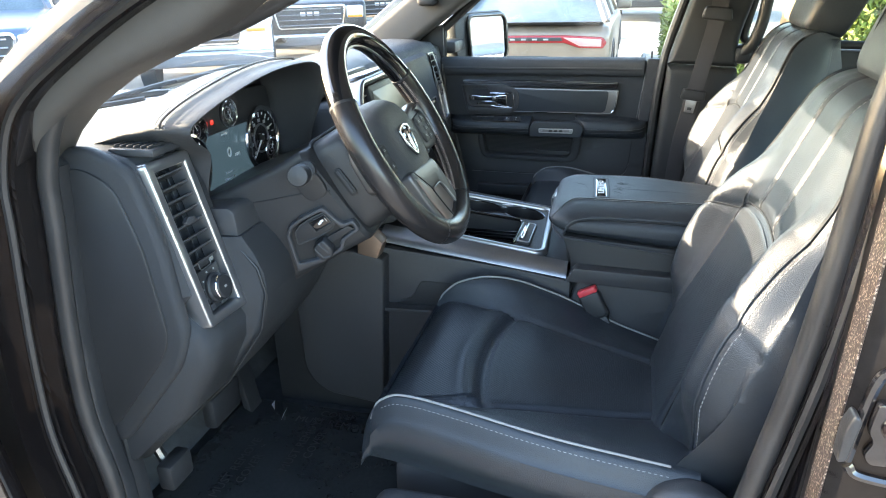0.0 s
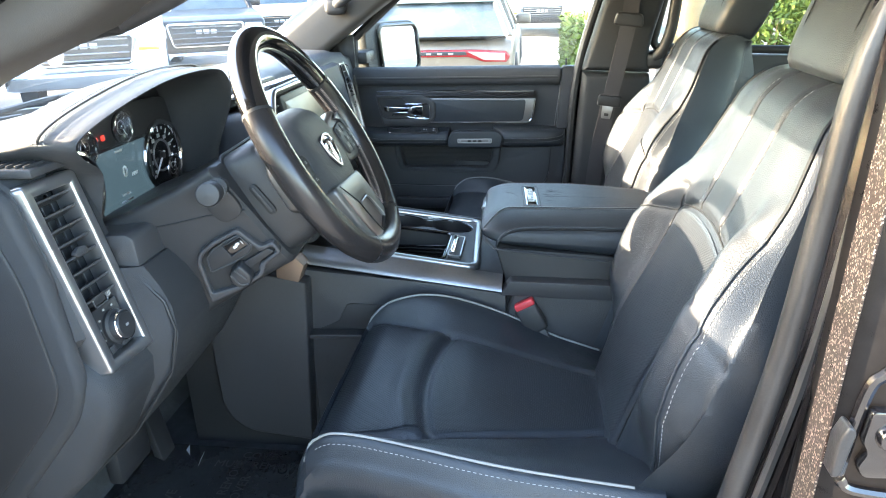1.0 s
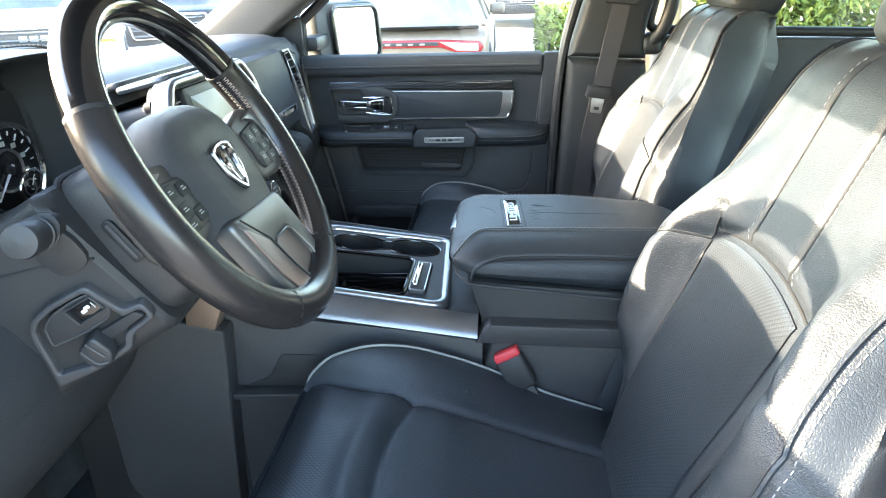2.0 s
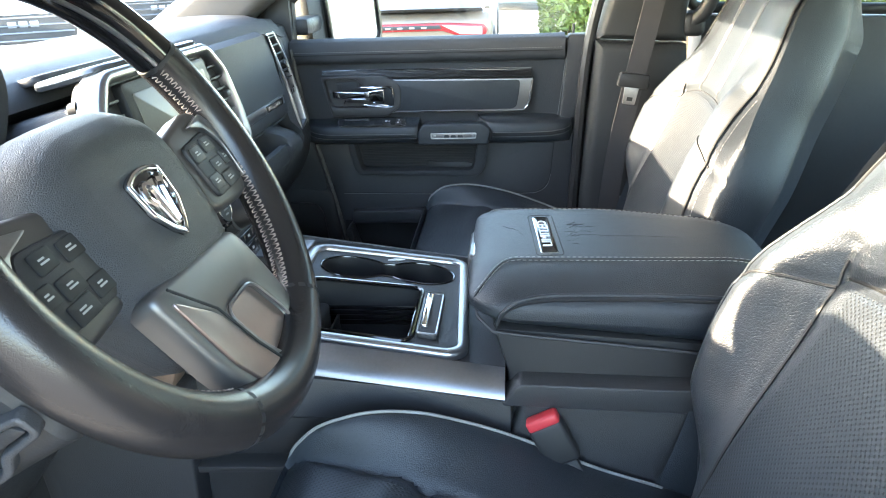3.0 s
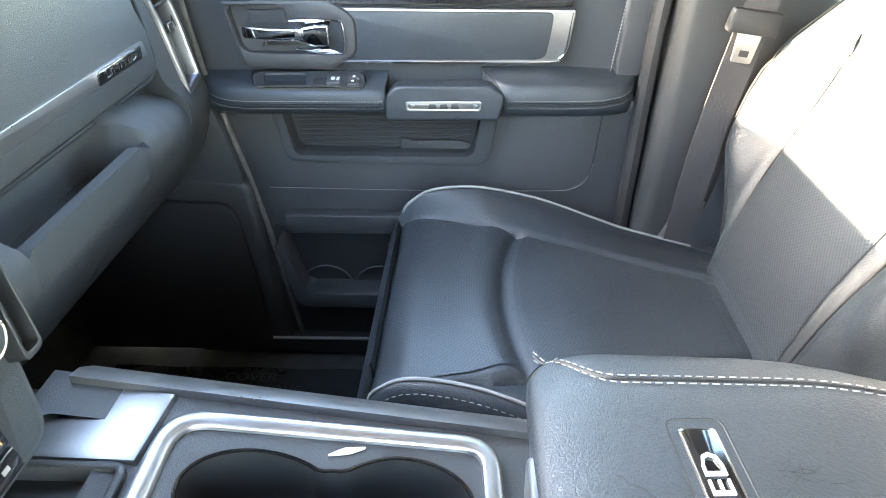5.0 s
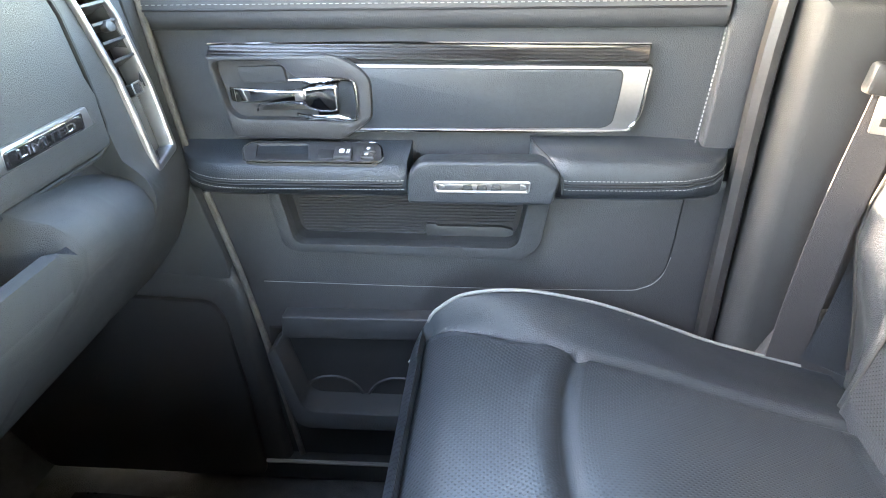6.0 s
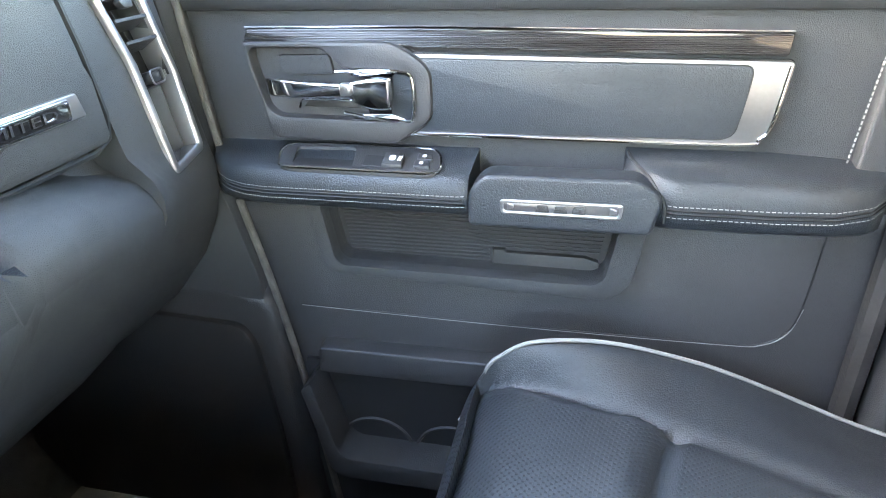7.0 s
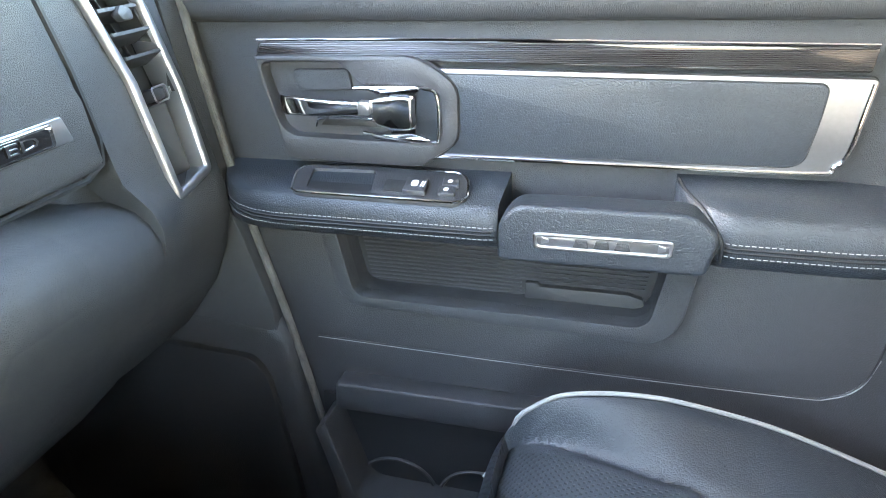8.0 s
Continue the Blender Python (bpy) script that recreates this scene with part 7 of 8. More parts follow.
# armrest: switch pod, pull bar, rear pad; their tops slope down towards the cabin
podx = [(-0.206, 0.20), (-0.204, 0.36), (-0.198, 0.56), (-0.188, 0.73), (-0.174, 0.87), (-0.155, 0.96), (-0.13, 1.0), (-0.05, 1.0), (0.02, 1.0), (0.058, 1.0), (0.065, 0.985), (0.069, 0.95)]


def armtop(y, z0):
    return z0 + 0.13 * (y - 0.70)


def padring(x, k, y0, zt, zb):
    d = 0.772 - y0
    at_ = lambda q: 0.772 - d * q * k
    return [(x, 0.775, zb + 0.004), (x, at_(0.72), zb), (x, at_(0.92), zb + 0.007), (x, at_(1.0), zb + 0.020), (x, at_(1.0), zt - 0.018), (x, at_(0.985), zt - 0.010), (x, at_(0.945), armtop(at_(0.945), zt) - 0.0035), (x, at_(0.88), armtop(at_(0.88), zt)), (x, at_(0.5), armtop(at_(0.5), zt)), (x, 0.775, armtop(0.775, zt))]


def arm_stitches(owner, spans, z0, y0):
    """Two rows of thread with a fold between them along an armrest's front face."""
    d = 0.772 - y0
    for dz in (0.0, -0.0105):
        part("stitching", dashes([(x, 0.772 - d * k - 0.0005, z0 + dz + 0.018 * (1 - k)) for x, k in spans], 0.0030, 0.0016, 0.00042), PIPING, owner)
    for dz in (-0.0036, -0.0068):
        part("arm_fold", tube([(x, 0.772 - d * k + 0.0002, z0 + dz + 0.018 * (1 - k)) for x, k in spans], 0.0011, 5), SEAMSHADE, owner)


def along(table, x):
    for (a, ka), (c, kc) in zip(table[:-1], table[1:]):
        if a <= x <= c:
            return ka + (kc - ka) * (x - a) / (c - a)
    return table[-1][1]


pod = part("armrest_pod", loft([padring(x, k, 0.700, 1.160, 1.118) for x, k in podx]), LEATHER, door, "stitched leather switch pod", angle=55)
arm_stitches(pod, [(x, along(podx, x)) for x in [-0.198 + 0.262 * i / 40 for i in range(41)]], 1.1440, 0.700)
tilt_f = lambda a, b, c: (a, b, c + armtop(b, 1.160))
sp_raw = [(-0.116, 0.7075), (-0.128, 0.742), (-0.122, 0.757), (-0.067, 0.761), (0.027, 0.756), (0.036, 0.744), (0.042, 0.713), (0.034, 0.7045), (-0.104, 0.7055)]
sp_out = rpoly(sp_raw, [0.008, 0.012, 0.008, 0.02, 0.008, 0.008, 0.010, 0.008, 0.010], 5)
well_o = rpoly([(-0.104, 0.713), (-0.113, 0.750), (-0.052, 0.752), (-0.043, 0.7125)], 0.005, 4)
spn = part("switch_plate", pierced(sp_out, well_o, tilt_f, 0.0030, -0.002, 0.0010, deep=-0.010), PLASTIC, pod, "satin dark switch plate with chrome rim")
part("plate_rim", tube([tilt_f(x, y, 0.0024) for x, y in sp_out], 0.0012, 6, True), CHROME, spn)
part("plate_well", slab(well_o, "z", 1.1555, 1.1640), DARK, spn)
tilted_slab = lambda poly, lo, hi, bev: slab(poly, "z", lo, hi, bev, m=Matrix(((1, 0, 0, 0), (0, 1, 0, 0), (0, 0.13, 1, 1.160 - 0.13 * 0.70), (0, 0, 0, 1))))
part("switch_pocket", tilted_slab(rpoly([(-0.034, 0.714), (-0.037, 0.736), (-0.008, 0.736), (-0.006, 0.714)], 0.003), 0.0026, 0.0034, 0.0004), DARK, spn)
swt = part("window_switch", tilted_slab(rpoly([(-0.0145, 0.712), (-0.0165, 0.737), (0.003, 0.735), (0.006, 0.711)], 0.002), 0.002, 0.0072, 0.0018), PLASTIC, spn)
part("mark", tilted_slab(rpoly([(-0.009, 0.719), (-0.010, 0.729), (-0.004, 0.729), (-0.003, 0.719)], 0.003), 0.0072, 0.0076, 0), WHITE, swt)
for k in range(2):
    part("mark", tilted_slab(rect(-0.0008 + 0.0022 * k, 0.719, 0.0004 + 0.0022 * k, 0.728), 0.0072, 0.0076, 0), WHITE, swt)
for y0, y1 in ((0.712, 0.7255), (0.7265, 0.740)):
    bt = part("lock_button", tilted_slab(rpoly([(0.0165, y0), (0.0145, y1), (0.029, y1), (0.032, y0)], 0.0025), 0.002, 0.0062, 0.0016), PLASTIC, spn)
    part("mark", tilted_slab(rect(0.0205, y0 + 0.004, 0.0245, y0 + 0.009, 0.0018), 0.0062, 0.0066, 0), WHITE, bt)
pull = rpoly([(0.070, 1.118), (0.231, 1.118), (0.2385, 1.1465), (0.236, 1.1560), (0.217, 1.1690), (0.084, 1.1680), (0.070, 1.1500)], [0.006, 0.006, 0.006, 0.006, 0.008, 0.012, 0.008], 5)
pb = part("pull_bar", slab(pull, "y", 0.6955, 0.726, 0.0075, 5), LEATHER, door, "soft black pull bar")
part("pull_bridge", box(0.070, 0.236, 0.712, 0.772, 1.114, 1.134, 0.005), PLASTIC, door)
bo_raw = [(0.1005, 1.1325), (0.2050, 1.1325), (0.2065, 1.1470), (0.0990, 1.1465)]
bgp = part("badge_plate", pierced(rpoly(bo_raw, 0.004), rpoly(inset(bo_raw, 0.0030), 0.003), AX["y"], 0.6938, 0.699, 0.0008), SILVER, pb, "satin silver badge frame")
part("badge_inset", slab(rpoly(inset(bo_raw, 0.0022), 0.003), "y", 0.6950, 0.6985, 0.0004), BRUSHED, bgp)
for i in range(3):
    part("badge_bar", slab(rpoly([(0.1310 + i * 0.0158, 1.1362), (0.1435 + i * 0.0158, 1.1362), (0.1418 + i * 0.0158, 1.1430), (0.1328 + i * 0.0158, 1.1430)], 0.001), "y", 0.6936, 0.6952, 0.0004), PLASTIC, bgp)
for x in (0.1060, 0.1950):
    part("badge_wedge", slab(rpoly([(x, 1.1365), (x + 0.006, 1.1385), (x + 0.006, 1.1415), (x, 1.1435)], 0.0008), "y", 0.6944, 0.6952, 0.0003), SILVER, bgp)
rpad = [(0.207, 0.30), (0.210, 0.48), (0.217, 0.66), (0.227, 0.84), (0.238, 0.97), (0.250, 1.0), (0.26, 1.0), (0.33, 1.0), (0.375, 0.96), (0.405, 0.82), (0.420, 0.60), (0.427, 0.35)]
rp = part("armrest_pad", loft([padring(x, k, 0.702, 1.1665 - 0.006 * sm(0.33, 0.43, x), 1.116) for x, k in rpad]), LEATHER, door, "stitched leather armrest pad", angle=55)
arm_stitches(rp, [(x, along(rpad, x)) for x in [0.243 + 0.180 * i / 34 for i in range(35)]], 1.1450, 0.702)
part("pad_welt", tube(cat([(0.2085, 0.757, 1.1755), (0.214, 0.738, 1.1722), (0.226, 0.716, 1.1660), (0.239, 0.7010, 1.1480), (0.2405, 0.7008, 1.1300)], 5), 0.0012, 6), SEAMSHADE, rp)
# lower door: panel with a pocket sunk into it
p_out = rpoly([(-0.106, 1.120), (-0.093, 1.048), (-0.080, 1.0375), (0.200, 1.0310), (0.2145, 1.041), (0.223, 1.056), (0.233, 1.120)], [0.003, 0.012, 0.012, 0.012, 0.010, 0.01, 0.003], 4)
p_in = rpoly([(-0.089, 1.119), (-0.077, 1.055), (-0.069, 1.049), (0.186, 1.0475), (0.196, 1.055), (0.208, 1.119)], [0.003, 0.008, 0.008, 0.010, 0.010, 0.003], 4)
part("lower_panel", pierced(rpoly([(-0.205, 0.665), (0.455, 0.665), (0.452, 1.132), (-0.19, 1.132)], 0.01), p_in, AX["y"], 0.744, 0.772, 0.004, deep=0.7685), PLASTIC, door)
part("pocket_rim", pierced(p_out, p_in, AX["y"], 0.7285, 0.7445, 0.003, deep=0.7460), SOFT, door)
pk = part("pocket_well", slab(rpoly([(-0.090, 1.120), (-0.078, 1.040), (0.200, 1.038), (0.209, 1.120)], 0.004), "y", 0.7672, 0.7686), DARK, door)
for i in range(16):
    z = 1.0400 + i * 0.0042
    part("rib", tube([(-0.070 - i * 0.0006, 0.7662, z), (0.079 if i < 6 else 0.186 + i * 0.0008, 0.7662, z)], 0.0011, 5), PLASTIC, pk)
part("pocket_block", slab(rpoly([(0.083, 1.030), (0.196, 1.030), (0.190, 1.0570), (0.176, 1.0610), (0.097, 1.0610), (0.095, 1.0640), (0.083, 1.0640)], 0.002), "y", 0.7605, 0.768, 0.0015), DARK, pk)
part("pocket_lip", tube([(-0.070, 0.7645, 1.0370), (0.080, 0.7645, 1.0365)], 0.0018, 6), PLASTIC, pk)
part("panel_seam", tube(cat([(-0.129, 0.7436, 0.988), (0.10, 0.7436, 0.985), (0.310, 0.7436, 0.986), (0.350, 0.7436, 0.990), (0.370, 0.7436, 1.005), (0.379, 0.7436, 1.032), (0.386, 0.7436, 1.110)], 5), 0.0009, 5), SEAMSHADE, door)
# Thin pale tube draws the highlight along the panel's step.
part("seam_highlight", tube(cat([(-0.129, 0.7436, 0.9865), (0.10, 0.7436, 0.9835), (0.310, 0.7436, 0.9845), (0.351, 0.7436, 0.9885), (0.3715, 0.7436, 1.004), (0.3805, 0.7436, 1.032)], 5), 0.0006, 5), PIPING, door)
part("grab_ledge", slab(rpoly([(-0.108, 0.914), (0.30, 0.917), (0.30, 0.949), (-0.105, 0.947)], 0.004), "y", 0.7205, 0.750, 0.006, 3), PLASTIC, door)
part("bin_back", slab([(-0.13, 0.70), (0.30, 0.70), (0.30, 0.918), (-0.13, 0.918)], "y", 0.7385, 0.7435), DARK, door)
lip = rpoly([(-0.121, 0.905), (-0.109, 0.917), (-0.084, 0.822), (-0.072, 0.8140), (0.14, 0.8120), (0.158, 0.838), (0.170, 0.832), (0.150, 0.7850), (-0.082, 0.7860), (-0.096, 0.7950)], [0.003, 0.004, 0.01, 0.006, 0.02, 0.004, 0.004, 0.02, 0.008, 0.008], 4)
part("bin_lip", slab(lip, "y", 0.694, 0.742, 0.005, 3), SOFT, door)
for cx in (-0.052, 0.040):
    part("bottle_ring", tube([(cx + math.cos(t) * 0.044, 0.7378, 0.800 + 0.041 * math.sin(t)) for t in [math.pi * i / 20 for i in range(21)]], 0.0024, 6), PLASTIC, door)
part("bin_floor", box(-0.084, 0.14, 0.708, 0.742, 0.786, 0.806, 0.004), DARK, door)
# woven weatherstrip along the leading edge
for q in ([(-0.2235, 0.7500, 1.335), (-0.2165, 0.7510, 1.270), (-0.2060, 0.7520, 1.190), (-0.2000, 0.7520, 1.150)], [(-0.1830, 0.7405, 1.112), (-0.1560, 0.7385, 1.000), (-0.1330, 0.7360, 0.880), (-0.1080, 0.7350, 0.700)]):
    part("weatherstrip", tube(cat(q, 6), 0.0042, 8), WOVEN, door, "woven grey-brown edge strip")
# window frame and pane
part("window_frame", tube([(-0.235, 0.80, 1.34), (-0.228, 0.80, 1.44), (-0.09, 0.80, 1.555), (0.10, 0.80, 1.675), (0.56, 0.80, 1.69), (0.47, 0.80, 1.34)], 0.014, 8), DARK, door)
part("sail_panel", slab(rpoly([(-0.42, 1.34), (-0.225, 1.34), (-0.225, 1.455), (-0.30, 1.43)], 0.01), "y", 0.775, 0.80, 0.006), DARK, door)
wpn = part("pane", slab([(-0.235, 1.34), (0.47, 1.34), (0.56, 1.69), (0.10, 1.675), (-0.09, 1.555), (-0.228, 1.44)], "y", 0.815, 0.819), PANE, door)
wpn.visible_shadow = False
part("lock_pin", tube([(0.425, 0.785, 1.35), (0.425, 0.785, 1.372)], 0.003, 8), DARK, door)

# ---- right outside mirror ----
mr = thing("side_mirror", (-0.16, 0.98, 1.36), "black outside mirror housing with bright glass", "side mirror")
MM = Matrix.Translation((-0.135, 1.0, 1.388)) @ pose(0, 0, 0, 0, -3.5, -35)
ho = rpoly([(-0.128, -0.075), (0.085, -0.088), (0.112, -0.05), (0.108, 0.06), (0.085, 0.088), (-0.115, 0.090), (-0.135, 0.06)], 0.024, 5)
b = loft([[(x, y * k, z * k) for y, z in ho] for x, k in ((0.0, 1.0), (-0.010, 1.05), (-0.05, 1.04), (-0.09, 0.9), (-0.125, 0.6), (-0.135, 0.3))])
b.transform(MM)
part("housing", b, DARK, mr)
graw = [(-0.072, -0.066), (0.078, -0.076), (0.098, -0.05), (0.095, 0.055), (0.078, 0.076), (-0.062, 0.078), (-0.078, 0.060)]
b = band([(y + (0.008 if y > 0 else -0.008), z * 1.1) for y, z in graw], 0.02, 0.012, "x", -0.004, 0.012, 0.003)
b.transform(MM)
part("glass_bezel", b, GLOSSBLACK, mr)
b = slab(rpoly(graw, 0.015, 5), "x", 0.0005, 0.005)
b.transform(MM)
part("mirror_glass", b, MIRROR, mr, "bright mirror glass")
part("arm", box(-0.28, -0.19, 0.80, 0.95, 1.36, 1.40, 0.012), DARK, mr)

# ---- parked vehicles and planting ----
def paint(name, col, metal=0.3):
    return mat(name, col, 0.42, metal=metal, vary=0.12, coat=0.35, rvary=0.05)


CARGLASS = mat("car_window_glass", (0.10, 0.125, 0.14), 0.12, vary=0.35, vscale=2.0, rvary=0.05, spec=0.35)
TYRE = mat("tyre_rubber", (0.02, 0.02, 0.02), 0.85, vary=0.2)
LAMPRED = mat("red_lamp_lens", (0.22, 0.006, 0.010), 0.2, coat=0.2)
LAMPCLEAR = mat("clear_lamp_lens", (0.7, 0.7, 0.72), 0.1, metal=0.5)
AMBER = mat("amber_lens", (0.7, 0.25, 0.02), 0.15)


def wheel_part(parent, x, y, r, m):
    s = 1 if y > 0 else -1
    t = part("wheel", lathe([(r * 0.62, -0.10), (r * 0.95, -0.11), (r, -0.08), (r, 0.08), (r * 0.95, 0.11), (r * 0.62, 0.10)], (x, y, r), (0, s, 0), 28), TYRE, parent)
    t.data.transform(m)
    b = lathe([(r * 0.62, 0.09), (r * 0.60, 0.05), (r * 0.2, 0.06), (0.0, 0.07)], (x, y, r), (0, s, 0), 20)
    for k in range(5):
        a = 2 * math.pi * k / 5
        tube([(x, y + s * 0.075, r), (x + math.cos(a) * r * 0.6, y + s * 0.085, r + math.sin(a) * r * 0.6)], 0.03, 6, bm=b)
    w = part("rim", b, SILVER, t)
    w.data.transform(m)


def vehicle(name, label, at, turn, skin, style):
    """A parked vehicle. Its own x runs from nose (0) to tail, y across."""
    m = Matrix.Translation(at) @ pose(0, 0, 0, 0, 0, turn)
    ob = thing(name, at, label, "car")
    pick = style == "pickup"
    L, W, H, belt = (5.8, 2.0, 1.92, 1.28) if pick else ((5.05, 1.9, 1.47, 0.98) if style == "sedan" else (4.7, 1.9, 1.75, 1.15))
    h = W / 2

    def put(nm, b, mt, parent=None, lab=""):
        b.transform(m)
        return part(nm, b, mt, parent or ob, lab)
    if pick:
        side = [(0.05, 0.45), (0.0, 0.75), (0.03, 1.12), (0.35, 1.20), (1.5, belt), (L - 0.02, belt + 0.02), (L, 0.6), (L - 0.1, 0.45)]
        cab = [(1.55, belt - 0.02), (2.15, H - 0.04), (2.5, H), (3.6, H), (3.85, H - 0.06), (3.95, belt - 0.02)]
        wx = (0.98, 4.55)
    elif style == "sedan":
        side = [(0.08, 0.3), (0.0, 0.55), (0.08, 0.78), (1.2, 0.95), (1.6, belt), (4.35, belt + 0.03), (4.95, belt + 0.02), (5.05, 0.92), (5.03, 0.55), (4.95, 0.3)]
        cab = [(1.5, belt - 0.02), (2.25, H - 0.05), (2.7, H), (3.3, H), (3.9, H - 0.12), (4.55, belt + 0.01)]
        wx = (0.95, 4.0)
    else:
        side = [(0.06, 0.35), (0.0, 0.6), (0.05, 0.95), (1.1, 1.08), (1.4, belt), (4.6, belt + 0.05), (4.68, 0.6), (4.6, 0.35)]
        cab = [(1.3, belt - 0.02), (1.95, H - 0.06), (2.4, H), (4.0, H - 0.02), (4.35, H - 0.08), (4.62, belt + 0.02)]
        wx = (0.92, 3.75)
    put("body", slab(rpoly(side, 0.08, 4), "y", -h, h, 0.09, 4), skin)
    # greenhouse: glass body narrowing upwards, painted roof and pillars
    b = slab(cab, "y", -h * 0.93, h * 0.93, 0.02)
    for v in b.verts:
        k = sm(belt, H, v.co.z)
        v.co.y *= 1 - 0.22 * k
    put("greenhouse_glass", b, CARGLASS)
    k2 = 0.73
    put("roof", slab([(cab[1][0] + 0.02, H - 0.07), (cab[2][0], H + 0.012), (cab[3][0], H + 0.012), (cab[4][0] + 0.04, H - 0.09)], "y", -h * k2, h * k2, 0.03, 3), skin)
    for s in (-1, 1):
        lo, hi = s * h * 0.935, s * h * 0.735
        for a, c in ((cab[0], cab[1]), (((cab[2][0] + cab[3][0]) / 2 + 0.05, belt), ((cab[2][0] + cab[3][0]) / 2, H)), (cab[5], cab[4])):
            put("roof_pillar", tube([(a[0], lo, a[1]), (c[0], hi, c[1])], 0.045, 6), skin)
        put("mirror", box(cab[0][0] + 0.30, cab[0][0] + 0.42, min(s * h * 0.95, s * (h + 0.17)), max(s * h * 0.95, s * (h + 0.17)), belt + 0.02, belt + 0.17, 0.04, 3), skin)
        for x in wx:
            wheel_part(ob, x, s * (h - 0.12), 0.40 if pick else 0.35, m)
            put("wheel_arch", tube([(x + math.cos(t) * (0.47 if pick else 0.41), s * (h - 0.01), (0.40 if pick else 0.35) + math.sin(t) * (0.47 if pick else 0.41)) for t in [math.pi * i / 12 for i in range(13)]], 0.03, 6), DARK)
    if style == "sedan":
        # tail: full-width red lamp band, spoiler, bumper, plate recess
        lampb = put("tail_lamp", slab(rpoly([(-0.88, 0.765), (-0.62, 0.77), (-0.45, 0.825), (0.45, 0.825), (0.62, 0.77), (0.88, 0.765), (0.92, 0.83), (0.87, 0.885), (0.50, 0.905), (-0.50, 0.905), (-0.87, 0.885), (-0.92, 0.83)], 0.02), "x", 5.0, 5.075, 0.012), LAMPRED, None, "full-width red tail lamp band")
        for s in (-1, 1):
            put("lamp_core", slab(rpoly([(s * 0.63, 0.792), (s * 0.86, 0.787), (s * 0.86, 0.862), (s * 0.44, 0.885), (s * 0.52, 0.845)], 0.012), "x", 5.072, 5.082, 0.004), mat("pale_red_lens", (0.42, 0.26, 0.25), 0.15), lampb)
        for i in range(5):
            put("badge_bar", box(5.072, 5.082, -0.27 + i * 0.125, -0.215 + i * 0.125, 0.853, 0.872, 0.003), SILVER, lampb)
        put("lamp_band", slab(rpoly([(-0.44, 0.846), (0.44, 0.846), (0.42, 0.884), (-0.42, 0.884)], 0.008), "x", 5.070, 5.079, 0.003), DARK, lampb)
        put("spoiler", slab([(4.70, 1.005), (5.02, 1.015), (5.08, 1.045), (5.05, 1.05), (4.75, 1.02)], "y", -0.86, 0.86, 0.008), DARK)
        put("plate_recess", box(5.02, 5.06, -0.28, 0.28, 0.52, 0.68, 0.01), DARK)
        put("lower_bumper", slab([(4.90, 0.25), (5.03, 0.28), (5.05, 0.42), (4.95, 0.44)], "y", -0.85, 0.85, 0.02), DARK)
    else:
        gz0, gz1 = (0.72, 1.08) if pick else (0.62, 0.9)
        gr = put("grille", slab(rpoly([(-0.55, gz0), (0.55, gz0), (0.62, gz1), (-0.62, gz1)], 0.06), "x", -0.05, 0.03, 0.015), DARK)
        for i in range(4):
            z = gz0 + 0.05 + i * (gz1 - gz0 - 0.1) / 3
            put("grille_bar", tube([(-0.06, -0.54, z), (-0.06, 0.54, z)], 0.012, 6), CHROME, gr)
        put("grille_surround", tube([(-0.05, y, z) for y, z in rpoly([(-0.55, gz0), (0.55, gz0), (0.62, gz1), (-0.62, gz1)], 0.06)], 0.022, 6, True), CHROME, gr)
        for s in (-1, 1):
            a, c = sorted((s * 0.64, s * (h - 0.06)))
            hl = put("headlamp", slab(rect(a, gz1 - 0.22, c, gz1 - 0.01, 0.04), "x", -0.03, 0.2, 0.02), LAMPCLEAR)
            put("amber_lens", slab(rect(a + 0.02, gz1 - 0.21, c - 0.02, gz1 - 0.17, 0.01), "x", -0.036, 0.0, 0.004), AMBER, hl)
        put("bumper", slab(rpoly([(-0.12, 0.42), (-0.15, 0.62), (0.1, 0.68), (0.2, 0.42)], 0.04), "y", -h, h, 0.03), CHROME if pick else DARK)
        for i in range(3):
            put("badge_bar", box(-0.065, -0.05, -0.16 + i * 0.12, -0.07 + i * 0.12, gz1 - 0.16, gz1 - 0.09, 0.004), SILVER, gr)
        if pick:
            put("bed_rim", box(4.05, L - 0.03, -h + 0.02, h - 0.02, belt + 0.0, belt + 0.04, 0.012), DARK)
    return ob


TAN = paint("tan_grey_car_paint", (0.21, 0.165, 0.125), 0.35)
WHITECAR = paint("white_car_paint", (0.78, 0.78, 0.77), 0.0)
DARKCAR = paint("charcoal_car_paint", (0.03, 0.032, 0.035), 0.4)
BLUECAR = paint("steel_blue_car_paint", (0.10, 0.13, 0.17), 0.5)
REDCAR = paint("red_car_paint", (0.45, 0.03, 0.03), 0.0)
vehicle("parked_sedan", "tan-grey sedan with a full-width red tail lamp, parked tail-on", (-0.85, 11.55, 0), -90, TAN, "sedan")
vehicle("parked_suv", "white sport utility vehicle parked nose-on far off", (0.55, 20.5, 0), 90, WHITECAR, "suv")
vehicle("parked_suv", "white sport utility vehicle parked far off in the lot", (-2.9, 22.0, 0), 90, WHITECAR, "suv")
vehicle("parked_suv", "steel-blue sport utility vehicle parked far off", (-6.2, 22.5, 0), 90, BLUECAR, "suv")
vehicle("parked_pickup", "white pickup parked nose towards the cab", (-5.6, 7.4, 0), 118, WHITECAR, "pickup")
vehicle("parked_pickup", "charcoal pickup with chrome grille parked nose-on", (-5.2, 10.2, 0), 118, DARKCAR, "pickup")
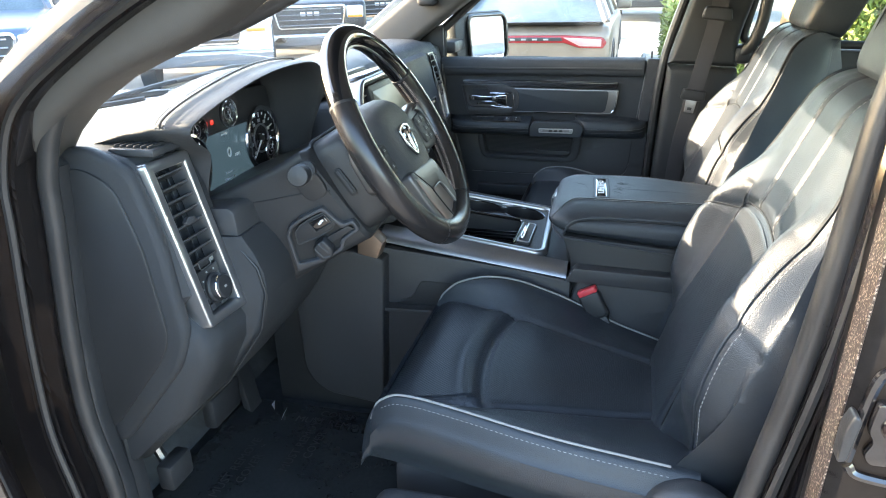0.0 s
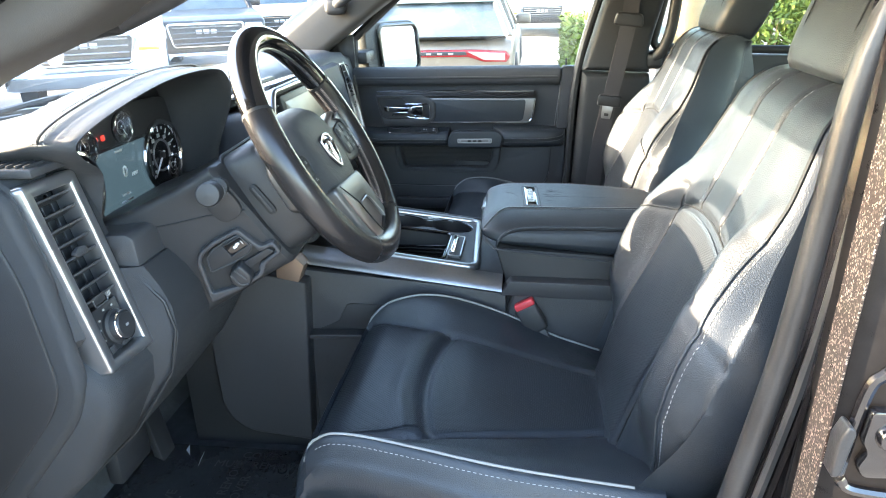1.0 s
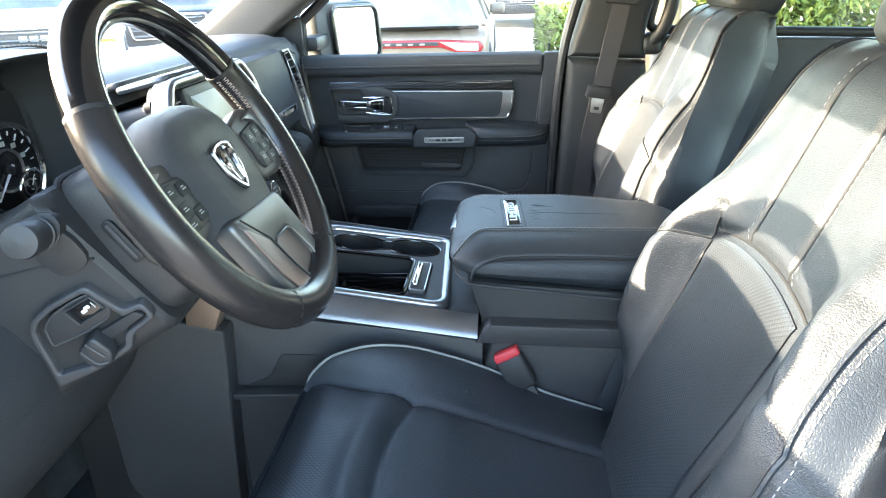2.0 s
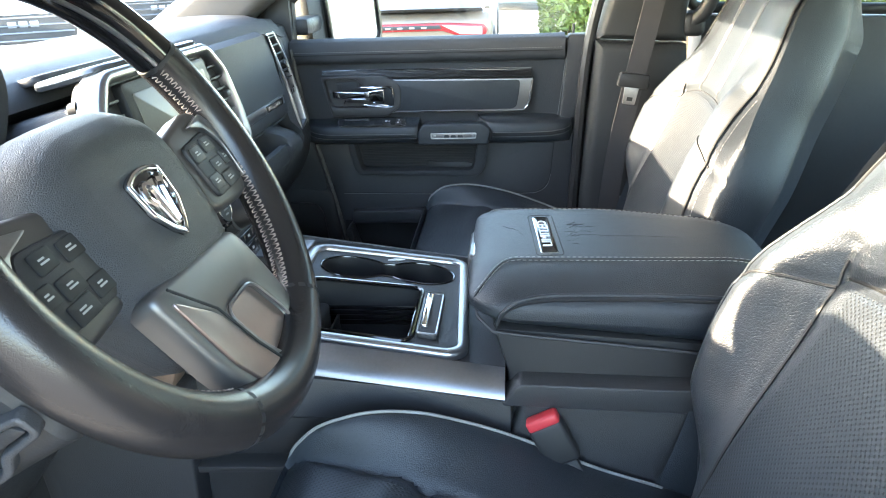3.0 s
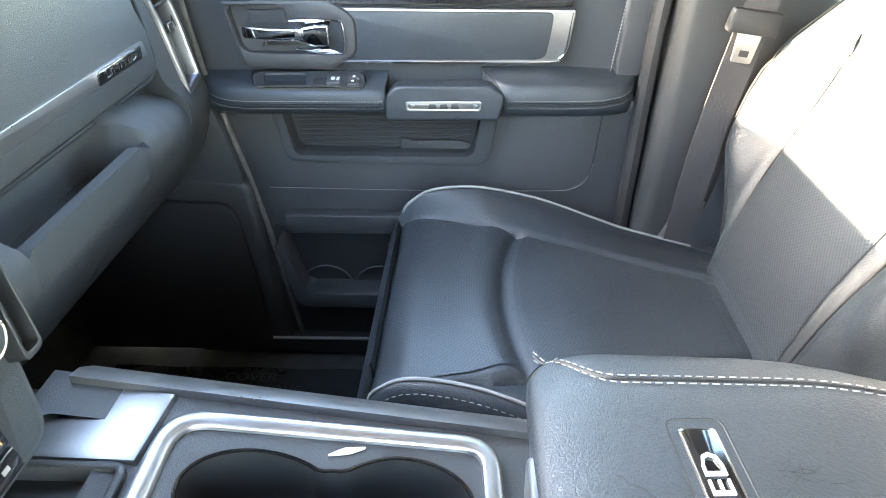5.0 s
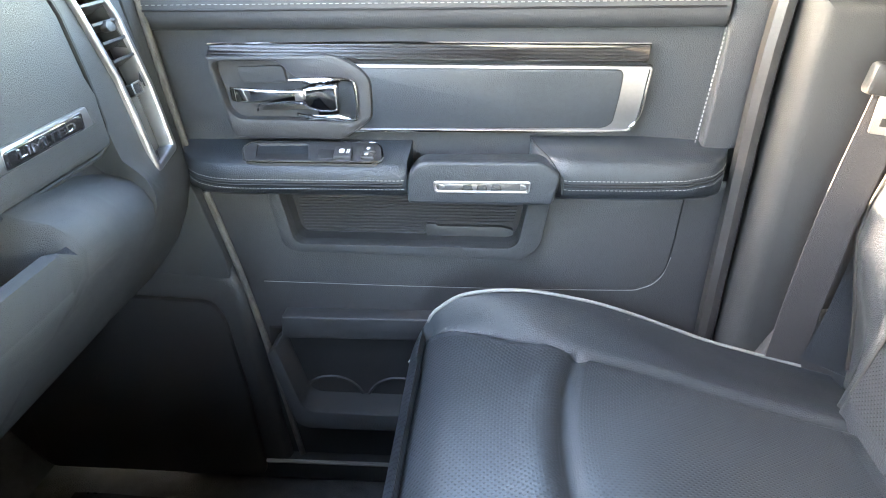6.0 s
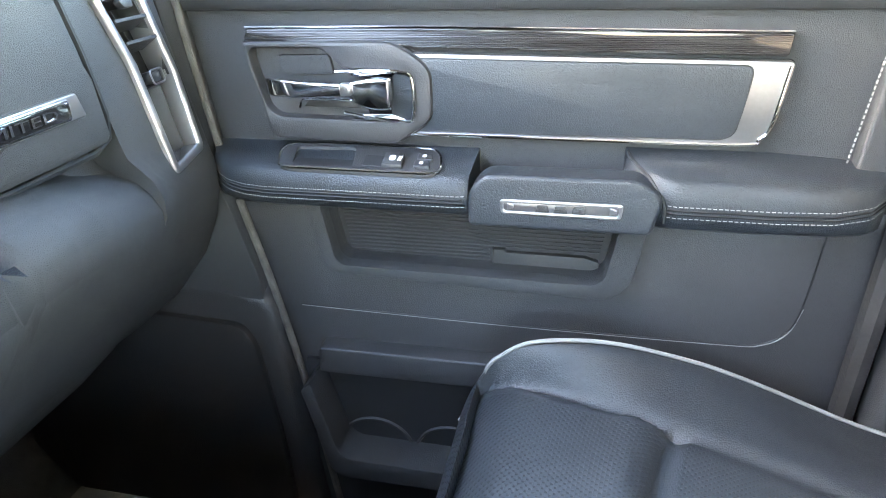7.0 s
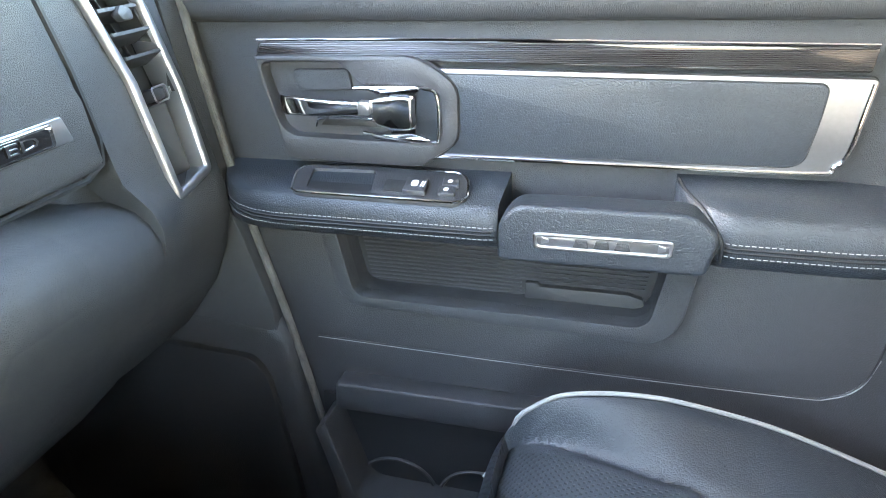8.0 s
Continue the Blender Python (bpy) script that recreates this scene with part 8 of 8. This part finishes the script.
vehicle("parked_pickup", "white pickup with dark grille parked nose-on", (-5.0, 13.4, 0), 118, WHITECAR, "pickup")
vehicle("parked_pickup", "steel-blue pickup parked nose-on", (-6.8, 4.6, 0), 130, BLUECAR, "pickup")
vehicle("parked_pickup", "charcoal pickup parked ahead in the next row", (-8.2, 2.0, 0), 150, DARKCAR, "pickup")
vehicle("parked_pickup", "charcoal pickup parked behind the cab, seen in the mirror", (8.4, 2.3, 0), 8, DARKCAR, "pickup")
vehicle("parked_pickup", "steel-blue pickup parked behind the cab, seen in the mirror", (8.0, 5.0, 0), 8, BLUECAR, "pickup")
vehicle("parked_suv", "white sport utility vehicle parked behind the cab", (10.0, 7.6, 0), 8, WHITECAR, "suv")
vehicle("parked_suv", "red sport utility vehicle in the far row", (-13.5, 9.0, 0), 140, REDCAR, "suv")

BARK = mat("palm_bark", (0.42, 0.27, 0.14), 0.9, bump=1.0, bscale=25, vary=0.35, vscale=5)
LEAF = mat("hedge_leaf", (0.17, 0.21, 0.04), 0.55, vary=0.55, vscale=7)
FROND = mat("palm_frond", (0.08, 0.11, 0.03), 0.6, vary=0.4, vscale=3)
palm = thing("palm_tree", (2.30, 8.3, 0.0), "tall palm with ringed tan trunk in the planting bed", "tree")
prof = []
for i in range(61):
    z = 0.1 + i * 0.11
    prof.append((0.20 - 0.009 * z + 0.012 * (i % 2) + 0.04 * math.exp(-z * 2), z))
part("trunk", lathe(prof, (2.30, 8.3, 0), (0, 0, 1), 20), BARK, palm, angle=20)
fr = bmesh.new()
for k in range(26):
    a, up = k * 2.4, 0.9 - 0.06 * k
    d = Vector((math.cos(a), math.sin(a), 0))
    P = [Vector((2.30, 8.3, 6.6)) + d * (t * 2.1) + Vector((0, 0, up * t * 1.6 - 1.5 * t * t)) for t in [j / 10 for j in range(11)]]
    tube(P, 0.015, 4, bm=fr)
    for p0, p1 in zip(P[1:-1], P[2:]):
        for s in (-1, 1):
            side = Vector((-d.y, d.x, -0.3)) * s
            q = p0 + side * 0.5 + d * 0.25
            fr.faces.new([fr.verts.new(p0), fr.verts.new(p1), fr.verts.new(q)])
part("crown", fr, FROND, palm)


def hedge(x0, x1, y0, y1, h, n, label, seed):
    rnd = random.Random(seed)
    ob = thing("hedge", ((x0 + x1) / 2, (y0 + y1) / 2, 0.1), label, "hedge")
    tw = bmesh.new()
    for i in range(14):
        bx, by = rnd.uniform(x0 + 0.2, x1 - 0.2), rnd.uniform(y0 + 0.2, y1 - 0.2)
        tube([(bx, by, 0.05), (bx + rnd.uniform(-0.2, 0.2), by + rnd.uniform(-0.2, 0.2), h * 0.8)], [0.03, 0.008], 5, bm=tw)
    part("stems", tw, BARK, ob)
    vs, fs = [], []
    while len(fs) < n:
        x, y, z = rnd.uniform(x0, x1), rnd.uniform(y0, y1), rnd.uniform(0.12, h)
        u = Vector(((x - (x0 + x1) / 2) / ((x1 - x0) / 2), (y - (y0 + y1) / 2) / ((y1 - y0) / 2), z / h))
        edge = max(abs(u.x), abs(u.y), u.z) + 0.25 * noise.noise((x * 1.7, y * 1.7, z * 1.7))
        if not 0.72 < edge < 1.0:
            continue
        d = Vector((rnd.gauss(0, 1), rnd.gauss(0, 1), rnd.gauss(0.3, 1))).normalized() * rnd.uniform(0.05, 0.085)
        w = d.cross(Vector((rnd.gauss(0, 1), rnd.gauss(0, 1), rnd.gauss(0, 1)))).normalized() * 0.022
        c = Vector((x, y, z))
        k = len(vs)
        vs += [c - d, c + w, c + d, c - w]
        fs.append((k, k + 1, k + 2, k + 3))
    me = bpy.data.meshes.new("leaves")
    me.from_pydata(vs, [], fs)
    me.materials.append(LEAF)
    lf = new("leaves", me)
    lf.parent = ob
    lf.matrix_parent_inverse = Matrix.Translation(-ob.location)
    tagged(lf, kind="stuff")


hedge(0.72, 1.75, 8.0, 10.0, 1.12, 7000, "clipped sunlit green hedge beside the parked sedan", 1)
hedge(2.9, 4.6, 8.0, 9.4, 1.35, 9000, "loose sunlit green hedge in the planting bed", 2)
hedge(4.7, 8.4, 8.2, 9.8, 1.25, 9000, "long sunlit green hedge beyond the palm", 3)

# ---- driver's door, swung open beside the camera's way in ----
od = thing("door_4", (-0.42, -0.90, 0.55), "open driver's door swung wide, black paint and dark inner panel", "door", kind="structure")
DM = Matrix.Translation((-0.43, -0.905, 0)) @ pose(0, 0, 0, 0, 0, -66)


def odp(nm, b, mt, par=None, lab=""):
    b.transform(DM)
    return part(nm, b, mt, par or od, lab)


odp("outer_skin", slab(rpoly([(0.0, 0.55), (0.98, 0.55), (1.02, 1.0), (1.03, 1.37), (0.0, 1.37)], 0.03), "y", -0.035, 0.0, 0.01), PAINT)
odp("inner_panel", slab(rpoly([(0.04, 0.60), (0.94, 0.60), (0.98, 1.36), (0.04, 1.36)], 0.04), "y", 0.0, 0.05, 0.015), PLASTIC)
odp("armrest", box(0.18, 0.85, 0.045, 0.11, 1.06, 1.14, 0.02, 3), SOFT)
odp("window_frame", tube([(0.10, -0.01, 1.37), (0.42, -0.01, 1.66), (0.60, -0.01, 1.71), (0.98, -0.01, 1.70), (1.01, -0.01, 1.37)], 0.022, 8), GLOSSBLACK)
gp = odp("pane", slab([(0.12, 1.36), (0.43, 1.65), (0.60, 1.69), (0.97, 1.68), (1.0, 1.36)], "y", -0.012, -0.008), TINT)
gp.visible_shadow = False
